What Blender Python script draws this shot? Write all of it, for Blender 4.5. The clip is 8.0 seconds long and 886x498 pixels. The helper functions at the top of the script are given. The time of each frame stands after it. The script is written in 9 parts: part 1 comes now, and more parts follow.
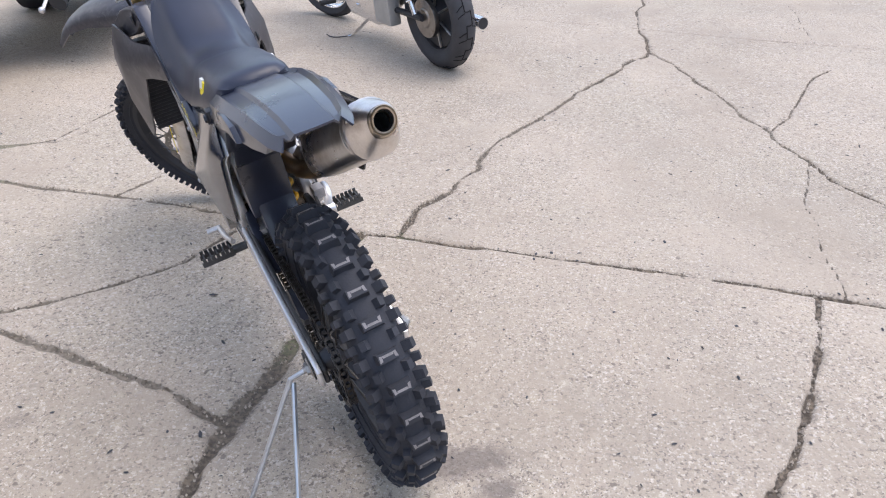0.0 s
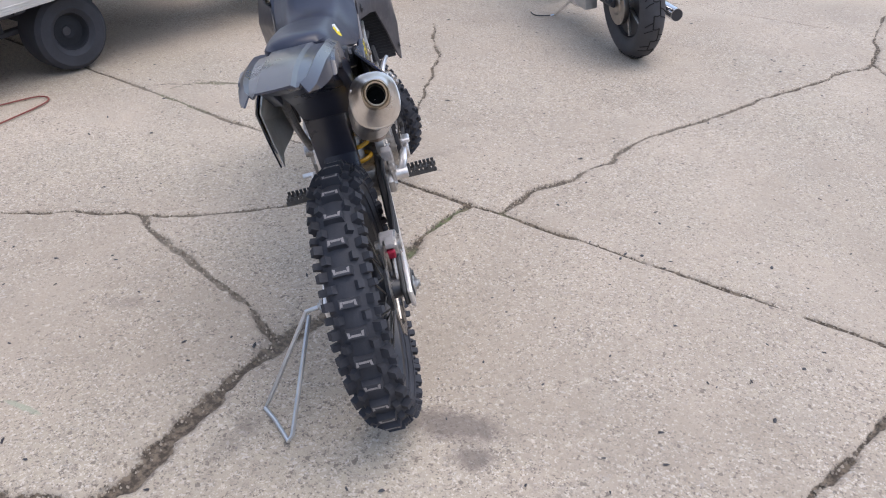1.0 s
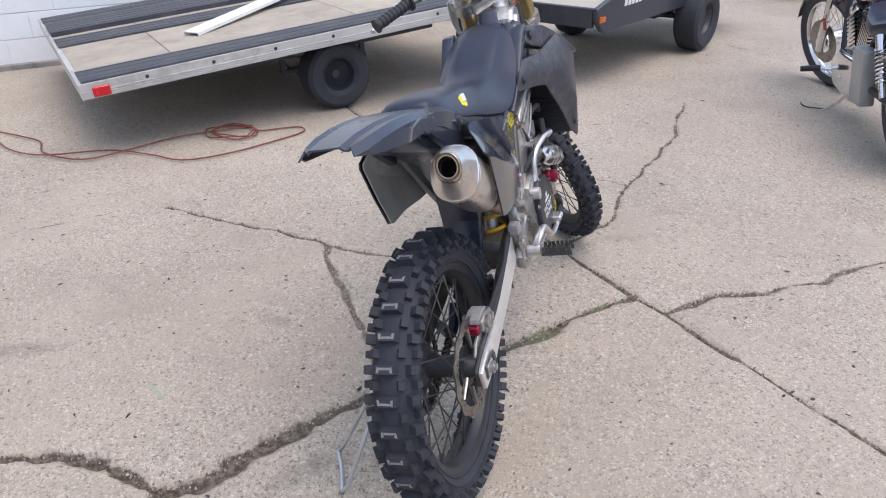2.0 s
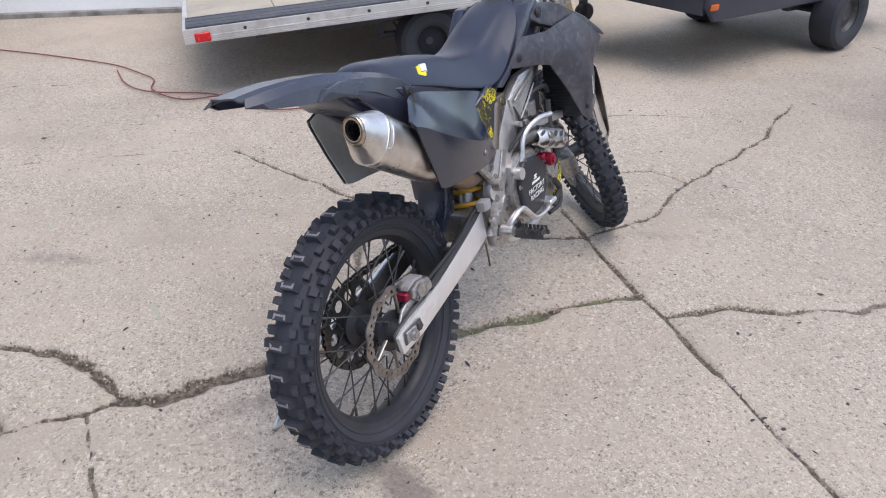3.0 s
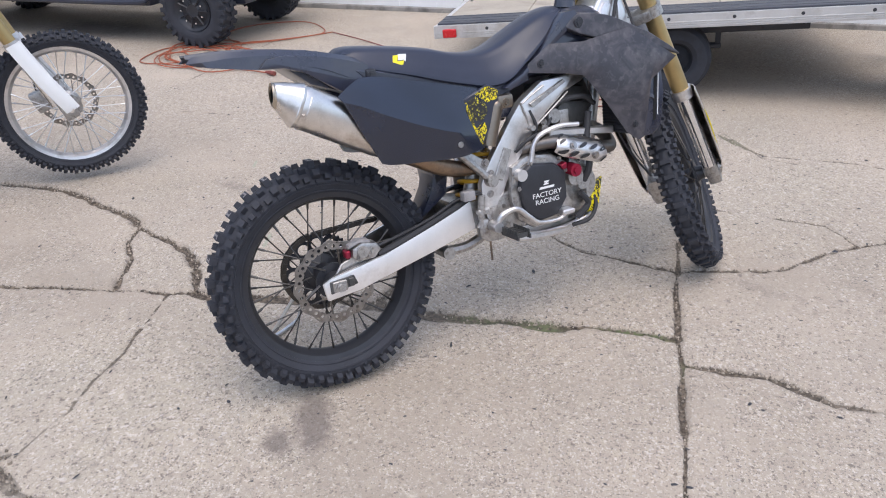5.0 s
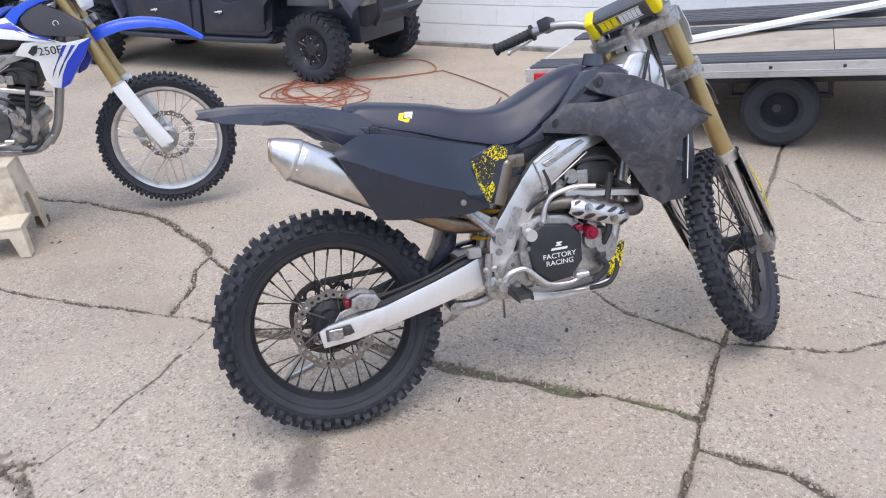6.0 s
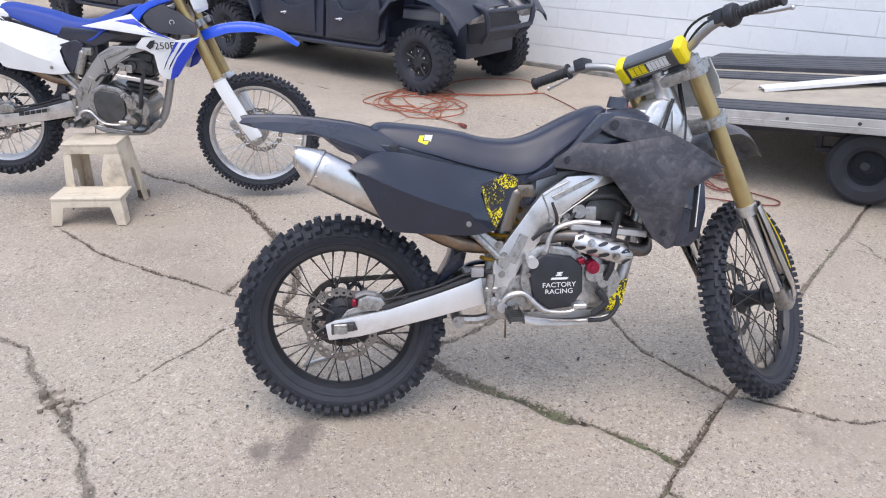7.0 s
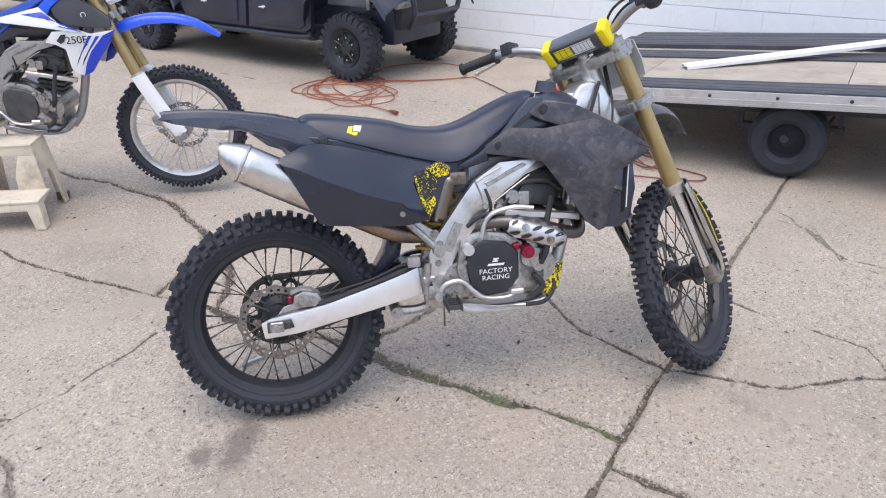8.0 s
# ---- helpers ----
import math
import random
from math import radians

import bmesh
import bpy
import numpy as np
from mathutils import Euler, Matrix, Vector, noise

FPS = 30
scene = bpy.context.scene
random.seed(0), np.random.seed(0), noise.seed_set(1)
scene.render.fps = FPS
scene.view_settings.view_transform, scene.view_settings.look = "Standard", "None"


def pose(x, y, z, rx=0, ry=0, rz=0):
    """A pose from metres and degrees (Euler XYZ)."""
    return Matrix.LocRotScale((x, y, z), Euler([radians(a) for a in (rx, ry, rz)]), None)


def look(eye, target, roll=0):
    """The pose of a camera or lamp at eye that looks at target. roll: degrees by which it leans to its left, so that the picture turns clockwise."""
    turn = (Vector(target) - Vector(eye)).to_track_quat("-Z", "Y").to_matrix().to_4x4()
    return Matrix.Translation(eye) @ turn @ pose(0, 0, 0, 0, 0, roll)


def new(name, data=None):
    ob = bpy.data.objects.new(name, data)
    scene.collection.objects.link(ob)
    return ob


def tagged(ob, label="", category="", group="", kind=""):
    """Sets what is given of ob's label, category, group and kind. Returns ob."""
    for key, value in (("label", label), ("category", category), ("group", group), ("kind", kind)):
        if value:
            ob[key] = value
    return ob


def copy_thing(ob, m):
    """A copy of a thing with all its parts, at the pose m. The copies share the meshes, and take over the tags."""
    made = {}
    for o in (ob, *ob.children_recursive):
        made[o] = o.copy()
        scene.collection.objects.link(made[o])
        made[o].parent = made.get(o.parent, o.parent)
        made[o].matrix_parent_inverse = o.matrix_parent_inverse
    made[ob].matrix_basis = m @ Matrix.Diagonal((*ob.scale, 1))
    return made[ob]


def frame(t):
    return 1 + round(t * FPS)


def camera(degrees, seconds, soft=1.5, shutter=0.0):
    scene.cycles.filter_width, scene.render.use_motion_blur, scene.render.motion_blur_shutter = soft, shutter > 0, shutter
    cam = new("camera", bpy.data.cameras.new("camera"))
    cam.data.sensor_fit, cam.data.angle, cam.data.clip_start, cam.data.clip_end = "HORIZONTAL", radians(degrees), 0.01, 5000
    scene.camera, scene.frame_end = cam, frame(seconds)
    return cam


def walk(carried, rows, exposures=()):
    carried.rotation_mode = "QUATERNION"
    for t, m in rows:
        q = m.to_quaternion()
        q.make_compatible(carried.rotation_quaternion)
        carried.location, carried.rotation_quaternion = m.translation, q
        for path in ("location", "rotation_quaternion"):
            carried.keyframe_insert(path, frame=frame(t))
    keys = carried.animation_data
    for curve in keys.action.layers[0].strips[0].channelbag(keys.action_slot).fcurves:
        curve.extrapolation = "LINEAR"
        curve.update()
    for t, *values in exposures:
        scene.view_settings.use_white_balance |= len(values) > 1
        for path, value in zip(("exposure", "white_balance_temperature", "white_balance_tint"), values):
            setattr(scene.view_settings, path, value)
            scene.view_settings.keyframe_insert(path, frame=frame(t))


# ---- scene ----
cam = camera(62.1, 8.0, soft=1.1)
PATH = [
    (0, (0.5032, -1.2832, 1.3659), (0.0555, 0.1064, 0.4950), -0.25),
    (0.2, (0.5768, -1.2615, 1.3879), (0.1067, 0.1171, 0.5113), -0.03),
    (0.5, (0.8014, -1.2333, 1.3818), (0.1908, 0.0912, 0.5083), 3.01),
    (0.7, (0.8766, -1.2294, 1.4209), (0.2036, 0.0590, 0.5393), 2.86),
    (0.9, (0.9598, -1.1909, 1.3958), (0.1608, 0.0018, 0.4851), 2.44),
    (1, (1.0003, -1.1333, 1.4107), (0.0969, -0.0179, 0.4999), -0.66),
    (1.2, (1.0310, -1.0562, 1.3961), (0.0458, 0.0071, 0.5079), 1.22),
    (1.5, (1.0861, -0.9221, 1.3935), (-0.0638, 0.0610, 0.6180), 1.44),
    (1.7, (1.1361, -0.8739, 1.4283), (0.0927, -0.0673, 0.7137), 0.57),
    (2, (1.2108, -0.7501, 1.4096), (0.0257, -0.1453, 0.7170), -1.07),
    (2.2, (1.3219, -0.6775, 1.4218), (0.1137, -0.1700, 0.6920), 0.23),
    (3.3, (1.4643, -0.1406, 1.3887), (-0.0322, 0.0335, 0.6012), 0.14),
    (3.5, (1.5315, -0.0322, 1.3765), (0.0189, -0.0281, 0.6005), 0.44),
    (3.7, (1.5986, 0.0888, 1.3972), (0.1072, 0.0476, 0.5823), 1.05),
    (4, (1.6245, 0.2136, 1.4120), (0.1562, 0.0535, 0.5702), -0.30),
    (4.2, (1.6079, 0.3129, 1.3919), (0.1214, 0.0943, 0.5966), -0.56),
    (5.3, (1.5414, 0.9400, 1.4127), (0.2033, 0.3257, 0.5630), -3.67),
    (5.5, (1.4880, 1.0019, 1.4309), (0.2162, 0.2759, 0.5674), -5.25),
    (5.6, (1.4819, 0.9966, 1.4296), (0.1990, 0.2782, 0.5763), -3.76),
    (5.8, (1.4207, 1.0544, 1.4448), (0.1030, 0.3364, 0.6460), -1.10),
    (5.9, (1.4044, 1.0838, 1.4689), (0.0999, 0.3044, 0.7067), -2.48),
    (6, (1.3908, 1.1340, 1.4576), (0.0544, 0.3840, 0.7217), -2.73),
    (6.2, (1.3741, 1.1671, 1.4961), (0.0270, 0.4152, 0.7819), -3.05),
    (6.4, (1.3871, 1.2502, 1.5001), (0.0719, 0.4329, 0.7983), -2.42),
    (6.5, (1.3974, 1.2985, 1.4887), (0.1011, 0.4373, 0.8046), -1.39),
    (6.9, (1.3426, 1.4449, 1.5171), (0.1518, 0.4484, 0.8249), -0.49),
    (7, (1.3267, 1.4813, 1.5298), (0.1264, 0.5062, 0.8237), 0.49),
    (7.3, (1.3242, 1.4824, 1.5381), (0.0808, 0.5750, 0.8167), 1.40),
    (7.5, (1.3146, 1.4828, 1.5416), (0.0533, 0.5933, 0.8289), 1.10),
    (7.7, (1.3055, 1.4912, 1.5361), (0.0223, 0.6372, 0.8191), 0.61),
    (8, (1.3014, 1.4770, 1.5350), (0.0291, 0.6231, 0.7988), -0.05),
]
walk(cam, [(t, look(eye, target, roll)) for t, eye, target, roll in PATH], [(0.0, 0.80), (0.5, 0.68), (1.0, 0.59), (2.0, 0.59), (3.5, 0.60), (5.5, 0.62), (6.5, 0.66), (8.0, 0.66)])

# ---- light: bright overcast day ----
world = bpy.data.worlds.new("overcast_sky")
world.use_nodes = True
scene.world = world
wn, wl = world.node_tree.nodes, world.node_tree.links
sky = wn.new("ShaderNodeTexSky")
sky.sky_type, sky.sun_disc = "NISHITA", False
sky.sun_elevation, sky.sun_rotation = radians(72), radians(61)
sky.air_density, sky.dust_density, sky.ozone_density = 1.0, 2.2, 1.0
grey = wn.new("ShaderNodeHueSaturation")
grey.inputs["Saturation"].default_value = 0.8
wl.new(sky.outputs[0], grey.inputs["Color"])
wl.new(grey.outputs[0], wn["Background"].inputs["Color"])
wn["Background"].inputs["Strength"].default_value = 0.2
sun = new("sun", bpy.data.lights.new("sun", "SUN"))
sun.data.energy, sun.data.angle, sun.data.color = 0.75, radians(60), (1.0, 0.93, 0.925)
sun.matrix_world = look((5, 3.6, 10), (2.16, 2.03, 0))


# ---- building helpers ----
def thing(name, label, category, m=None, group="", kind=""):
    ob = new(name)
    ob.empty_display_size = 0.1
    if m is not None:
        ob.matrix_world = m
    return tagged(ob, label, category, group, kind)


def finish(bm, name, material, angle=35):
    bmesh.ops.recalc_face_normals(bm, faces=bm.faces)
    me = bpy.data.meshes.new(name)
    bm.to_mesh(me)
    bm.free()
    me.materials.append(material)
    me.polygons.foreach_set("use_smooth", [True] * len(me.polygons))
    me.set_sharp_from_angle(angle=radians(angle))
    return me


def part(name, bm, material, parent, label="", m=None, angle=35):
    ob = new(name, bm if isinstance(bm, bpy.types.Mesh) else finish(bm, name, material, angle))
    ob.parent = parent
    if m is not None:
        ob.matrix_local = m
    if label:
        ob["label"] = label
    return ob


def solo(name, bm, material, label, category, m=None, group="", kind="", angle=35):
    ob = new(name, bm if isinstance(bm, bpy.types.Mesh) else finish(bm, name, material, angle))
    if m is not None:
        ob.matrix_world = m
    return tagged(ob, label, category, group, kind)


def BM(*makers):
    bm = bmesh.new()
    for mk in makers:
        mk(bm)
    return bm


def V(*a):
    return Vector(a)


def bevel(bm, w, angle=40, seg=1, faces=None):
    es = [e for e in bm.edges if len(e.link_faces) == 2 and e.calc_face_angle(0) > radians(angle)]
    if es:
        bmesh.ops.bevel(bm, geom=es, offset=w, segments=seg, profile=0.6, affect="EDGES", clamp_overlap=True)
    return bm


def merge(bm, other):
    me = bpy.data.meshes.new("tmp")
    other.to_mesh(me)
    other.free()
    bm.from_mesh(me)
    bpy.data.meshes.remove(me)
    return bm


def box(bm, x0, x1, y0, y1, z0, z1, m=None, bev=0.0, seg=1):
    b = bmesh.new()
    c = bmesh.ops.create_cube(b, size=1.0)
    for v in c["verts"]:
        v.co = Vector(((x0 + x1) / 2 + v.co.x * (x1 - x0), (y0 + y1) / 2 + v.co.y * (y1 - y0), (z0 + z1) / 2 + v.co.z * (z1 - z0)))
    if bev:
        bevel(b, bev, seg=seg)
    if m is not None:
        b.transform(m)
    return merge(bm, b)


def frame_of(d):
    d = d.normalized()
    a = Vector((0, 0, 1)) if abs(d.z) < 0.9 else Vector((1, 0, 0))
    u = d.cross(a).normalized()
    return u, d.cross(u).normalized()


def cyl(bm, p0, p1, r0, r1=None, n=16, cap=True):
    p0, p1 = Vector(p0), Vector(p1)
    r1 = r0 if r1 is None else r1
    u, w = frame_of(p1 - p0)
    rings = []
    for p, r in ((p0, r0), (p1, r1)):
        rings.append([bm.verts.new(p + (u * math.cos(2 * math.pi * i / n) + w * math.sin(2 * math.pi * i / n)) * r) for i in range(n)])
    for i in range(n):
        bm.faces.new((rings[0][i], rings[0][(i + 1) % n], rings[1][(i + 1) % n], rings[1][i]))
    if cap:
        bm.faces.new(rings[0][::-1])
        bm.faces.new(rings[1])
    return bm


def spline(pts, k=6):
    """Points of a smooth line through the given ones."""
    p = [Vector(a) for a in pts]
    if len(p) < 3:
        return p
    p = [2 * p[0] - p[1]] + p + [2 * p[-1] - p[-2]]
    out = []
    for i in range(1, len(p) - 2):
        for j in range(k):
            t = j / k
            a, b, c, d = p[i - 1], p[i], p[i + 1], p[i + 2]
            out.append(0.5 * ((2 * b) + (c - a) * t + (2 * a - 5 * b + 4 * c - d) * t * t + (3 * b - a - 3 * c + d) * t ** 3))
    out.append(p[-2])
    return out


def tube(bm, pts, r, n=10, k=6, flat=1.0, smooth=True, closed=False):
    """A round bar along pts; r may be a number or a list, one for each given point."""
    rs = r if isinstance(r, (list, tuple)) else [r] * len(pts)
    line = spline(pts, k) if smooth else [Vector(a) for a in pts]
    m = len(line)
    rad = [float(np.interp(i / max(1, m - 1) * (len(rs) - 1), range(len(rs)), rs)) for i in range(m)]
    rings, u = [], None
    for i, p in enumerate(line):
        if closed:
            d = (line[(i + 1) % m] - line[i - 1])
        else:
            d = line[min(i + 1, m - 1)] - line[max(i - 1, 0)]
        d = d.normalized() if d.length > 1e-9 else Vector((1, 0, 0))
        if u is None:
            u = frame_of(d)[0]
        u = (u - d * u.dot(d)).normalized()
        w = d.cross(u)
        rings.append([bm.verts.new(p + (u * math.cos(2 * math.pi * j / n) + w * math.sin(2 * math.pi * j / n) * flat) * rad[i]) for j in range(n)])
    for i in range(m if closed else m - 1):
        a, b = rings[i], rings[(i + 1) % m]
        for j in range(n):
            bm.faces.new((a[j], a[(j + 1) % n], b[(j + 1) % n], b[j]))
    if not closed:
        bm.faces.new(rings[0][::-1])
        bm.faces.new(rings[-1])
    return bm


def lathe(bm, profile, n=48, m=None, closed=False):
    """Turns (radius, y) points round the y axis."""
    rings = []
    for r, y in profile:
        rings.append([bm.verts.new(Vector((r * math.cos(2 * math.pi * i / n), y, r * math.sin(2 * math.pi * i / n)))) for i in range(n)])
    new_v = [v for ring in rings for v in ring]
    for a, b in zip(rings, rings[1:] + ([rings[0]] if closed else [])):
        for i in range(n):
            bm.faces.new((a[i], a[(i + 1) % n], b[(i + 1) % n], b[i]))
    if not closed:
        for ring in (rings[0], rings[-1]):
            bm.faces.new(ring)
    if m is not None:
        bmesh.ops.transform(bm, matrix=m, verts=new_v)
    return bm


def prism(bm, poly, y0, y1, bev=0.0, seg=1, hole=None):
    """An (x, z) outline drawn out from y0 to y1; y1 may be a function of x and z."""
    b = bmesh.new()
    lo = [b.verts.new((x, y0(x, z) if callable(y0) else y0, z)) for x, z in poly]
    hi = [b.verts.new((x, y1(x, z) if callable(y1) else y1, z)) for x, z in poly]
    n = len(poly)
    b.faces.new(lo)
    b.faces.new(hi[::-1])
    for i in range(n):
        b.faces.new((lo[i], lo[(i + 1) % n], hi[(i + 1) % n], hi[i]))
    bmesh.ops.recalc_face_normals(b, faces=b.faces)
    if bev:
        bevel(b, bev, seg=seg)
    return merge(bm, b)


def shell(bm, verts, faces, thick, rnd=0.0):
    """A moulded sheet: faces over the given places, with a thickness."""
    b = bmesh.new()
    vs = [b.verts.new(v) for v in verts]
    for fc in faces:
        b.faces.new([vs[i] for i in fc])
    bmesh.ops.recalc_face_normals(b, faces=b.faces)
    if rnd:
        bmesh.ops.subdivide_edges(b, edges=b.edges[:], cuts=2, use_grid_fill=True, smooth=rnd)
    b.normal_update()
    back = bmesh.ops.duplicate(b, geom=b.faces[:])
    vm = {}
    for a, c in back["vert_map"].items():
        vm[a] = c
    src = [v for v in b.verts if v in vm and v.index >= 0]
    dup = [e for e in back["geom"] if isinstance(e, bmesh.types.BMVert)]
    dset = set(dup)
    pairs = [(v, vm[v]) for v in b.verts if v not in dset and v in vm]
    edges = [e for e in b.edges if e.verts[0] not in dset and len(e.link_faces) == 1]
    norm = {v: v.normal.copy() for v, _ in pairs}
    for v, d in pairs:
        d.co = v.co - norm[v] * thick
    for e in edges:
        p, q = e.verts
        b.faces.new((p, q, vm[q], vm[p]))
    return merge(bm, b)


def loft(bm, rings, cap=True):
    rs = [[bm.verts.new(p) for p in ring] for ring in rings]
    n = len(rs[0])
    for a, b in zip(rs, rs[1:]):
        for i in range(n):
            bm.faces.new((a[i], a[(i + 1) % n], b[(i + 1) % n], b[i]))
    if cap:
        bm.faces.new(rs[0][::-1])
        bm.faces.new(rs[-1])
    return bm


def bolt_at(bm, p, d, r=0.008, h=0.006):
    p, d = Vector(p), Vector(d).normalized()
    cyl(bm, p, p + d * h, r, r * 0.85, 6)
    return cyl(bm, p, p + d * h * 0.3, r * 1.5, r * 1.4, 12)


def text_mesh(body, height, material, thick=0.0006, stretch=1.0):
    """Raised letters in the x-y plane, centred on the origin."""
    cu = bpy.data.curves.new("letters", "FONT")
    cu.body, cu.size, cu.extrude, cu.align_x, cu.align_y = body, height * 1.42, thick, "CENTER", "CENTER"
    ob = bpy.data.objects.new("letters", cu)
    scene.collection.objects.link(ob)
    bpy.context.view_layer.update()
    me = bpy.data.meshes.new_from_object(ob)
    bpy.data.objects.remove(ob)
    me.transform(Matrix.Diagonal((stretch, 1, 1, 1)))
    me.materials.clear()
    me.materials.append(material)
    return me


# ---- materials ----
def links_of(name):
    ma = bpy.data.materials.new(name)
    ma.use_nodes = True
    return ma, ma.node_tree.nodes, ma.node_tree.links, ma.node_tree.nodes["Principled BSDF"]


def mat(name, base, rough=0.5, metal=0.0, var=0.15, scale=12.0, fine=180.0, bump=0.05, dirt=None, dirt_amount=0.0, coat=0.0, vary=0.0, spec=0.5):
    """A surface with broad stains, fine grain, uneven gloss and, if asked, a second colour of dirt in patches."""
    ma, n, l, p = links_of(name)
    tc = n.new("ShaderNodeTexCoord")
    broad, grain = n.new("ShaderNodeTexNoise"), n.new("ShaderNodeTexNoise")
    broad.inputs["Scale"].default_value, broad.inputs["Detail"].default_value = scale, 6
    broad.inputs["Roughness"].default_value = 0.65
    grain.inputs["Scale"].default_value, grain.inputs["Detail"].default_value = fine, 3
    for t in (broad, grain):
        l.new(tc.outputs["Object"], t.inputs["Vector"])
    lo, hi = [max(0, c * (1 - var)) for c in base], [min(1, c * (1 + var)) for c in base]
    mix = n.new("ShaderNodeMix")
    mix.data_type = "RGBA"
    mix.inputs["A"].default_value, mix.inputs["B"].default_value = (*lo, 1), (*hi, 1)
    ad = n.new("ShaderNodeMath")
    ad.operation = "MULTIPLY_ADD"
    ad.inputs[1].default_value = 0.4
    l.new(grain.outputs["Fac"], ad.inputs[0])
    sc = n.new("ShaderNodeMath")
    sc.operation = "MULTIPLY_ADD"
    sc.inputs[1].default_value, sc.inputs[2].default_value = 1.6, -0.5
    l.new(broad.outputs["Fac"], sc.inputs[0])
    l.new(sc.outputs[0], ad.inputs[2])
    l.new(ad.outputs[0], mix.inputs["Factor"])
    col = mix.outputs["Result"]
    if dirt:
        patch = n.new("ShaderNodeTexNoise")
        patch.inputs["Scale"].default_value, patch.inputs["Detail"].default_value = scale * 0.7, 8
        patch.inputs["Roughness"].default_value = 0.7
        l.new(tc.outputs["Object"], patch.inputs["Vector"])
        ramp = n.new("ShaderNodeMapRange")
        ramp.inputs["From Min"].default_value, ramp.inputs["From Max"].default_value = 0.62 - dirt_amount * 0.3, 0.8 - dirt_amount * 0.2
        l.new(patch.outputs["Fac"], ramp.inputs["Value"])
        md = n.new("ShaderNodeMix")
        md.data_type = "RGBA"
        md.inputs["B"].default_value = (*dirt, 1)
        l.new(col, md.inputs["A"])
        l.new(ramp.outputs["Result"], md.inputs["Factor"])
        col = md.outputs["Result"]
    if vary:
        oi = n.new("ShaderNodeObjectInfo")
        hs = n.new("ShaderNodeHueSaturation")
        mr = n.new("ShaderNodeMapRange")
        mr.inputs["To Min"].default_value, mr.inputs["To Max"].default_value = 1 - vary, 1 + vary
        l.new(oi.outputs["Random"], mr.inputs["Value"])
        l.new(mr.outputs["Result"], hs.inputs["Value"])
        l.new(col, hs.inputs["Color"])
        col = hs.outputs["Color"]
    l.new(col, p.inputs["Base Color"])
    rr = n.new("ShaderNodeMapRange")
    rr.inputs["To Min"].default_value, rr.inputs["To Max"].default_value = max(0.02, rough - 0.12), min(1, rough + 0.12)
    l.new(broad.outputs["Fac"], rr.inputs["Value"])
    l.new(rr.outputs["Result"], p.inputs["Roughness"])
    p.inputs["Metallic"].default_value = metal
    p.inputs["Coat Weight"].default_value, p.inputs["Coat Roughness"].default_value = coat, 0.14
    p.inputs["Specular IOR Level"].default_value = spec
    if bump:
        b = n.new("ShaderNodeBump")
        b.inputs["Strength"].default_value, b.inputs["Distance"].default_value = bump, 0.002
        l.new(grain.outputs["Fac"], b.inputs["Height"])
        l.new(b.outputs["Normal"], p.inputs["Normal"])
    return ma


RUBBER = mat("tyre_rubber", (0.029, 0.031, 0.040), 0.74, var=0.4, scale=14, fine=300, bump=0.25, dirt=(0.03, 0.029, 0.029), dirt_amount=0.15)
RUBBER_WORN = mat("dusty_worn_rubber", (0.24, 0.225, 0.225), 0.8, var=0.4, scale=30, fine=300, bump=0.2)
ROAD_TREAD = mat("dusty_road_tread", (0.05, 0.05, 0.056), 0.7, var=0.3, scale=14, fine=300, bump=0.2)
RUBBER_ROAD = mat("road_tyre_rubber", (0.024, 0.024, 0.027), 0.55, var=0.3, scale=14, fine=300, bump=0.1)
BLACK_PLASTIC = mat("black_plastic", (0.027, 0.031, 0.051), 0.3, var=0.4, scale=9, fine=260, bump=0.03, dirt=(0.05, 0.05, 0.055), dirt_amount=0.2, coat=0.5)
PANEL_PLASTIC = mat("glossy_black_panel", (0.011, 0.015, 0.029), 0.17, var=0.4, scale=7, fine=260, bump=0.015, dirt=(0.018, 0.021, 0.032), dirt_amount=0.25, coat=0.55, spec=0.45)
SEAT_VINYL = mat("seat_vinyl", (0.026, 0.03, 0.05), 0.33, var=0.25, scale=7, fine=420, bump=0.12, spec=0.45)
ALU = mat("bare_aluminium", (0.72, 0.705, 0.70), 0.36, 0.9, var=0.16, scale=12, fine=220, bump=0.06, dirt=(0.4, 0.37, 0.345), dirt_amount=0.4)
SWING_ALU = mat("bright_swingarm_aluminium", (0.85, 0.83, 0.82), 0.42, 0.8, var=0.08, scale=10, fine=220, bump=0.05, dirt=(0.6, 0.56, 0.53), dirt_amount=0.3)
CAST = mat("cast_aluminium", (0.45, 0.435, 0.42), 0.42, 0.9, var=0.3, scale=90, fine=300, bump=0.2, dirt=(0.2, 0.18, 0.16), dirt_amount=0.4)
BAR_GREY = mat("grey_bar_aluminium", (0.42, 0.41, 0.41), 0.42, 0.8, var=0.12, scale=20, fine=200, bump=0.03)
FRAME_GREY = mat("grey_cast_frame", (0.44, 0.425, 0.41), 0.5, 0.7, var=0.1, scale=9, fine=200, bump=0.08, dirt=(0.3, 0.28, 0.26), dirt_amount=0.25)
BOLT = mat("dull_bolt_steel", (0.42, 0.4, 0.385), 0.35, 1.0, var=0.3, scale=40, fine=240, bump=0.1, dirt=(0.12, 0.1, 0.085), dirt_amount=0.4)
DARK_PIPE = mat("sooty_steel_pipe", (0.2, 0.185, 0.175), 0.42, 1.0, var=0.3, scale=12, fine=200, bump=0.06, dirt=(0.13, 0.1, 0.08), dirt_amount=0.4)
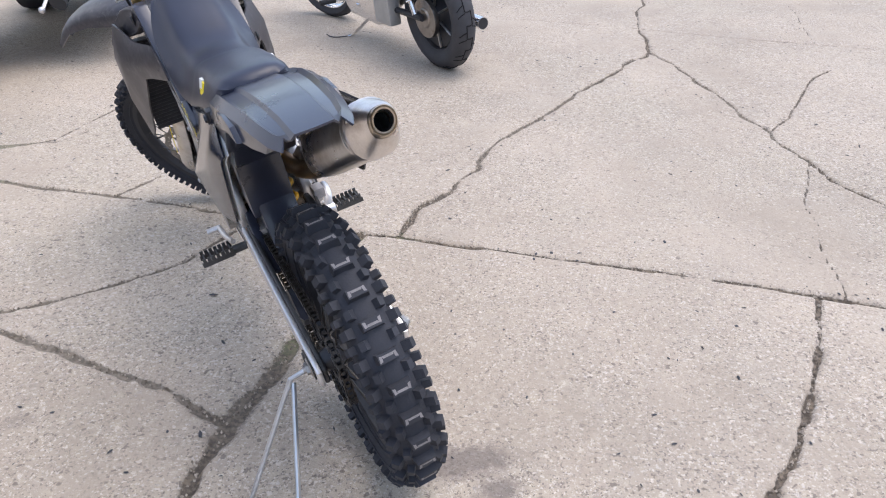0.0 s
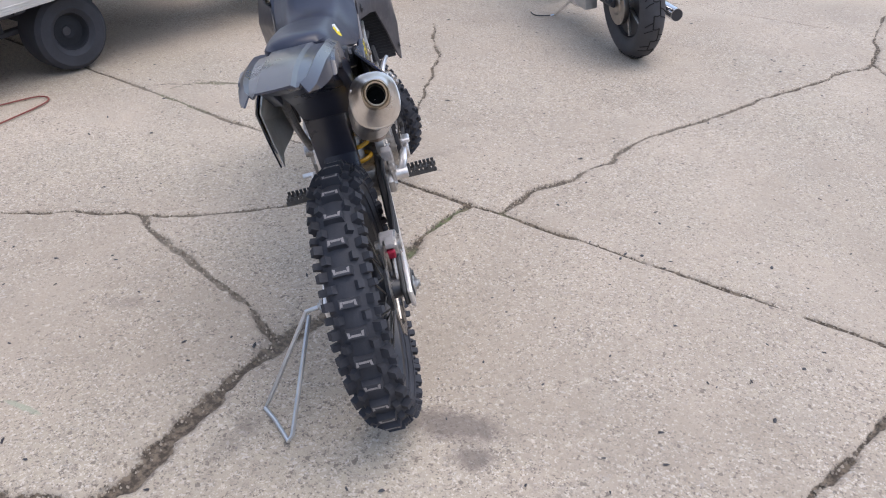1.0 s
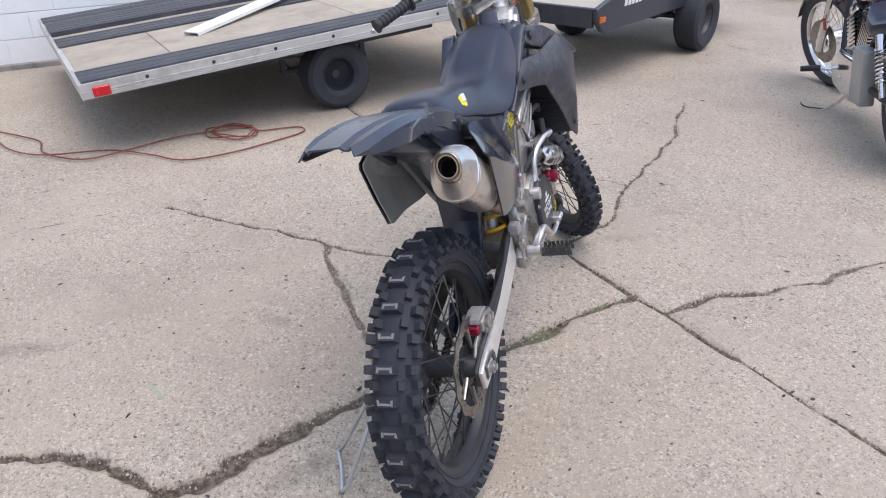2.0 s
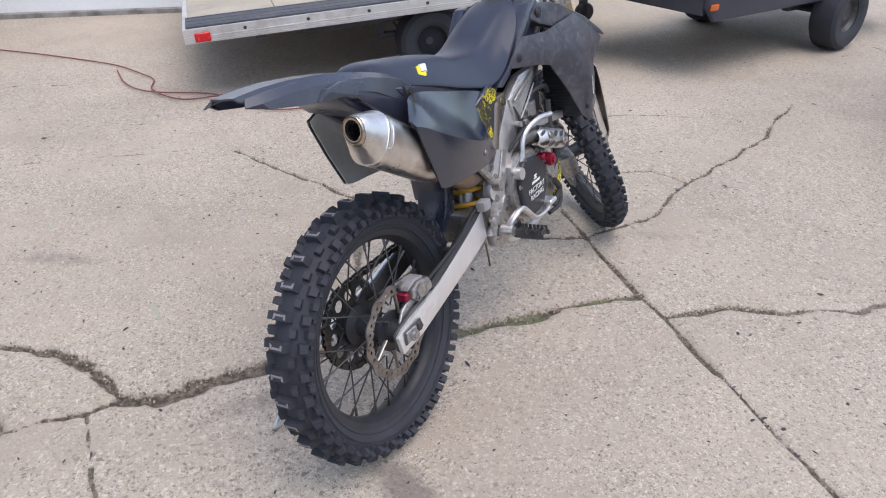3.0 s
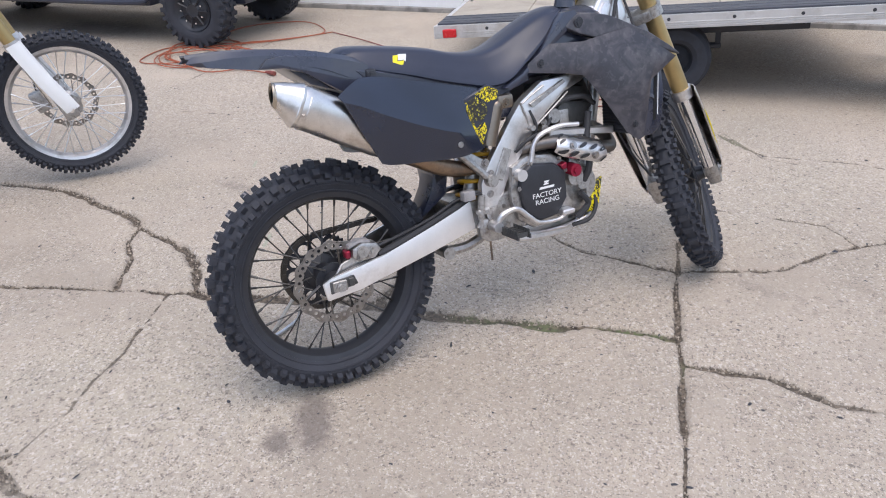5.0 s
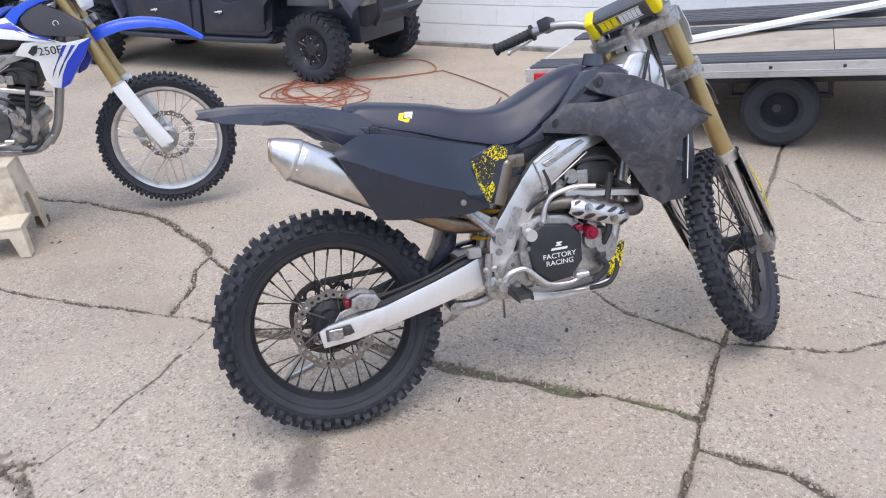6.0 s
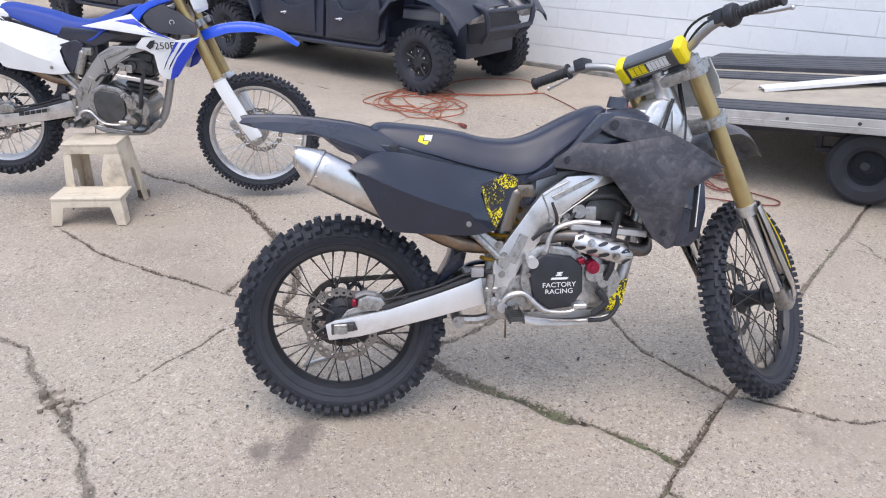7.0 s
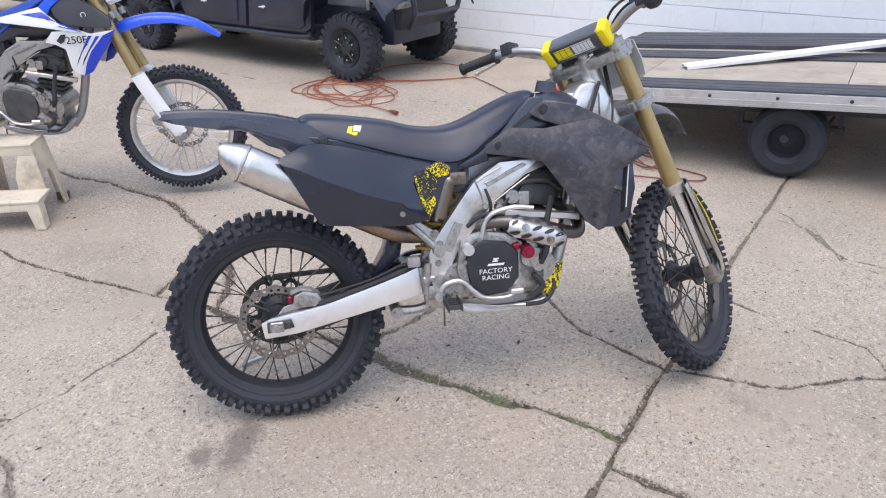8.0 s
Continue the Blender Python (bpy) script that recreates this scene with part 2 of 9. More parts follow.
# soot in the outlet; also the black that paints shade in slot and grooves
SOOT_AND_SHADE = mat("black_soot_and_shade", (0.006, 0.006, 0.006), 0.95, var=0.3, scale=30, fine=200, bump=0.1)
DARK_CAST = mat("dark_grimy_casting", (0.1, 0.1, 0.1), 0.55, 0.6, var=0.4, scale=14, fine=220, bump=0.2, dirt=(0.05, 0.045, 0.04), dirt_amount=0.4)
STEEL = mat("brushed_steel", (0.72, 0.685, 0.655), 0.3, 1.0, var=0.22, scale=11, fine=260, bump=0.06, dirt=(0.46, 0.40, 0.345), dirt_amount=0.4)
CHROME = mat("chrome", (0.8, 0.8, 0.81), 0.1, 1.0, var=0.06, scale=9, fine=120, bump=0.01)
TAN_STEEL = mat("straw_tinted_steel", (0.5, 0.435, 0.355), 0.3, 1.0, var=0.25, scale=20, fine=200, bump=0.03, dirt=(0.3, 0.23, 0.15), dirt_amount=0.35)
HEAT_STEEL = mat("heat_tinted_steel", (0.3, 0.215, 0.15), 0.4, 1.0, var=0.3, scale=9, fine=200, bump=0.05, dirt=(0.12, 0.1, 0.09), dirt_amount=0.45)
GOLD = mat("gold_anodised_fork", (0.44, 0.325, 0.15), 0.34, 0.75, var=0.15, scale=8, fine=160, bump=0.03, dirt=(0.36, 0.27, 0.15), dirt_amount=0.25)
BLACK_METAL = mat("black_metal", (0.036, 0.037, 0.043), 0.4, 0.3, var=0.3, scale=14, fine=220, bump=0.06)
SPOKE = mat("dark_spoke_steel", (0.09, 0.085, 0.08), 0.4, 0.9, var=0.3, scale=20, fine=200, bump=0.0)
SPOKE_BRIGHT = mat("bright_spoke_steel", (0.6, 0.6, 0.6), 0.3, 1.0, var=0.2, scale=20, fine=200, bump=0.0)
DISC = mat("worn_disc_steel", (0.33, 0.31, 0.29), 0.35, 1.0, var=0.25, scale=20, fine=200, bump=0.05, dirt=(0.16, 0.13, 0.11), dirt_amount=0.4)
CHAIN = mat("oily_chain", (0.09, 0.08, 0.07), 0.4, 0.8, var=0.4, scale=60, fine=300, bump=0.1)
YELLOW = mat("yellow_plastic", (0.85, 0.68, 0.01), 0.4, var=0.08, scale=10, fine=200, bump=0.03)
SPRING = mat("yellow_spring", (0.55, 0.3, 0.02), 0.45, var=0.2, scale=20, fine=200, bump=0.03, dirt=(0.2, 0.13, 0.04), dirt_amount=0.4)
WHITE_PLASTIC = mat("white_plastic", (0.78, 0.78, 0.77), 0.4, var=0.05, scale=8, fine=160, bump=0.03, dirt=(0.5, 0.48, 0.44), dirt_amount=0.15)
LINING = mat("pale_grey_plastic", (0.55, 0.555, 0.54), 0.6, var=0.2, scale=12, fine=200, bump=0.08, dirt=(0.38, 0.38, 0.36), dirt_amount=0.3)
GREY_INK = mat("worn_grey_print", (0.27, 0.27, 0.27), 0.5, var=0.4, scale=40, fine=200, bump=0.0, dirt=(0.12, 0.12, 0.12), dirt_amount=0.5)
WHITE_INK = mat("white_print", (0.75, 0.75, 0.74), 0.5, var=0.06, scale=20, fine=200, bump=0.0)
RED_ANOD = mat("red_anodised", (0.28, 0.014, 0.04), 0.35, 0.5, var=0.25, scale=20, fine=200, bump=0.03, dirt=(0.1, 0.02, 0.03), dirt_amount=0.3)
PUMP_GREY = mat("filmed_grey_pad", (0.075, 0.073, 0.075), 0.3, var=0.25, scale=18, fine=260, bump=0.05, coat=1.0)
PAD_GREY = mat("dull_grey_plastic", (0.3, 0.285, 0.285), 0.5, var=0.2, scale=25, fine=200, bump=0.08, dirt=(0.16, 0.14, 0.13), dirt_amount=0.3)
BLACK_RUBBER = mat("black_grip_rubber", (0.03, 0.03, 0.033), 0.7, var=0.3, scale=30, fine=300, bump=0.2)
GALV = mat("galvanised_rod", (0.62, 0.64, 0.66), 0.35, 0.9, var=0.15, scale=20, fine=200, bump=0.05)
BROWN_METAL = mat("worn_bronze_reservoir", (0.235, 0.195, 0.155), 0.3, 0.9, var=0.2, scale=14, fine=200, bump=0.03)
BLUE_SEAT = mat("blue_seat_vinyl", (0.01, 0.045, 0.3), 0.55, var=0.15, scale=9, fine=300, bump=0.1)
BLUE_FIN = mat("deep_blue_plastic", (0.016, 0.045, 0.46), 0.3, var=0.1, scale=9, fine=200, bump=0.03, coat=0.2)
DARK_COVER = mat("dark_grey_tank_plastic", (0.045, 0.043, 0.05), 0.45, var=0.2, scale=12, fine=200, bump=0.05)
BLUE_PLASTIC = mat("blue_plastic", (0.01, 0.075, 0.62), 0.3, var=0.1, scale=9, fine=200, bump=0.03, coat=0.2)
DIRTY_STOOL = mat("mud_stained_plastic", (0.13, 0.09, 0.07), 0.7, var=0.4, scale=20, fine=150, bump=0.1)
STOOL = mat("dirty_cream_plastic", (0.66, 0.58, 0.46), 0.5, var=0.12, scale=9, fine=150, bump=0.06, dirt=(0.3, 0.24, 0.18), dirt_amount=0.35)
ORANGE_CORD = mat("orange_cord", (0.33, 0.085, 0.04), 0.55, var=0.25, scale=9, fine=200, bump=0.0, dirt=(0.3, 0.12, 0.07), dirt_amount=0.35)
RED_CORD = mat("red_cord", (0.2, 0.05, 0.04), 0.55, var=0.25, scale=9, fine=200, bump=0.0, dirt=(0.16, 0.06, 0.045), dirt_amount=0.4)
DECK_PALE = mat("pale_worn_deck", (0.41, 0.37, 0.31), 0.7, var=0.15, scale=4, fine=90, bump=0.1, dirt=(0.34, 0.31, 0.27), dirt_amount=0.3)
DECK_WOOD = mat("weathered_plywood", (0.37, 0.325, 0.265), 0.75, var=0.25, scale=5, fine=90, bump=0.15, dirt=(0.24, 0.2, 0.16), dirt_amount=0.35, vary=0.12)
RUNNER = mat("black_runner_plastic", (0.042, 0.046, 0.058), 0.5, var=0.3, scale=6, fine=120, bump=0.1, dirt=(0.09, 0.09, 0.095), dirt_amount=0.3)
RAIL_ALU = mat("worn_aluminium_rail", (0.62, 0.61, 0.6), 0.42, 0.6, var=0.15, scale=7, fine=120, bump=0.06, dirt=(0.4, 0.37, 0.34), dirt_amount=0.3)
RED_LENS = mat("red_lamp_lens", (0.55, 0.015, 0.02), 0.25, var=0.1, scale=20, fine=100, bump=0.0)
ORANGE_LENS = mat("orange_lamp_lens", (0.55, 0.12, 0.025), 0.25, var=0.1, scale=20, fine=100, bump=0.0)
PALE_BOX = mat("pale_grey_painted_metal", (0.42, 0.42, 0.41), 0.4, 0.3, var=0.15, scale=12, fine=160, bump=0.05)
SIGNAL = mat("dark_orange_lens", (0.36, 0.065, 0.025), 0.25, var=0.15, scale=20, fine=100, bump=0.0)
UTV_BLACK = mat("black_moulded_bodywork", (0.03, 0.034, 0.052), 0.34, var=0.3, scale=5, fine=180, bump=0.08, dirt=(0.06, 0.06, 0.062), dirt_amount=0.2)
BAND = mat("pale_mauve_band", (0.4, 0.36, 0.37), 0.3, 0.2, var=0.1, scale=10, fine=160, bump=0.0, coat=0.4)
MAROON = mat("maroon_paint", (0.045, 0.014, 0.02), 0.25, 0.2, var=0.15, scale=8, fine=200, bump=0.0, coat=0.6)
WHITE_PAINT = mat("white_paint", (0.76, 0.76, 0.75), 0.45, var=0.06, scale=4, fine=80, bump=0.04, dirt=(0.55, 0.53, 0.5), dirt_amount=0.2)
WHITE_PAINT_BLOCK = mat("white_painted_block", (0.83, 0.84, 0.85), 0.55, var=0.05, scale=3, fine=60, bump=0.25, dirt=(0.74, 0.735, 0.72), dirt_amount=0.2, vary=0.012)
UNSEEN_WALL = mat("unseen_wall_grey", (0.36, 0.345, 0.34), 0.7, var=0.15, scale=1.5, fine=40, bump=0.1)
CONCRETE_FOOT = mat("grimy_footing", (0.3, 0.285, 0.265), 0.85, var=0.35, scale=6, fine=90, bump=0.4, dirt=(0.1, 0.095, 0.088), dirt_amount=0.5)
# matt near-black that puts the shade under the trailer into rim and nuts
SHADED_RIM = mat("shaded_rim_black", (0.022, 0.024, 0.029), 0.8, var=0.3, scale=12, fine=160, bump=0.1, spec=0.25)
DARK_UNDER = mat("dark_steel_underframe", (0.052, 0.052, 0.06), 0.6, 0.3, var=0.3, scale=8, fine=120, bump=0.1)
BLUE_RIM = mat("blue_rim_paint", (0.02, 0.05, 0.45), 0.35, 0.4, var=0.15, scale=10, fine=100, bump=0.0)


def graphic(name, ink, ground, scale=34.0, cut=0.52, edge=0.03, gloss=0.35, warp=2.2, detail=3):
    """A torn, splattered print of one ink on a dark ground."""
    ma, n, l, p = links_of(name)
    tc = n.new("ShaderNodeTexCoord")
    t = n.new("ShaderNodeTexNoise")
    t.inputs["Scale"].default_value, t.inputs["Detail"].default_value, t.inputs["Distortion"].default_value = scale, detail, warp
    l.new(tc.outputs["Object"], t.inputs["Vector"])
    r = n.new("ShaderNodeMapRange")
    r.inputs["From Min"].default_value, r.inputs["From Max"].default_value = cut, cut + edge
    l.new(t.outputs["Fac"], r.inputs["Value"])
    m = n.new("ShaderNodeMix")
    m.data_type = "RGBA"
    m.inputs["A"].default_value, m.inputs["B"].default_value = (*ground, 1), (*ink, 1)
    l.new(r.outputs["Result"], m.inputs["Factor"])
    l.new(m.outputs["Result"], p.inputs["Base Color"])
    p.inputs["Roughness"].default_value = gloss
    return ma




def scuffed_camo():
    """Dark plastic with a torn grey-on-black print, worn pale in streaks."""
    ma, n, l, p = links_of("scuffed_camouflage_plastic")
    tc = n.new("ShaderNodeTexCoord")
    col = (0.034, 0.033, 0.042)
    for scale, detail, warp, lo, hi, ink, most in ((11, 6, 1.6, 0.40, 0.62, (0.08, 0.074, 0.082), 0.9), (24, 6, 1.8, 0.5, 0.64, (0.03, 0.029, 0.035), 0.6), (60, 7, 0.6, 0.54, 0.76, (0.14, 0.133, 0.136), 0.5)):
        t, r, m = n.new("ShaderNodeTexNoise"), n.new("ShaderNodeMapRange"), n.new("ShaderNodeMix")
        t.inputs["Scale"].default_value, t.inputs["Detail"].default_value, t.inputs["Distortion"].default_value = scale, detail, warp
        l.new(tc.outputs["Object"], t.inputs["Vector"])
        r.inputs["From Min"].default_value, r.inputs["From Max"].default_value, r.inputs["To Max"].default_value = lo, hi, most
        l.new(t.outputs["Fac"], r.inputs["Value"])
        m.data_type = "RGBA"
        if isinstance(col, tuple):
            m.inputs["A"].default_value = (*col, 1)
        else:
            l.new(col, m.inputs["A"])
        m.inputs["B"].default_value = (*ink, 1)
        l.new(r.outputs["Result"], m.inputs["Factor"])
        col = m.outputs["Result"]
    l.new(col, p.inputs["Base Color"])
    p.inputs["Roughness"].default_value = 0.34
    return ma


SCUFFED = scuffed_camo()
YELLOW_PRINT = graphic("yellow_splatter_print", (0.7, 0.62, 0.03), (0.02, 0.02, 0.022), 95, 0.6)
YELLOW_PRINT_DENSE = graphic("dense_yellow_print", (0.8, 0.66, 0.01), (0.03, 0.028, 0.02), 80, 0.5)


def concrete():
    """Old weathered concrete: exposed stones, pits, broad stains, dirty cracks with some moss."""
    ma, n, l, p = links_of("weathered_concrete")
    tc = n.new("ShaderNodeTexCoord")

    def noise_node(scale, detail=5, rough=0.6):
        t = n.new("ShaderNodeTexNoise")
        t.inputs["Scale"].default_value, t.inputs["Detail"].default_value, t.inputs["Roughness"].default_value = scale, detail, rough
        l.new(tc.outputs["Object"], t.inputs["Vector"])
        return t.outputs["Fac"]

    def rng(val, a, b, c=0.0, d=1.0):
        r = n.new("ShaderNodeMapRange")
        for k, v in zip(("From Min", "From Max", "To Min", "To Max"), (a, b, c, d)):
            r.inputs[k].default_value = v
        l.new(val, r.inputs["Value"])
        return r.outputs["Result"]

    def blend(a, b, fac, mode="MIX"):
        m = n.new("ShaderNodeMix")
        m.data_type, m.blend_type = "RGBA", mode
        for k, v in (("A", a), ("B", b)):
            if isinstance(v, tuple):
                m.inputs[k].default_value = (*v, 1)
            else:
                l.new(v, m.inputs[k])
        if isinstance(fac, float):
            m.inputs["Factor"].default_value = fac
        else:
            l.new(fac, m.inputs["Factor"])
        return m.outputs["Result"]

    def mul(a, b):
        m = n.new("ShaderNodeMath")
        m.operation = "MULTIPLY"
        l.new(a, m.inputs[0])
        if isinstance(b, float):
            m.inputs[1].default_value = b
        else:
            l.new(b, m.inputs[1])
        return m.outputs[0]

    def add(a, b, k=1.0):
        m = n.new("ShaderNodeMath")
        m.operation = "MULTIPLY_ADD"
        l.new(b, m.inputs[0])
        m.inputs[1].default_value = k
        l.new(a, m.inputs[2])
        return m.outputs[0]

    def attr(name):
        a = n.new("ShaderNodeAttribute")
        a.attribute_name = name
        return a.outputs["Fac"]

    col = blend((0.322, 0.270, 0.213), (0.465, 0.390, 0.310), rng(noise_node(0.9, 6), 0.34, 0.66))
    col = blend(col, (0.30, 0.255, 0.208), rng(noise_node(4.5, 7, 0.75), 0.54, 0.72, 0.0, 0.6))
    col = blend(col, (0.385, 0.345, 0.268), rng(noise_node(0.55, 4), 0.5, 0.66, 0.0, 0.5))
    col = blend(col, (0.40, 0.35, 0.287), rng(noise_node(2.7, 6, 0.7), 0.5, 0.72, 0.0, 0.6))
    # worn places where the sand and stones show
    worn = rng(add(noise_node(1.1, 5, 0.65), noise_node(7, 4), 0.35), 0.52, 0.72, 0.22, 1.0)
    col = blend(col, (0.48, 0.412, 0.31), mul(mul(rng(noise_node(34, 4, 0.7), 0.5, 0.66), worn), 0.55))

    def stones(scale, share, soft_edge):
        cell = n.new("ShaderNodeTexVoronoi")
        cell.inputs["Scale"].default_value, cell.inputs["Randomness"].default_value = scale, 1.0
        shift = n.new("ShaderNodeTexNoise")
        shift.inputs["Scale"].default_value, shift.inputs["Detail"].default_value = scale * 0.8, 3
        l.new(tc.outputs["Object"], shift.inputs["Vector"])
        warp = n.new("ShaderNodeVectorMath")
        warp.operation = "MULTIPLY_ADD"
        warp.inputs[1].default_value = (1.5 / scale, 1.5 / scale, 1.5 / scale)
        l.new(shift.outputs["Color"], warp.inputs[0])
        l.new(tc.outputs["Object"], warp.inputs[2])
        l.new(warp.outputs[0], cell.inputs["Vector"])
        sep = n.new("ShaderNodeSeparateColor")
        l.new(cell.outputs["Color"], sep.inputs["Color"])
        near = rng(add(cell.outputs["Distance"], sep.outputs[2], 0.35), 0.38, 0.38 + soft_edge, 1.0, 0.0)
        return cell, mul(rng(sep.outputs[0], 1 - share, 1.02 - share), near), mul(rng(sep.outputs[1], 1 - share * 0.9, 1.02 - share * 0.9), near)

    cell, pale, dark = stones(150, 0.34, 0.12)
    col = blend(col, (0.64, 0.58, 0.50), mul(mul(pale, worn), 0.8))
    col = blend(col, (0.135, 0.113, 0.098), mul(mul(dark, worn), 0.85))
    _, pale2, dark2 = stones(64, 0.16, 0.2)
    col = blend(col, (0.56, 0.51, 0.46), mul(mul(pale2, worn), 0.75))
    col = blend(col, (0.2, 0.168, 0.146), mul(mul(dark2, worn), 0.6))
    col = blend(col, (0.19, 0.158, 0.135), mul(rng(noise_node(95, 4, 0.7), 0.56, 0.63, 0.0, 0.66), worn))
    col = blend(col, (0.60, 0.53, 0.455), mul(rng(noise_node(110, 4, 0.7), 0.56, 0.63, 0.0, 0.66), worn))
    for scale, ink, lo, hi, most in ((26, (0.25, 0.212, 0.178), 0.56, 0.63, 0.4), (21, (0.50, 0.44, 0.365), 0.57, 0.65, 0.35), (58, (0.19, 0.16, 0.135), 0.60, 0.64, 0.75), (50, (0.60, 0.535, 0.46), 0.61, 0.65, 0.75)):
        col = blend(col, ink, mul(rng(noise_node(scale, 5, 0.72), lo, hi, 0.0, most), worn))
    for scale, ink, lo, hi, most in ((92, (0.13, 0.108, 0.09), 0.635, 0.665, 0.68), (84, (0.62, 0.555, 0.48), 0.64, 0.67, 0.62), (40, (0.16, 0.134, 0.112), 0.67, 0.70, 0.8)):
        col = blend(col, ink, mul(rng(noise_node(scale, 2, 0.5), lo, hi, 0.0, most), rng(worn, 0.2, 0.7, 0.35, 1.0)))
    grain = noise_node(330, 3)
    col = blend(col, (0.19, 0.165, 0.15), rng(grain, 0.5, 0.75, 0.0, 0.3))
    pits = n.new("ShaderNodeTexVoronoi")
    pits.inputs["Scale"].default_value = 30
    l.new(tc.outputs["Object"], pits.inputs["Vector"])
    psep = n.new("ShaderNodeSeparateColor")
    l.new(pits.outputs["Color"], psep.inputs["Color"])
    ragged = add(noise_node(46, 6, 0.8), noise_node(15, 4), 0.7)
    pit = mul(rng(add(pits.outputs["Distance"], ragged, 0.9), 0.80, 0.93, 1.0, 0.0), rng(psep.outputs[0], 0.45, 0.6))
    pit = mul(pit, rng(noise_node(2.2, 3), 0.44, 0.6, 0.1, 1.0))
    col = blend(col, (0.17, 0.142, 0.118), mul(pit, 0.8))
    chip = mul(rng(add(pits.outputs["Distance"], noise_node(60, 6, 0.8), 1.1), 0.62, 0.74, 1.0, 0.0), rng(psep.outputs[1], 0.72, 0.82))
    col = blend(col, (0.60, 0.53, 0.45), mul(chip, 0.6))
    # the stains of oil and rubber, with one soft shade painted in
    st = attr("stain_shade")
    stain_shade = mul(rng(add(st, noise_node(17, 7, 0.8), 1.6), 1.1, 1.6), 0.75)
    col = blend(col, (0.15, 0.125, 0.11), stain_shade)
    tape = attr("streak")
    col = blend(col, (0.3, 0.34, 0.25), mul(rng(add(tape, noise_node(40, 3), 0.5), 0.9, 1.1), 0.6))
    # cracks: the field is 0.5 at the lip
    ck = add(add(attr("crack"), noise_node(38, 5, 0.75), 0.9), noise_node(7, 3), 0.5)
    lip = rng(ck, 1.05, 1.4)
    core = rng(ck, 1.24, 1.34)
    col = blend(col, (0.2, 0.18, 0.16), mul(lip, 0.55))
    soil = blend((0.06, 0.046, 0.034), (0.19, 0.15, 0.11), rng(noise_node(62, 4), 0.42, 0.62))
    soil = blend(soil, blend((0.16, 0.137, 0.108), (0.30, 0.258, 0.206), rng(noise_node(50, 5), 0.4, 0.62)), attr("fill"))
    moss = mul(mul(attr("moss"), rng(noise_node(48, 5), 0.36, 0.52)), rng(noise_node(6, 3), 0.36, 0.5, 0.3, 1.0))
    soil = blend(soil, (0.115, 0.15, 0.055), moss)
    col = blend(col, soil, core)
    col = blend(col, (0.15, 0.175, 0.085), mul(mul(lip, moss), 0.7))
    l.new(col, p.inputs["Base Color"])
    l.new(rng(noise_node(3.0), 0.3, 0.7, 0.72, 0.9), p.inputs["Roughness"])
    h = add(grain, cell.outputs["Distance"], 0.8)
    h = add(h, noise_node(30, 5), 1.2)
    h = add(h, pit, -2.0)
    h = add(h, core, -2.5)
    b = n.new("ShaderNodeBump")
    b.inputs["Strength"].default_value, b.inputs["Distance"].default_value = 0.35, 0.004
    l.new(h, b.inputs["Height"])
    l.new(b.outputs["Normal"], p.inputs["Normal"])
    return ma


CONCRETE = concrete()


def crumb():
    """Loose crumbs of stone and soil, each of its own shade."""
    ma, n, l, p = links_of("crumbled_concrete")
    geo, ramp = n.new("ShaderNodeNewGeometry"), n.new("ShaderNodeValToRGB")
    ramp.color_ramp.elements[0].color = (0.13, 0.105, 0.082, 1)
    ramp.color_ramp.elements[1].color = (0.46, 0.395, 0.32, 1)
    ramp.color_ramp.elements.new(0.4).color = (0.22, 0.18, 0.14, 1)
    l.new(geo.outputs["Random Per Island"], ramp.inputs["Fac"])
    l.new(ramp.outputs["Color"], p.inputs["Base Color"])
    p.inputs["Roughness"].default_value = 0.85
    return ma


CRUMB = crumb()


# ---- the ground: one sheet of old concrete slabs with cracks and joints ----
rnd = random.Random(7)


def rough_line(pts, amp):
    """Breaks a line into short, uneven pieces."""
    pts = [Vector((*a, 0)) for a in pts]
    for level in range(3):
        out = [pts[0]]
        for a, b in zip(pts, pts[1:]):
            d = b - a
            if d.length > 0.06:
                side_way = Vector((-d.y, d.x, 0)).normalized()
                out.append((a + b) / 2 + side_way * rnd.gauss(0, amp) * min(1.0, d.length * 2.5))
            out.append(b)
        pts = out
        amp *= 0.62
    return pts


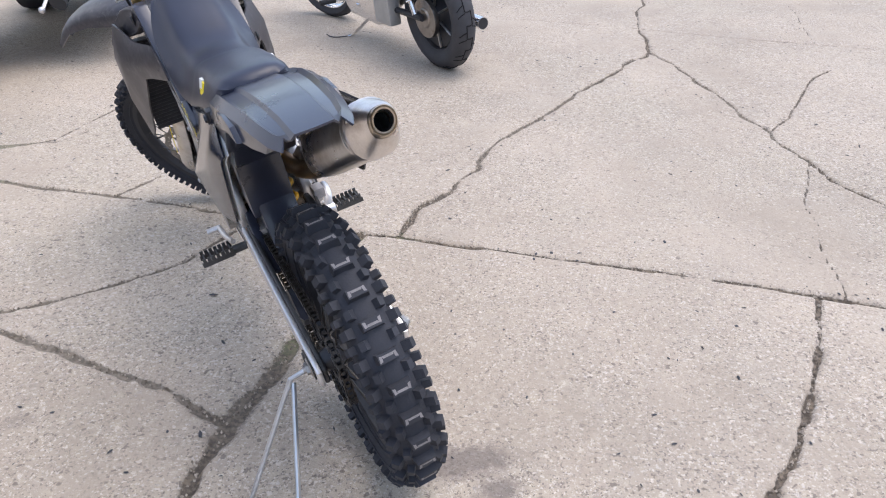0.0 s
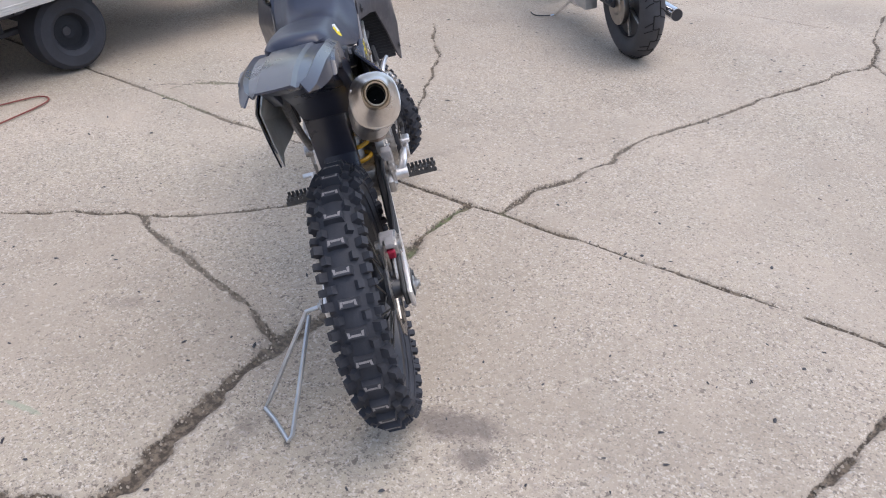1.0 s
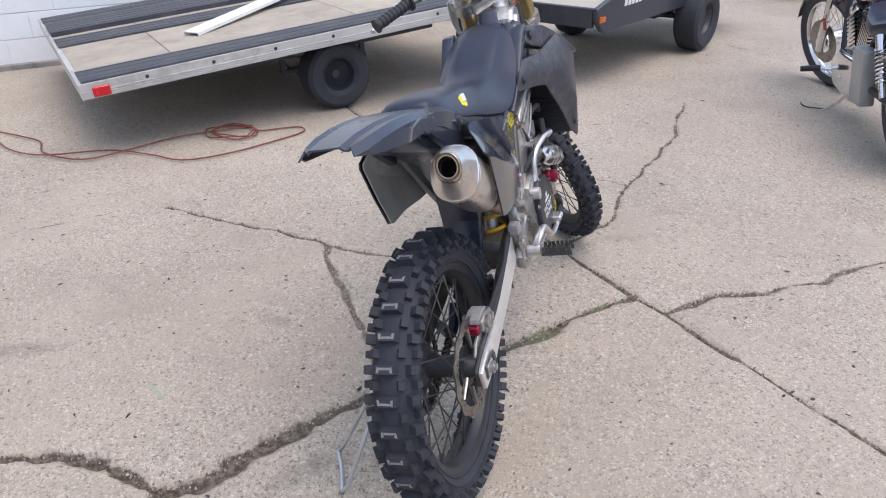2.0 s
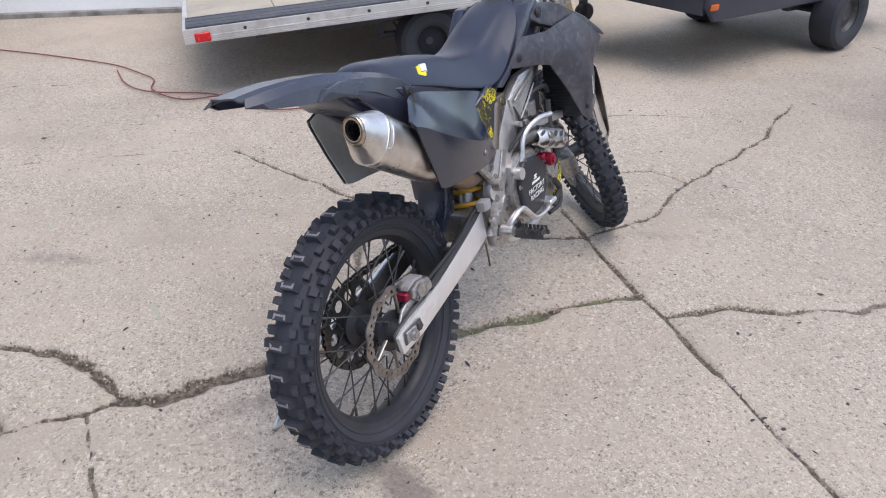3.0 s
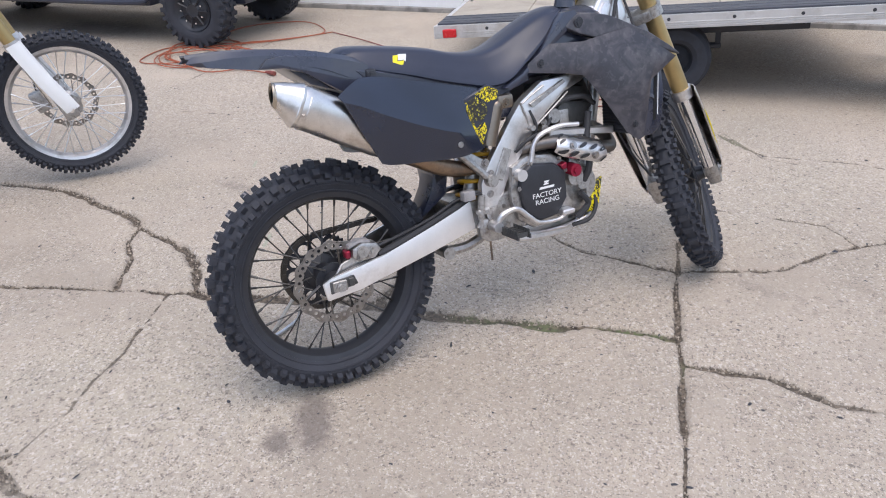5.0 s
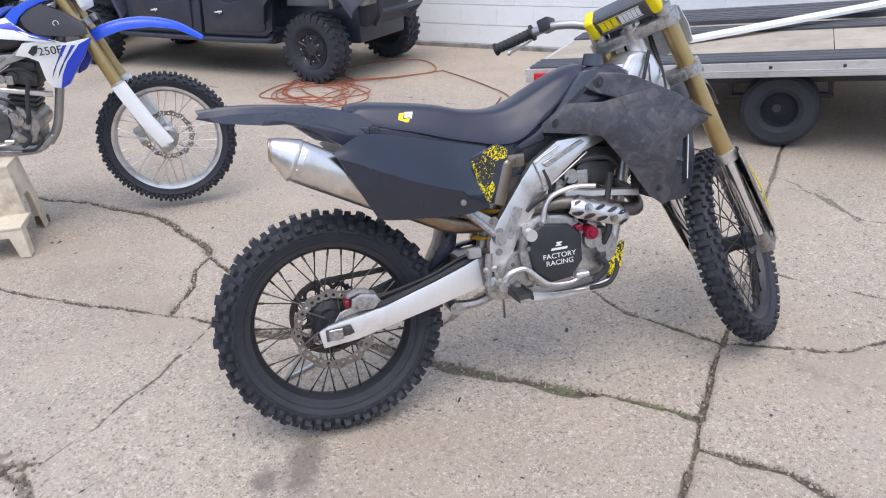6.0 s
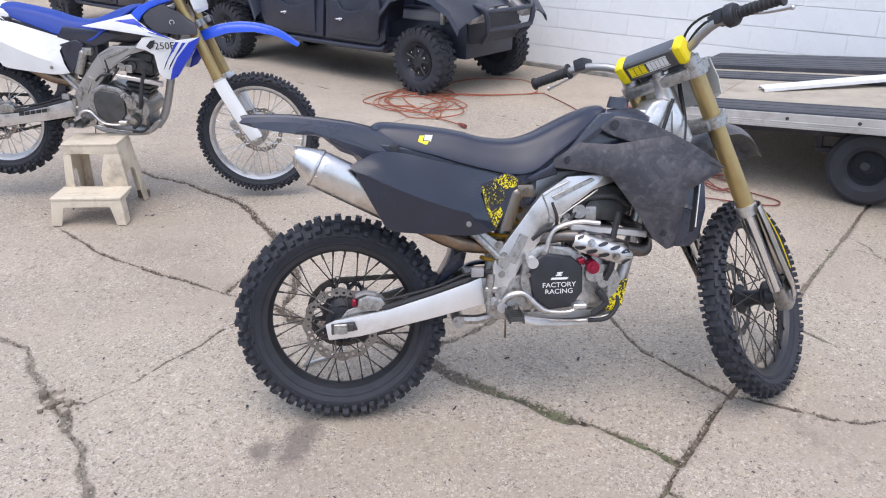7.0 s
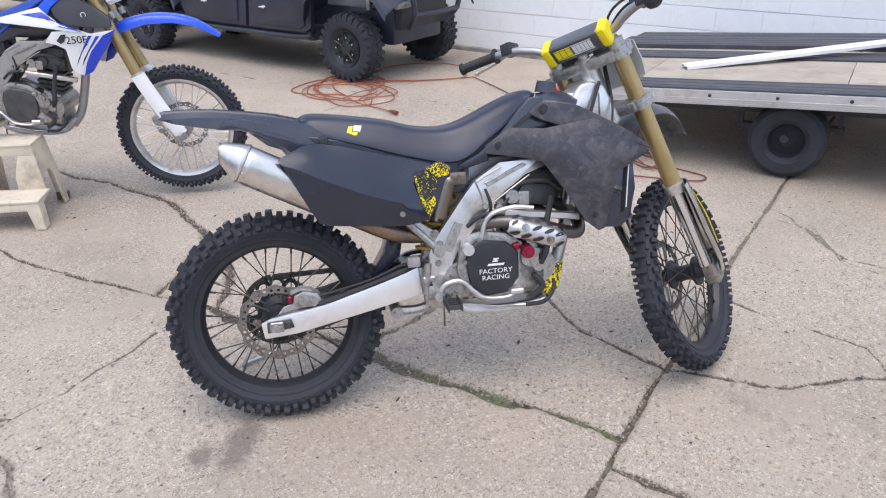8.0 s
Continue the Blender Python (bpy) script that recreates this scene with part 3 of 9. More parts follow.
CRACKS = [  # half width, unevenness, way
    (0.0095, 0.008, [(-5.6, 0.88), (-3.2, 0.87), (-2.2, 0.88), (-1.38, 0.92), (-0.97, 0.915), (-0.39, 0.94), (0.43, 0.97), (1.26, 0.98), (3.5, 0.99)]),
    (0.010, 0.03, [(-0.39, 0.94), (-0.40, 1.17), (-0.31, 1.36), (-0.26, 1.61), (-0.26, 1.92), (-0.12, 2.32), (0.04, 2.89), (0.19, 3.28), (0.32, 3.73)]),
    (0.010, 0.03, [(0.32, 3.73), (0.2, 4.36), (0.14, 5.33), (0.1, 7.0)]),
    (0.009, 0.025, [(0.32, 3.73), (0.59, 3.28), (0.83, 2.79), (1.0, 2.46), (1.14, 2.15), (1.27, 1.88), (1.5, 1.6), (1.9, 1.3)]),
    (0.011, 0.03, [(1.06, 0.96), (1.04, 0.74), (1.0, 0.51), (0.97, 0.36), (0.92, 0.18), (0.86, 0.05), (0.75, -0.28)]),
    (0.006, 0.02, [(1.0, 2.46), (1.16, 2.94), (1.29, 3.44), (1.39, 3.61)]),
    (0.004, 0.004, [(-3.4, 4.4), (-0.95, 4.33), (0.12, 4.32), (0.9, 4.24), (1.54, 4.22), (3.5, 4.1)]),
    (0.004, 0.015, [(1.28, 5.45), (1.38, 4.26)]),
    (0.0035, 0.02, [(1.14, 2.11), (1.08, 1.64), (1.11, 1.45), (1.12, 1.2), (1.15, 0.99)]),
    (0.009, 0.02, [(-2.24, -0.46), (-1.92, -0.24), (-1.73, -0.07), (-1.49, 0.08), (-1.2, 0.34), (-1.05, 0.55), (-0.98, 0.91)]),
    (0.006, 0.02, [(-2.6, 1.1), (-2.32, 1.32), (-2.32, 1.75), (-2.2, 2.1)]),
    (0.006, 0.02, [(-2.77, 0.89), (-2.57, 1.11), (-2.34, 1.3)]),
    (0.006, 0.012, [(-1.63, 0.92), (-1.57, 1.13)]),
    (0.013, 0.025, [(-1.49, 0.08), (-1.36, 0.03), (-1.18, 0.005), (-0.86, -0.03), (-0.62, -0.07), (-0.46, -0.11)]),
    (0.026, 0.024, [(-0.37, -0.78), (-0.35, -0.68), (-0.43, -0.38), (-0.46, -0.15), (-0.455, 0.1), (-0.49, 0.38), (-0.52, 0.6)]),
    (0.015, 0.016, [(-0.52, 0.6), (-0.53, 0.92)]),
    (0.008, 0.02, [(-2.28, 2.84), (-1.82, 2.34), (-1.55, 1.9), (-1.37, 1.6), (-1.25, 1.44), (-1.05, 1.14), (-0.98, 0.92)]),
    (0.016, 0.025, [(-0.37, -0.78), (-0.55, -0.9), (-0.69, -1.11), (-0.77, -1.32), (-0.87, -1.47), (-0.97, -1.75), (-1.03, -2.05), (-1.02, -2.5), (-0.98, -3.0)]),
    (0.011, 0.02, [(-0.77, -1.32), (-0.53, -1.18), (-0.32, -1.09)]),
    (0.009, 0.02, [(-0.17, -2.4), (-0.17, -1.8), (-0.22, -1.45), (-0.29, -1.1), (-0.33, -0.87), (-0.37, -0.78)]),
    (0.005, 0.02, [(-0.33, -0.87), (-0.16, -0.83), (0.03, -0.79), (0.3, -0.76), (0.5, -0.77)]),
    (0.013, 0.03, [(0.5, -1.46), (0.52, -1.12), (0.57, -0.9), (0.55, -0.78), (0.61, -0.63), (0.66, -0.47), (0.75, -0.28)]),
    (0.010, 0.03, [(0.5, -1.46), (0.45, -1.9), (0.5, -2.5)]),
    (0.024, 0.01, [(0.56, -0.95), (0.555, -0.85), (0.56, -0.78), (0.6, -0.68)]),
    (0.018, 0.01, [(0.555, -0.85), (0.5, -0.79)]),
    (0.009, 0.015, [(-0.39, 0.95), (-0.4, 1.16), (-0.31, 1.36)]),
    (0.006, 0.02, [(-1.57, 1.25), (-1.54, 1.5), (-1.37, 1.6)]),
    (0.005, 0.02, [(-2.63, 0.91), (-2.61, 1.14), (-2.29, 1.3), (-2.24, 1.47)]),
    (0.005, 0.006, [(-3.6, -1.2), (-3.61, -1.54), (-3.67, -1.94), (-3.65, -2.28), (-3.59, -2.49), (-3.49, -3.31), (-3.44, -3.54), (-3.41, -4.05), (-3.5, -5.8)]),
    (0.003, 0.004, [(-2.7, -2.51), (-3.29, -2.5), (-3.62, -2.51), (-4.4, -2.49)]),
    (0.003, 0.006, [(-2.3, -0.7), (-2.29, -0.84), (-2.27, -1.51), (-2.25, -2.4)]),
]
MOSSY = [((-0.515, 0.78), 0.10, 0.85), ((-0.49, 0.48), 0.07, 0.6), ((-0.36, 0.95), 0.04, 0.2), ((-2.4, 1.0), 0.2, 0.5), ((-0.5, 0.3), 0.12, 0.3)]
FILLED = [((0.53, -1.2), 0.5, 1.0), ((0.62, -0.55), 0.4, 0.9), ((-1.0, 0.0), 0.5, 0.65), ((-0.2, 2.0), 0.7, 0.5), ((-2.4, 1.2), 0.6, 0.6), ((-1.6, 0.9), 0.5, 0.5), ((0.8, 2.8), 0.6, 0.4)]
# the wide faint patch at (0.75, 0.25) is shade painted into the concrete
STAINS_AND_SHADE = [((0.16, -0.05), 0.17, 0.07, 25, 0.95), ((0.26, -0.11), 0.07, 0.05, 40, 0.9), ((0.75, 0.25), 0.7, 0.5, 60, 0.26), ((-0.26, -0.42), 0.22, 0.06, 100, 0.5), ((-0.8, 3.4), 0.5, 0.25, 30, 0.35),
          ((-4.3, -4.4), 0.8, 0.4, 80, 0.8), ((-1.25, -1.1), 0.25, 0.07, 70, 0.55), ((-1.5, -0.75), 0.2, 0.05, 10, 0.4), ((-0.9, 1.25), 0.3, 0.1, 60, 0.4),
          ((0.1, 1.5), 0.5, 0.3, 10, 0.25), ((-1.0, -0.28), 0.12, 0.05, 40, 0.5)]
STREAKS = [((-0.8, -0.72), 0.13, 0.016, 15), ((-1.55, -1.2), 0.1, 0.015, 20)]


def steps(a, b, s):
    return list(np.arange(a, b, s))


gx = steps(-6.5, -3.0, 0.028) + steps(-3.0, 1.9, 0.0105) + steps(1.9, 4.0, 0.05)
gy = steps(-7.0, -2.7, 0.04) + steps(-2.7, 4.4, 0.0105) + steps(4.4, 9.0, 0.04)
gx = np.array([-400, -120, -40, -20, -10, -8] + gx + [4.0, 6, 10, 20, 40, 120, 400])
gy = np.array([-400, -120, -40, -20, -12, -9] + gy + [9.0, 12, 20, 40, 120, 400])
X, Y = np.meshgrid(gx, gy)
field = np.zeros_like(X)
hollow = np.zeros_like(X)
CRACK_LINES = []
for half, amp, way in CRACKS:
    line = rough_line(way, amp)
    CRACK_LINES.append((half, line))
    for a, b in zip(line, line[1:]):
        w = half * rnd.uniform(0.5, 1.5)
        reach = max(4 * w, 0.05)
        i0, i1 = np.searchsorted(gx, (min(a.x, b.x) - reach, max(a.x, b.x) + reach))
        j0, j1 = np.searchsorted(gy, (min(a.y, b.y) - reach, max(a.y, b.y) + reach))
        if i1 <= i0 or j1 <= j0:
            continue
        sx, sy = X[j0:j1, i0:i1], Y[j0:j1, i0:i1]
        d = b - a
        k = np.clip(((sx - a.x) * d.x + (sy - a.y) * d.y) / max(d.length_squared, 1e-9), 0, 1)
        dist = np.hypot(sx - a.x - k * d.x, sy - a.y - k * d.y)
        f = np.clip(1 - dist / (2 * w), 0, 1)
        field[j0:j1, i0:i1] = np.maximum(field[j0:j1, i0:i1], f)
        hollow[j0:j1, i0:i1] = np.maximum(hollow[j0:j1, i0:i1], np.clip((f - 0.3) / 0.4, 0, 1) * min(0.018, w * 1.1))
moss = np.zeros_like(X)
for (cx, cy), r, k in MOSSY:
    moss = np.maximum(moss, k * np.clip(1.6 - np.hypot(X - cx, Y - cy) / r * 1.1, 0, 1))
fill = np.zeros_like(X)
for (cx, cy), r, k in FILLED:
    fill = np.maximum(fill, k * np.clip(1.5 - np.hypot(X - cx, Y - cy) / r, 0, 1))
hollow *= 1 - 0.75 * fill


def spots(items):
    out = np.zeros_like(X)
    for (cx, cy), ra, rb, turn, k in items:
        c, s = math.cos(radians(turn)), math.sin(radians(turn))
        u, v = (X - cx) * c + (Y - cy) * s, -(X - cx) * s + (Y - cy) * c
        out = np.maximum(out, k * np.clip(1.3 - np.hypot(u / ra, v / rb), 0, 1))
    return out


stain_shade, streak = spots(STAINS_AND_SHADE), spots([(a, b, c, d, 1.0) for a, b, c, d in STREAKS])
wave = 0.004 * np.sin(X * 1.7 + 0.6) * np.sin(Y * 1.3) * (np.hypot(X, Y) < 12)
ny, nx = X.shape
co = np.stack([X, Y, -hollow + wave - 0.004], -1).reshape(-1, 3)
idx = np.arange(nx * ny).reshape(ny, nx)
quads = np.stack([idx[:-1, :-1], idx[:-1, 1:], idx[1:, 1:], idx[1:, :-1]], -1).reshape(-1, 4)
me = bpy.data.meshes.new("ground")
me.vertices.add(len(co))
me.vertices.foreach_set("co", co.ravel())
me.loops.add(quads.size)
me.loops.foreach_set("vertex_index", quads.ravel())
me.polygons.add(len(quads))
me.polygons.foreach_set("loop_start", np.arange(0, quads.size, 4))
me.polygons.foreach_set("loop_total", np.full(len(quads), 4))
me.update(calc_edges=True)
for key, values in (("crack", field), ("moss", moss), ("stain_shade", stain_shade), ("streak", streak), ("fill", fill)):
    me.attributes.new(key, "FLOAT", "POINT").data.foreach_set("value", values.astype(np.float32).ravel())
me.polygons.foreach_set("use_smooth", np.ones(len(quads), dtype=bool))
me.materials.append(CONCRETE)
ground = tagged(new("ground", me), "weathered pale concrete yard with dirty cracks and joints", "concrete ground", kind="structure")


# ---- motorcycles: x forward, y to the rider's left, z up, from the ground under the rear axle ----
def knobby(R, half, rim_r, n, kh, centre=0.024, seed=1):
    """A knobbed off-road tyre about the y axis."""
    bm = bmesh.new()
    rc = R - kh
    b = (rc - rim_r) * 0.62
    mid = rc - b
    prof = [(rim_r - 0.006, -half * 0.42), (rim_r + 0.006, -half * 0.56), (rim_r + 0.02, -half * 0.74)]
    for i in range(-6, 7):
        a = radians(i * 13.5)
        prof.append((mid + b * math.cos(a), half * 0.86 * math.sin(a) * 1.01))
    prof += [(rim_r + 0.02, half * 0.74), (rim_r + 0.006, half * 0.56), (rim_r - 0.006, half * 0.42)]
    lathe(bm, prof, 72, closed=True)
    for s in (-1, 1):
        for d, y, r in ((0.012, 0.66, 0.0022), (0.03, 0.835, 0.0018), (0.034, 0.85, 0.0012)):
            ring = [(math.cos(radians(q * 5)) * (rim_r + d), s * half * y, math.sin(radians(q * 5)) * (rim_r + d)) for q in range(73)]
            tube(bm, ring, r, 5, 1)
    rr = random.Random(seed)

    def knob(theta, phi, lw, lt, h, flare=0.86):
        """A block at the wheel angle theta and the section angle phi: lw across, lt along the tread."""
        base_r, base_y = mid + b * math.cos(phi), half * 0.86 * math.sin(phi)
        nrm = Vector((math.cos(phi), math.sin(phi)))
        tan = Vector((-math.sin(phi), math.cos(phi)))
        vs = []
        for lift, k in ((-0.004, 1.0), (h, flare)):
            for sa, sb in ((-1, -1), (1, -1), (1, 1), (-1, 1)):
                q = Vector((base_r, base_y)) + nrm * lift + tan * sa * lw / 2 * k
                ang = theta + sb * lt / 2 * k / R
                vs.append(bm.verts.new((q.x * math.cos(ang), q.y, q.x * math.sin(ang))))
        for f in ((4, 5, 6, 7), (0, 1, 5, 4), (1, 2, 6, 5), (2, 3, 7, 6), (3, 0, 4, 7)):
            bm.faces.new([vs[i] for i in f])

    k = centre / 0.024
    for i in range(n):
        t = 2 * math.pi * i / n
        step = math.pi / n
        j = rr.uniform(-0.004, 0.004)
        h = kh * rr.uniform(0.88, 1.02)
        knob(t + j, 0, 0.046 * k, 0.022 * k, h, 0.86)
        for s in (-1, 1):
            knob(t + step + j, radians(31 * s), 0.017 * k, 0.022 * k, h * 0.9, 0.8)
            knob(t + j, radians(54 * s), 0.022 * k, 0.024 * k, h * 1.15, 0.82)
            knob(t + step + j, radians(66 * s), 0.017 * k, 0.020 * k, h * 1.05, 0.8)
            knob(t + j, radians(76 * s), 0.012 * k, 0.012 * k, h * 0.4, 0.7)
    return bm


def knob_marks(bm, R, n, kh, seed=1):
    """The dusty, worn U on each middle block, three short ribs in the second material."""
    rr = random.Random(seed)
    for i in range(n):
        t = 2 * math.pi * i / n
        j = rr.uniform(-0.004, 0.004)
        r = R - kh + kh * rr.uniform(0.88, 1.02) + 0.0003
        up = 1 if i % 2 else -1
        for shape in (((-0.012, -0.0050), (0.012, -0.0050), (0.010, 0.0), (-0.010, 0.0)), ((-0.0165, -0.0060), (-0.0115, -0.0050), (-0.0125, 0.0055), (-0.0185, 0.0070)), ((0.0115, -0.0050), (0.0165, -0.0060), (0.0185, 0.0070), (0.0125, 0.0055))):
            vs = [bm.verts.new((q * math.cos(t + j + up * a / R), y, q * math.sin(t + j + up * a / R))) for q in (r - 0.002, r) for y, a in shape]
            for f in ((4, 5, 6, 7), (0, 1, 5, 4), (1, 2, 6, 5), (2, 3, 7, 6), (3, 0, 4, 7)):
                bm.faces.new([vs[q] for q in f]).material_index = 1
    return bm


def rim_ring(rim_r, w):
    prof = [(rim_r + 0.006, -w), (rim_r + 0.004, -w - 0.004), (rim_r - 0.010, -w), (rim_r - 0.014, -w * 0.7), (rim_r - 0.022, -w * 0.35), (rim_r - 0.024, 0),
            (rim_r - 0.022, w * 0.35), (rim_r - 0.014, w * 0.7), (rim_r - 0.010, w), (rim_r + 0.004, w + 0.004), (rim_r + 0.006, w)]
    return lathe(bmesh.new(), prof, 72, closed=True)


def scalloped(r_out, r_in, y0, y1, waves, amp, n=144):
    """A flat ring with a wavy rim."""
    bm = bmesh.new()
    rings = [[], [], [], []]
    for i in range(n):
        a = 2 * math.pi * i / n
        ro = r_out + amp * math.cos(waves * a)
        ri = r_in + amp * 0.8 * math.cos(waves * a + 1)
        for ring, r, y in zip(rings, (ro, ro, ri, ri), (y0, y1, y1, y0)):
            ring.append(bm.verts.new((r * math.cos(a), y, r * math.sin(a))))
    for a, b in zip(rings, rings[1:] + rings[:1]):
        for i in range(n):
            bm.faces.new((a[i], a[(i + 1) % n], b[(i + 1) % n], b[i]))
    return bm


def holed_plate(outer, inner_r, count, hole_r, ring_r, y, t):
    """A thin ring with a row of round holes, laid out in sectors."""
    bm = bmesh.new()
    k = 12
    for s in range(count):
        a0 = 2 * math.pi * s / count
        half = math.pi / count
        c = Vector((ring_r, 0))
        hole = [c + Vector((math.cos(2 * math.pi * i / k), math.sin(2 * math.pi * i / k))) * hole_r for i in range(k)]
        edge = []
        for i in range(k):
            d = Vector((math.cos(2 * math.pi * i / k), math.sin(2 * math.pi * i / k)))
            lim = []
            if d.x > 1e-6:
                lim.append((outer - ring_r) / d.x)
            if d.x < -1e-6:
                lim.append((ring_r - inner_r) / -d.x)
            wy = ring_r * math.tan(half)
            if abs(d.y) > 1e-6:
                lim.append(wy / abs(d.y))
            q = c + d * min(lim)
            rr, an = q.x, max(-half, min(half, math.atan2(q.y, ring_r)))
            edge.append((rr, an))
        for yy in (y, y + t):
            hv = [bm.verts.new((math.cos(a0) * p.x - math.sin(a0) * p.y, yy, math.sin(a0) * p.x + math.cos(a0) * p.y)) for p in hole]
            ev = [bm.verts.new((r * math.cos(a0 + an), yy, r * math.sin(a0 + an))) for r, an in edge]
            for i in range(k):
                bm.faces.new((hv[i], hv[(i + 1) % k], ev[(i + 1) % k], ev[i]))
    return bm


def spoke_wheel(parent, axle, R, half, rim_r, rim_w, rim_mat, spoke_mat, hub_mat, n_knob, kh, rear, m_extra=None, label="", knob_seed=1):
    """hub with tyre, rim, spokes, disc and, at the rear, a sprocket."""
    at = Matrix.Translation(axle)
    if m_extra is not None:
        at = m_extra @ at
    hub_w = 0.058 if rear else 0.05
    prof = [(0.012, -hub_w - 0.03), (0.022, -hub_w - 0.03), (0.03, -hub_w), (0.052, -hub_w), (0.052, -hub_w + 0.008), (0.03, -hub_w + 0.02),
            (0.026, 0), (0.03, hub_w - 0.02), (0.052, hub_w - 0.008), (0.052, hub_w), (0.03, hub_w), (0.022, hub_w + 0.03), (0.012, hub_w + 0.03)]
    wheel = part("rear_wheel" if rear else "front_wheel", lathe(bmesh.new(), prof, 32), hub_mat, parent, label, at)
    bm = knobby(R, half, rim_r, n_knob, kh, 0.024 if rear else 0.019, knob_seed)
    if rear:
        knob_marks(bm, R, n_knob, kh, knob_seed)
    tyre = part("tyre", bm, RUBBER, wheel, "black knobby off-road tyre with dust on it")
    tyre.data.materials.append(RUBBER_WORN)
    part("rim", rim_ring(rim_r, rim_w), rim_mat, wheel)
    L = rim_r - 0.02
    sp = bmesh.new()
    tube(sp, [(0.05, 0, 0), (L * 0.5, 0, 0), (L, 0, 0)], 0.0021, 6, 1, smooth=False)
    cyl(sp, (L - 0.022, 0, 0), (L + 0.002, 0, 0), 0.0036, 0.0036, 6)
    spoke = finish(sp, "spoke", spoke_mat)
    for i in range(36):
        side = 1 if i % 2 else -1
        cross = radians(17) * (1 if (i // 2) % 2 else -1)
        a = 2 * math.pi * (i + 0.5) / 36
        p0 = Vector((0.05 * math.cos(a - cross * 2.4), side * hub_w * 0.92, 0.05 * math.sin(a - cross * 2.4)))
        p1 = Vector((L * math.cos(a), side * 0.006, L * math.sin(a)))
        d = p1 - p0
        q = d.to_track_quat("X", "Z").to_matrix().to_4x4()
        part("spoke", spoke, spoke_mat, wheel, m=Matrix.Translation(p1 - d.normalized() * L) @ q)
    dr = 0.12 if rear else 0.13
    ds = -1 if rear else 1
    disc = holed_plate(dr - 0.005, dr - 0.026, 30, 0.0052, dr - 0.0155, ds * 0.066, ds * 0.0035)
    merge(disc, scalloped(dr - 0.001, dr - 0.0065, ds * 0.066, ds * 0.0695, 12 if rear else 14, 0.0035))
    for i in range(6):
        a = 2 * math.pi * i / 6
        tube(disc, [(0.045 * math.cos(a), ds * 0.067, 0.045 * math.sin(a)), ((dr - 0.024) * math.cos(a + 0.3), ds * 0.067, (dr - 0.024) * math.sin(a + 0.3))], 0.006, 6, 1, flat=0.4, smooth=False)
    part("brake_disc", disc, DISC, wheel, "wavy steel brake disc")
    if rear:
        sk = holed_plate(0.108, 0.048, 12, 0.0165, 0.083, 0.062, 0.006)
        merge(sk, scalloped(0.112, 0.104, 0.061, 0.069, 49, 0.0035, 196))
        part("sprocket", sk, BLACK_METAL, wheel, "black drilled chain sprocket")
    return wheel


def chain_run(bm, centres, pitch=0.0159):
    """Links along a closed way: inner and outer plates in turn."""
    total = [0.0]
    for a, b in zip(centres, centres[1:] + centres[:1]):
        total.append(total[-1] + (b - a).length)
    count = int(total[-1] / pitch)
    loop = centres + centres[:1]

    def at(s):
        s = s % total[-1]
        i = max(0, int(np.searchsorted(total, s)) - 1)
        k = (s - total[i]) / max(1e-9, total[i + 1] - total[i])
        return loop[i].lerp(loop[i + 1], k)
    for i in range(count):
        p, q = at(i * pitch), at((i + 1) * pitch)
        d = (q - p)
        ang = math.atan2(d.z, d.x)
        m = Matrix.Translation((p + q) / 2) @ Matrix.Rotation(-ang, 4, "Y")
        for s in (-1, 1):
            w = 0.0085 if i % 2 else 0.0055
            box(bm, -0.0105, 0.0105, s * w - 0.0012, s * w + 0.0012, -0.0068, 0.0068, m)
        box(bm, -0.004, 0.004, -0.005, 0.005, -0.004, 0.004, m)
    return bm


def finned(bm, m, hx, hy, z0, n, pitch, depth):
    """A block with n fins round it, as one closed skin."""
    rings = []
    for i in range(n):
        for dz, k in ((0.0, depth), (0.18, depth), (0.3, 0.0), (0.85, 0.0), (0.98, depth)):
            z = z0 + (i + dz) * pitch
            rings.append([m @ V(sx * (hx - k), sy * (hy - k), z) for sx, sy in ((-1, -1), (1, -1), (1, 1), (-1, 1))])
    return loft(bm, rings)


def oval(c, ry, rz, n=20, power=2.6, tilt=0.0):
    """A rounded section across the x axis."""
    out = []
    for i in range(n):
        a = 2 * math.pi * i / n
        ca, sa = math.cos(a), math.sin(a)
        y, z = ry * math.copysign(abs(ca) ** (2 / power), ca), rz * math.copysign(abs(sa) ** (2 / power), sa)
        out.append(Vector((c[0] - z * math.sin(tilt), c[1] + y, c[2] + z * math.cos(tilt))))
    return out


def curve_at(x, xs, ys):
    """A smooth curve through the points, read at x."""
    i = max(0, min(len(xs) - 2, int(np.searchsorted(xs, x)) - 1))
    h = xs[i + 1] - xs[i]
    t = (x - xs[i]) / h

    def slope(k):
        lo, hi = max(0, k - 1), min(len(xs) - 1, k + 1)
        return (ys[hi] - ys[lo]) / (xs[hi] - xs[lo])
    return (2 * t ** 3 - 3 * t ** 2 + 1) * ys[i] + (t ** 3 - 2 * t ** 2 + t) * h * slope(i) + (3 * t ** 2 - 2 * t ** 3) * ys[i + 1] + (t ** 3 - t ** 2) * h * slope(i + 1)


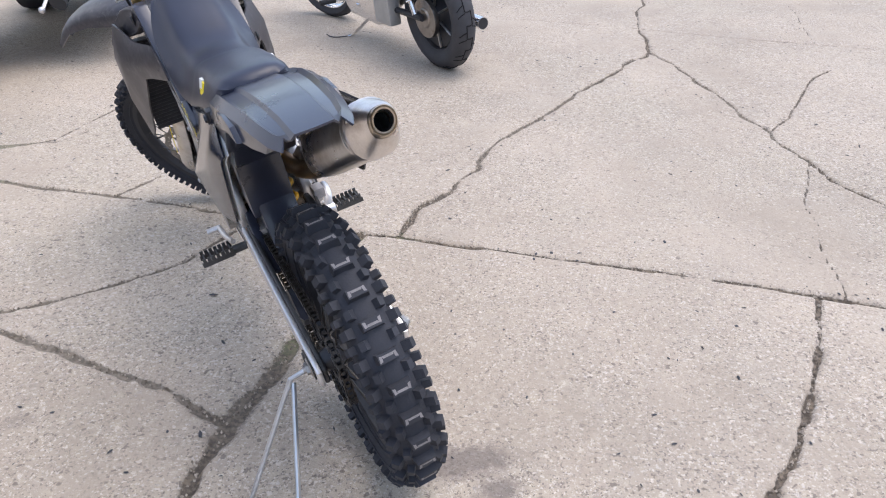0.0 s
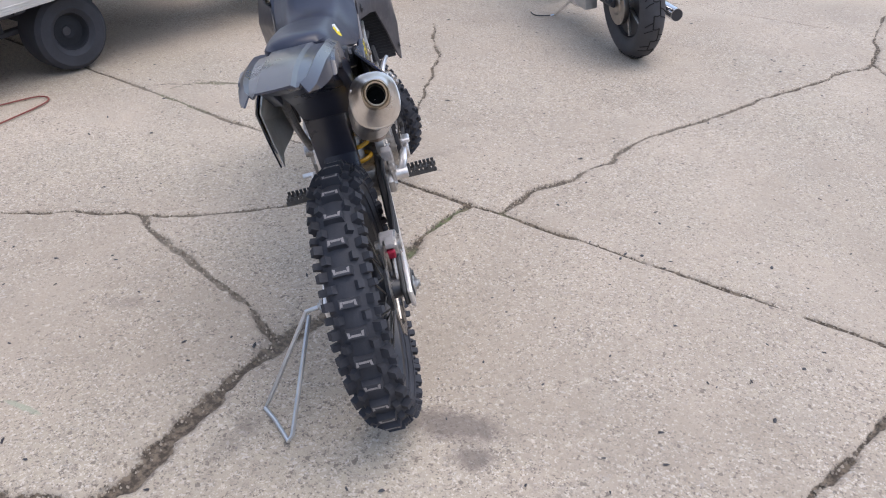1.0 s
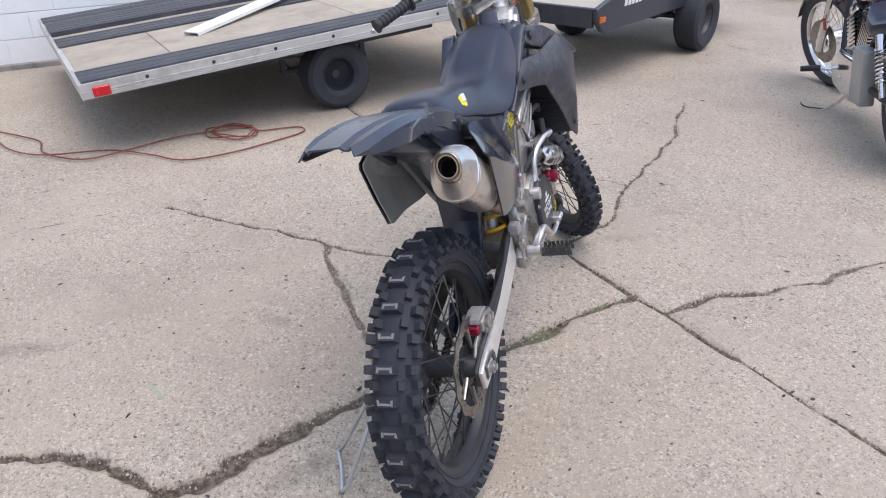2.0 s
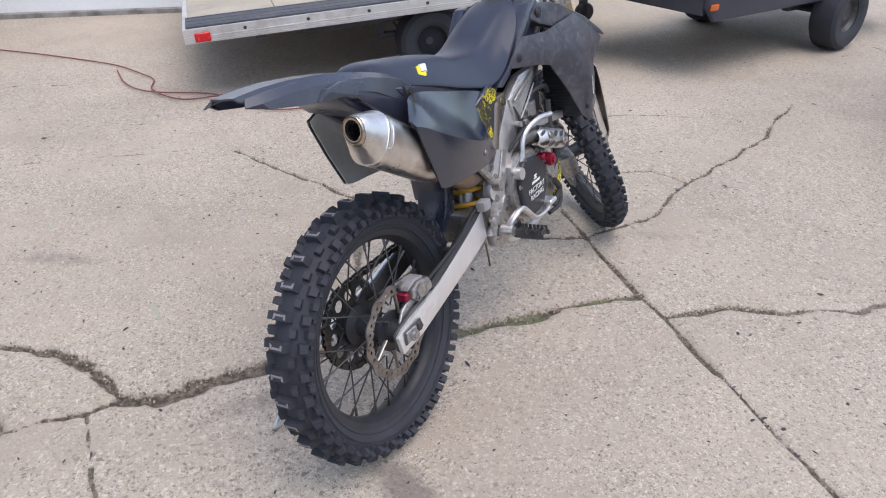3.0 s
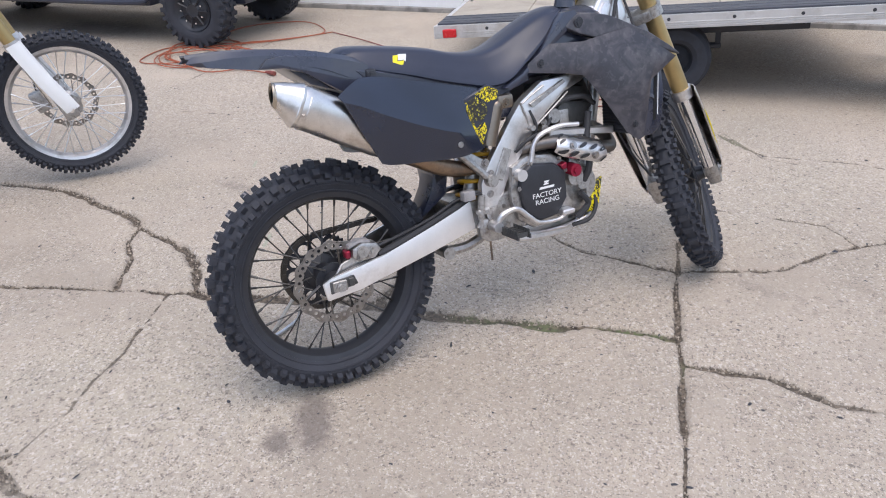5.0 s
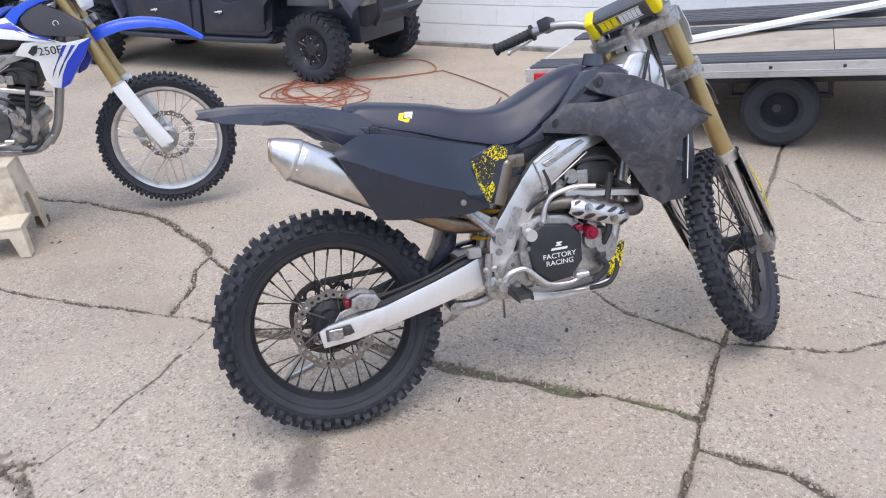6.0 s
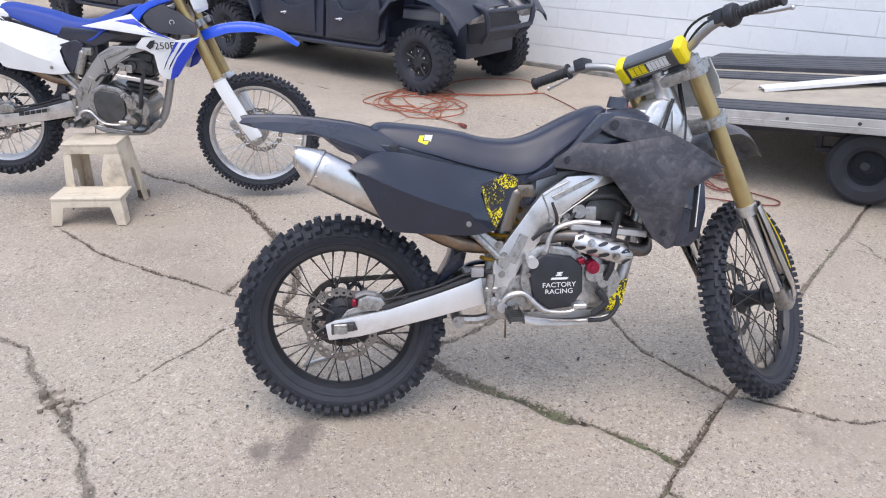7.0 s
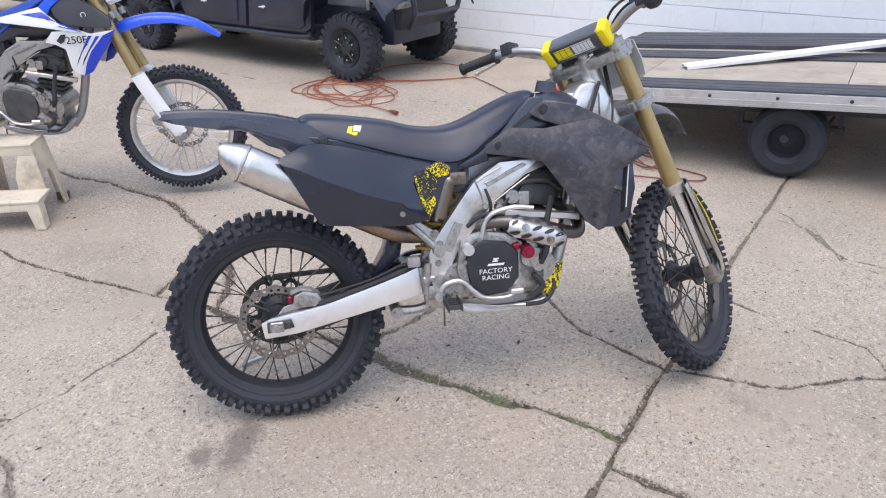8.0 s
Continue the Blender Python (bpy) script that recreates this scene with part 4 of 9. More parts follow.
def seat_mesh(line):
    """line: x, top z, bottom z, half width at the top and the bottom."""
    rings = []
    xs = [a[0] for a in line]
    span = xs[-1] - xs[0]
    for k in np.linspace(0, 1, 56):
        x = xs[0] + span * (k - 0.08 * math.sin(2 * math.pi * k))
        top, bot, wt, wb = (curve_at(x, xs, [a[i] for a in line]) for i in (1, 2, 3, 4))
        h = top - bot
        half = [(0, top + 0.005), (wt * 0.5, top + 0.003), (wt * 0.8, top - 0.002), (wt * 0.95, top - 0.009), (wt + 0.003, top - min(0.022, h * 0.28)), (wt + (wb - wt) * 0.45, bot + h * 0.5), (wb - 0.001, bot + 0.014), (wb, bot + 0.005), (wb - 0.006, bot), (wb - 0.02, bot)]
        rings.append([Vector((x, -y, z)) for y, z in half[::-1]] + [Vector((x, y, z)) for y, z in half[1:]])
    return loft(bmesh.new(), rings)


def strip_shell(rows, cols, thick, side=1):
    """A moulded sheet across smooth lines that run along it; each line has the same number of points (x, y, z)."""
    lines = []
    for r in rows:
        p = spline([Vector((x, side * y, z)) for x, y, z in r], cols)
        lines.append(p)
    m = len(lines[0])
    vs = [v for p in lines for v in p]
    fs = [(i * m + j, i * m + j + 1, (i + 1) * m + j + 1, (i + 1) * m + j) for i in range(len(lines) - 1) for j in range(m - 1)]
    return shell(bmesh.new(), vs, fs, thick)


RAKE = radians(25)
HEAD = Vector((1.02, 0, 1.09))
AX_UP = Vector((-math.sin(RAKE), 0, math.cos(RAKE)))
AX_FWD = Vector((math.cos(RAKE), 0, math.sin(RAKE)))


def fk(f, y, s):
    """A place on the steering: f ahead of the axis, y to the left, s down along it."""
    return HEAD - AX_UP * s + AX_FWD * f + Vector((0, y, 0))


def own_body(B, st, s):
    """The blue and white bike's shroud: a white blade with a blue fin, a dark tank cover and a blue shoulder."""
    def out(k):
        return lambda x, z: s * (k + float(np.interp(x, (0.45, 0.75, 0.95, 1.2), (0.105, 0.135, 0.178, 0.195))) - max(0, z - 0.88) * 0.3)
    bm = bmesh.new()
    prism(bm, [(0.842, 0.800), (0.884, 0.856), (0.96, 0.868), (1.075, 0.860), (1.185, 0.884), (1.12, 0.80), (1.075, 0.735), (1.022, 0.652), (0.985, 0.655), (0.962, 0.685), (0.945, 0.775), (0.90, 0.792)], out(-0.016), out(0.0), 0.005, 2)
    sh = part("radiator_shroud", bm, st["shroud"], B, st["shroud_label"])
    bm = bmesh.new()
    prism(bm, [(1.195, 0.888), (1.15, 0.80), (1.105, 0.735), (1.065, 0.672), (1.022, 0.648), (1.040, 0.715), (1.07, 0.775), (1.135, 0.856)], out(-0.02), out(0.0045), 0.003, 2)
    part("shroud_fin", bm, BLUE_FIN, sh, "deep blue fin on the shroud")
    for k in (0.0, 0.026):
        bm = bmesh.new()
        prism(bm, [(1.10 - k * 1.4, 0.850), (1.118 - k * 1.4, 0.852), (1.03 - k, 0.735), (1.018 - k, 0.70)], out(-0.002), out(0.0022))
        part("shroud_stripe", bm, BLUE_FIN, sh, "thin blue stripe")
    bm = bmesh.new()
    prism(bm, [(0.56, 0.884), (0.70, 0.925), (0.826, 0.966), (0.868, 0.932), (0.93, 0.895), (1.06, 0.862), (0.96, 0.866), (0.84, 0.872), (0.70, 0.878)], out(-0.014), out(0.006), 0.004, 2)
    mid = part("shoulder_strip", bm, st["shroud"], B, "white strip below the seat")
    bm = bmesh.new()
    prism(bm, [(0.73, 0.925), (0.845, 0.946), (0.90, 0.912), (1.04, 0.866), (0.93, 0.886), (0.86, 0.915)], out(0.002), out(0.0085), 0.001)
    part("shoulder_stripe", bm, BLUE_FIN, mid, "pointed blue stripe")
    bm = bmesh.new()
    prism(bm, [(0.886, 0.962), (0.93, 1.002), (0.985, 1.028), (1.08, 0.995), (1.165, 0.945), (1.178, 0.895), (1.08, 0.886), (0.95, 0.893), (0.905, 0.925)], out(-0.03), out(-0.004), 0.008, 2)
    tc_ = part("tank_cover", bm, DARK_COVER, B, "dark grey tank cover with a round mark")
    part("round_mark", BM(lambda b: lathe(b, [(0.010, 0.0), (0.0135, 0.0), (0.0135, 0.001), (0.010, 0.001)], 20, Matrix.Translation((1.045, out(-0.003)(1.045, 0.945) - (0.001 if s < 0 else 0.0), 0.945)), True)), WHITE_INK, tc_, "small round pale mark")
    bm = bmesh.new()
    prism(bm, [(0.822, 0.968), (0.862, 1.005), (0.925, 1.038), (1.035, 1.066), (1.05, 1.052), (0.985, 1.030), (0.925, 1.000), (0.886, 0.965), (0.872, 0.935), (0.85, 0.945)], out(-0.03), out(0.0), 0.006, 2)
    part("tank_shoulder", bm, st["wing"], B, "bright blue tank shoulder")
    me = text_mesh("250F", 0.036, BLACK_METAL, 0.0008, 1.05)
    part("shroud_number", me, BLACK_METAL, sh, "black printed 250F", Matrix.Translation((1.005, out(0.0035)(1.005, 0.825), 0.825)) @ Matrix.Rotation(radians(180 if s > 0 else 0), 4, "Z") @ Matrix.Rotation(radians(90), 4, "X") @ Matrix.Rotation(radians(6 if s < 0 else -6), 4, "Z"))
    bm = bmesh.new()
    prism(bm, [(0.905, 0.815), (0.93, 0.845), (0.955, 0.85), (0.945, 0.815), (0.925, 0.80)], out(0.0), out(0.0015))
    part("printed_badge", bm, BLACK_METAL, sh, "small dark printed badge")
    bm = bmesh.new()
    prism(bm, [(0.455, 0.872), (0.60, 0.866), (0.78, 0.855), (0.70, 0.822), (0.63, 0.790), (0.50, 0.795), (0.42, 0.815)], s * 0.085, s * 0.112, 0.006, 2)
    part("airbox_cover", bm, BLACK_PLASTIC, B, "black air box cover")


def dirt_bike(thing_ob, st, steer):
    B = thing_ob
    # the covers and pedals on the engine's right side sit close in
    IN = Matrix.Translation((0, 0.020, -0.006))
    ST = Matrix.Translation(HEAD) @ Matrix.Rotation(radians(steer), 4, AX_UP) @ Matrix.Translation(-HEAD)
    # wheels
    spoke_wheel(B, (0, 0, 0.335), 0.341, 0.061, 0.246, 0.029, st["rim"], st["spoke"], st["hub"], 32, 0.017, True, None, st["wheel_label"], 3)
    spoke_wheel(B, fk(0.065, 0, 0.857), 0.347, 0.046, 0.268, 0.021, st["rim"], st["spoke"], st["hub"], 42, 0.013, False, ST, st["wheel_label"], 5)
    # swingarm
    arm = [(-0.040, 0.298), (-0.048, 0.348), (-0.02, 0.360), (0.05, 0.372), (0.15, 0.388), (0.30, 0.432), (0.445, 0.478), (0.455, 0.389), (0.30, 0.354), (0.06, 0.306)]
    for s, lean_in in ((-1, 0.055), (1, 0.0)):
        bm = bmesh.new()
        prism(bm, arm, lambda x, z: s * (0.099 - lean_in * max(0.0, x)), lambda x, z: s * (0.112 - lean_in * max(0.0, x)), 0.005, 2)
        sw = part("swingarm_leg", bm, st["swing"], B, st["swing_label"])
        # inner layer of the leg, darker than its outer plate
        part("inner_web", BM(lambda b: prism(b, [(x * 0.985 + 0.004, z + (0.003 if i in (3, 4, 5, 6) and x > 0.04 else 0.0)) for i, (x, z) in enumerate(arm)], lambda x, z: s * (0.086 - lean_in * max(0.0, x)), lambda x, z: s * (0.0985 - lean_in * max(0.0, x)), 0.004)), DARK_CAST, sw, "dark inner side")
        bm = bmesh.new()
        prism(bm, [(-0.03, 0.317), (-0.03, 0.353), (0.042, 0.358), (0.052, 0.33)], s * 0.112, s * 0.116, 0.002)
        nut = BM(lambda b: cyl(b, (0, s * 0.112, 0.335), (0, s * 0.126, 0.335), 0.0155, 0.0155, 6), lambda b: cyl(b, (0, s * 0.125, 0.335), (0, s * 0.132, 0.335), 0.009, 0.009, 12))
        part("axle_nut", nut, CAST, sw)
        box(bm, 0.024, 0.04, min(s * 0.112, s * 0.12), max(s * 0.112, s * 0.12), 0.328, 0.352, None, 0.002)
        part("axle_block", bm, DARK_CAST, sw)
        bm = bmesh.new()
        box(bm, -0.022, 0.020, min(s * 0.113, s * 0.119), max(s * 0.113, s * 0.119), 0.320, 0.351, None, 0.003)
        part("adjuster_plate", bm, CAST, sw)
    bm = bmesh.new()
    box(bm, 0.40, 0.52, -0.082, 0.082, 0.385, 0.475, None, 0.012, 2)
    cyl(bm, (0.505, -0.112, 0.43), (0.505, 0.112, 0.43), 0.022, 0.022, 16)
    part("swingarm_yoke", bm, CAST, B)
    # chain on the left
    path = []
    big, small = Vector((0, 0.065, 0.335)), Vector((0.535, 0.065, 0.425))
    d = (small - big)
    base = math.atan2(d.z, d.x)
    for i in range(33):
        a = base + math.pi / 2 + math.pi * i / 32
        path.append(big + Vector((math.cos(a), 0, math.sin(a))) * 0.112)
    for i in range(13):
        a = base - math.pi / 2 + math.pi * i / 12
        path.append(small + Vector((math.cos(a), 0, math.sin(a))) * 0.034)
    part("chain", chain_run(bmesh.new(), path), CHAIN, B, "dark oily drive chain")
    bm = bmesh.new()
    tube(bm, [(0.30, 0.075, 0.405), (0.36, 0.08, 0.43), (0.43, 0.08, 0.48), (0.52, 0.07, 0.49)], 0.013, 8, 4, flat=0.6)
    tube(bm, [(0.17, 0.066, 0.345), (0.23, 0.066, 0.285), (0.29, 0.066, 0.345)], 0.016, 6, 4, flat=0.9)
    part("chain_guide", bm, BLACK_PLASTIC, B)
    # rear brake
    bm = bmesh.new()
    prism(bm, [(0.052, 0.400), (0.056, 0.424), (0.085, 0.436), (0.128, 0.428), (0.142, 0.405), (0.118, 0.384), (0.072, 0.384)], -0.098, -0.050, 0.007, 2)
    cyl(bm, (0.083, -0.106, 0.412), (0.083, -0.04, 0.412), 0.0165, 0.0165, 16)
    cyl(bm, (0.118, -0.104, 0.406), (0.118, -0.06, 0.406), 0.011, 0.011, 14)
    cal = part("brake_caliper", bm, CAST, B, "cast rear brake caliper")
    part("caliper_cover", BM(lambda b: prism(b, [(0.044, 0.424), (0.048, 0.435), (0.080, 0.444), (0.112, 0.438), (0.112, 0.430), (0.080, 0.436)], -0.092, -0.056, 0.003, 2)), PAD_GREY, cal, "dull grey moulded caliper cover")
    part("pad_spring", BM(lambda b: box(b, 0.036, 0.052, -0.090, -0.058, 0.396, 0.420, None, 0.004)), RED_ANOD, cal, "red end of the caliper")
    for q in (0.072, 0.1):
        part("caliper_bolt", bolt_at(bmesh.new(), (q, -0.1, 0.395), (0, -1, 0), 0.006, 0.006), BOLT, cal)
    part("caliper_bracket", BM(lambda b: prism(b, [(-0.01, 0.345), (0.02, 0.385), (0.06, 0.40), (0.15, 0.40), (0.175, 0.386), (0.12, 0.375), (0.05, 0.366), (0.03, 0.345)], -0.084, -0.076, 0.002)), CAST, cal)
    bm = bmesh.new()
    tube(bm, [(0.13, -0.094, 0.391), (0.20, -0.090, 0.408), (0.31, -0.084, 0.441), (0.40, -0.079, 0.469), (0.455, -0.076, 0.486)], [0.008, 0.012, 0.0135, 0.0135, 0.010], 8, 4)
    part("hose_guard", bm, BLACK_RUBBER, B, "black rubber guard along the top of the swingarm")
    bm = bmesh.new()
    tube(bm, [(0.13, -0.092, 0.415), (0.19, -0.094, 0.428), (0.30, -0.094, 0.455), (0.4, -0.09, 0.492), (0.47, -0.11, 0.5)], 0.0045, 6, 5)
    part("brake_hose", bm, BLACK_RUBBER, B)
    # frame
    spar = [(0.494, 0.56), (0.594, 0.70), (0.63, 0.745), (0.705, 0.795), (0.82, 0.80), (0.93, 0.90), (0.99, 0.985), (1.03, 0.93), (0.99, 0.86), (0.86, 0.775), (0.79, 0.752), (0.69, 0.68), (0.64, 0.615), (0.565, 0.515), (0.545, 0.47), (0.57, 0.44), (0.55, 0.40), (0.50, 0.395), (0.478, 0.44), (0.478, 0.52)]

    def spar_y(k):
        return lambda x, z: k * float(np.interp(x, (0.5, 0.72, 0.9, 1.03), (0.104, 0.120, 0.105, 0.045)))
    for s in (-1, 1):
        bm = bmesh.new()
        prism(bm, spar, spar_y(s * 0.74), spar_y(s * 1.0), 0.007, 2)
        fr = part("frame_spar", bm, st["frame"], B, st["frame_label"])
        bm = bmesh.new()
        prism(bm, [(0.52, 0.535), (0.548, 0.523), (0.588, 0.61), (0.562, 0.622)], s * 0.107, s * 0.1135, 0.002)
        part("spar_panel", bm, CAST, fr, "recessed dull panel")
        bm = bmesh.new()
        prism(bm, [(0.655, 0.735), (0.668, 0.722), (0.79, 0.782), (0.78, 0.79)], s * 0.115, s * 0.1222, 0.0015)
        part("spar_panel", bm, CAST, fr, "recessed dull panel")
        bm = bmesh.new()
        for q in ([(0.628, 0.742), (0.645, 0.70), (0.652, 0.672), (0.668, 0.656)], [(0.634, 0.738), (0.66, 0.755), (0.71, 0.782)], [(0.672, 0.664), (0.73, 0.705), (0.80, 0.75)]):
            tube(bm, [(x, spar_y(s * 1.0)(x, z) + s * 0.001, z) for x, z in q], 0.0028, 6, 3)
        part("weld_bead", bm, CAST, fr)
        bm = bmesh.new()
        for x, z, r in ((0.507, 0.425, 0.014), (0.545, 0.445, 0.008), (0.506, 0.49, 0.008), (0.704, 0.672, 0.008), (0.556, 0.47, 0.006)):
            bolt_at(bm, (x, spar_y(s * 1.0)(x, z), z), (0, s, 0), r, 0.007)
            part("frame_bolt", bm, BOLT, fr)
            bm = bmesh.new()
    bm = bmesh.new()
    cyl(bm, fk(0, 0, -0.0), fk(0, 0, 0.16), 0.032, 0.032, 20)
    box(bm, 0.94, 1.03, -0.045, 0.045, 0.9, 0.99, None, 0.012, 2)
    tube(bm, [(1.03, 0, 0.93), (0.985, 0, 0.72), (0.955, 0, 0.56), (0.92, 0, 0.42), (0.87, 0, 0.34)], 0.022, 12, 5)
    for s in (-1, 1):
        tube(bm, [(0.90, 0.02 * s, 0.38), (0.84, 0.07 * s, 0.325), (0.7, 0.085 * s, 0.315), (0.58, 0.09 * s, 0.335), (0.52, 0.09 * s, 0.40)], 0.015, 10, 5)
    part("frame_cradle", bm, st["frame"], B)
    bm = bmesh.new()
    prism(bm, [(0.93, 0.93), (0.985, 1.012), (1.02, 1.022), (1.066, 1.01), (1.128, 0.895), (1.10, 0.865), (1.03, 0.88), (0.98, 0.90)], -0.058, 0.058, 0.012, 3)
    head = part("steering_head", bm, st["frame"], B, "bright cast aluminium steering head")
    for s in (-1, 1):
        bm = bmesh.new()
        prism(bm, [(0.955, 0.935), (0.995, 0.995), (1.025, 0.985), (1.0, 0.915)], s * 0.057, s * 0.068, 0.006, 2)
        prism(bm, [(1.045, 0.985), (1.066, 0.975), (1.105, 0.895), (1.05, 0.90)], s * 0.057, s * 0.066, 0.006, 2)
        part("head_rib", bm, st["frame"], head)
        bm = bmesh.new()
        tube(bm, [(1.045, s * 0.065, 1.02), (1.02, s * 0.076, 0.95), (1.0, s * 0.08, 0.88), (0.99, s * 0.09, 0.80)], 0.006, 8, 4)
        part("wiring_hose", bm, BLACK_RUBBER, head)
    bm = bmesh.new()
    for s in (-1, 1):
        tube(bm, [(0.62, 0.075 * s, 0.80), (0.4, 0.08 * s, 0.835), (0.12, 0.07 * s, 0.885), (0.06, 0.06 * s, 0.89)], 0.011, 8, 4)
        tube(bm, [(0.505, 0.105 * s, 0.535), (0.40, 0.105 * s, 0.64), (0.22, 0.085 * s, 0.80), (0.13, 0.07 * s, 0.88)], 0.0115, 8, 4)
        cyl(bm, (0.507, 0.09 * s, 0.532), (0.507, 0.128 * s, 0.532), 0.02, 0.018, 14)
    part("subframe", bm, CAST, B, "silver rear subframe tubes")
    # engine
    bm = bmesh.new()
    box(bm, 0.56, 0.86, -0.10, 0.10, 0.355, 0.53, None, 0.03, 3)
    cyl(bm, (0.66, -0.13, 0.475), (0.66, 0.13, 0.475), 0.098, 0.098, 32)
    cyl(bm, (0.82, -0.13, 0.46), (0.82, 0.12, 0.46), 0.058, 0.058, 24)
    cyl(bm, (0.575, -0.11, 0.44), (0.575, 0.11, 0.44), 0.05, 0.05, 24)
    box(bm, 0.72, 0.86, -0.13, -0.09, 0.38, 0.52, None, 0.02, 2)
    part("engine_case", bm, CAST, B, "grimy cast engine case")
    bm = bmesh.new()
    up = Matrix.Translation((0.80, 0, 0.52)) @ Matrix.Rotation(radians(8), 4, "Y")
    finned(bm, up, 0.065, 0.07, 0.0, 5, 0.024, 0.012)
    part("cylinder", bm, DARK_CAST, B)
    bm = bmesh.new()
    box(bm, -0.08, 0.075, -0.085, 0.085, 0.13, 0.20, up, 0.014, 2)
    box(bm, -0.07, 0.065, -0.075, 0.075, 0.20, 0.245, up, 0.014, 2)
    cyl(bm, up @ V(-0.03, -0.1, 0.17), up @ V(-0.03, 0.1, 0.17), 0.024, 0.024, 16)
    part("cylinder_head", bm, DARK_CAST, B)
    cov = [(0.585, 0.50), (0.595, 0.545), (0.63, 0.568), (0.715, 0.556), (0.755, 0.525), (0.755, 0.44), (0.72, 0.392), (0.65, 0.385), (0.60, 0.42)]
    bm = bmesh.new()
    prism(bm, cov, -0.13, -0.166, 0.010, 3)
    cover = part("clutch_cover", bm, st["cover"], B, st["cover_label"], IN)
    bm = bmesh.new()
    for x, z in cov[::2]:
        k = V(0.672, -0.162, 0.478).lerp(V(x, -0.162, z), 1.0)
        bolt_at(bm, k, (0, -1, 0), 0.005, 0.006)
        part("cover_bolt", bm, BOLT, cover)
        bm = bmesh.new()
    if st.get("lettering"):
        for txt, z, hgt in (("FACTORY", 0.467, 0.0150), ("RACING", 0.446, 0.0150)):
            me = text_mesh(txt, hgt, WHITE_INK, 0.0005, 1.12)
            part("lettering", me, GREY_INK, cover, "worn white printed words", Matrix.Translation((0.679, -0.1672, z)) @ Matrix.Rotation(radians(90), 4, "X") @ Matrix.Rotation(radians(1), 4, "Z"))
        bm = bmesh.new()
        prism(bm, [(0.652, 0.484), (0.704, 0.484), (0.708, 0.491), (0.656, 0.491)], -0.1662, -0.1672)
        prism(bm, [(0.668, 0.496), (0.686, 0.496), (0.688, 0.4995), (0.681, 0.501), (0.689, 0.505), (0.69, 0.508), (0.672, 0.508), (0.671, 0.504), (0.678, 0.502), (0.669, 0.499)], -0.1662, -0.1672)
        part("maker_mark", bm, WHITE_INK, cover, "small white mark above the words")
    bm = bmesh.new()
    cyl(bm, (0.79, -0.13, 0.50), (0.79, -0.168, 0.50), 0.032, 0.028, 20)
    part("water_pump", bm, CAST, B, "", IN)
    bm = bmesh.new()
    cyl(bm, (0.782, -0.15, 0.522), (0.782, -0.182, 0.522), 0.022, 0.02, 18)
    cyl(bm, (0.782, -0.182, 0.522), (0.782, -0.188, 0.522), 0.011, 0.011, 6)
    prism(bm, [(0.735, 0.545), (0.758, 0.552), (0.758, 0.53), (0.74, 0.53)], -0.14, -0.17, 0.003)
    part("oil_cap", bm, st["accent"], B, "anodised oil filler cap", IN)
    bm = bmesh.new()
    tube(bm, [(0.83, -0.13, 0.47), (0.845, -0.145, 0.52), (0.85, -0.13, 0.60), (0.87, -0.12, 0.68)], 0.011, 8, 4)
    tube(bm, [(0.80, -0.15, 0.44), (0.83, -0.15, 0.40), (0.79, -0.14, 0.36)], 0.01, 8, 4)
    tube(bm, [(0.70, -0.1, 0.66), (0.76, -0.11, 0.72), (0.85, -0.12, 0.73), (0.9, -0.11, 0.70)], 0.008, 8, 4)
    part("coolant_hose", bm, BLACK_RUBBER, B)
    bm = bmesh.new()
    cyl(bm, (0.64, -0.04, 0.70), (0.73, -0.04, 0.685), 0.033, 0.03, 18)
    box(bm, 0.63, 0.70, -0.085, -0.02, 0.66, 0.73, None, 0.01, 2)
    cyl(bm, (0.66, -0.085, 0.70), (0.66, -0.10, 0.70), 0.018, 0.016, 12)
    cyl(bm, (0.70, -0.1, 0.655), (0.70, -0.13, 0.655), 0.012, 0.012, 10)
    cyl(bm, (0.655, -0.1, 0.665), (0.655, -0.135, 0.665), 0.009, 0.009, 8)
    part("throttle_body", bm, CAST, B)
    bm = bmesh.new()
    prism(bm, [(0.715, 0.628), (0.715, 0.648), (0.96, 0.622), (0.96, 0.598)], -0.105, -0.13, 0.003)
    part("engine_bracket", bm, ALU, B)
    # rear master cylinder, its reservoir and lines
    bm = bmesh.new()
    cyl(bm, (0.466, -0.128, 0.425), (0.472, -0.128, 0.500), 0.011, 0.012, 14)
    cyl(bm, (0.463, -0.128, 0.400), (0.466, -0.128, 0.427), 0.006, 0.006, 10)
    box(bm, 0.452, 0.494, -0.138, -0.118, 0.440, 0.458, None, 0.004)
    mc = part("master_cylinder", bm, CAST, B, "small cast brake master cylinder", IN)
    part("reservoir", BM(lambda b: box(b, 0.408, 0.448, -0.140, -0.110, 0.492, 0.522, None, 0.006, 2)), PAD_GREY, mc, "small grey brake fluid reservoir")
    part("fluid_hose", tube(bmesh.new(), [(0.448, -0.125, 0.508), (0.462, -0.128, 0.512), (0.472, -0.128, 0.500)], 0.005, 8, 4), BLACK_RUBBER, mc)
    bm = bmesh.new()
    prism(bm, [(0.395, 0.635), (0.425, 0.648), (0.520, 0.585), (0.530, 0.555), (0.505, 0.535), (0.488, 0.556)], -0.108, -0.124, 0.004, 2)
    br_ = part("subframe_bracket", bm, CAST, B, "bolted aluminium subframe bracket", IN)
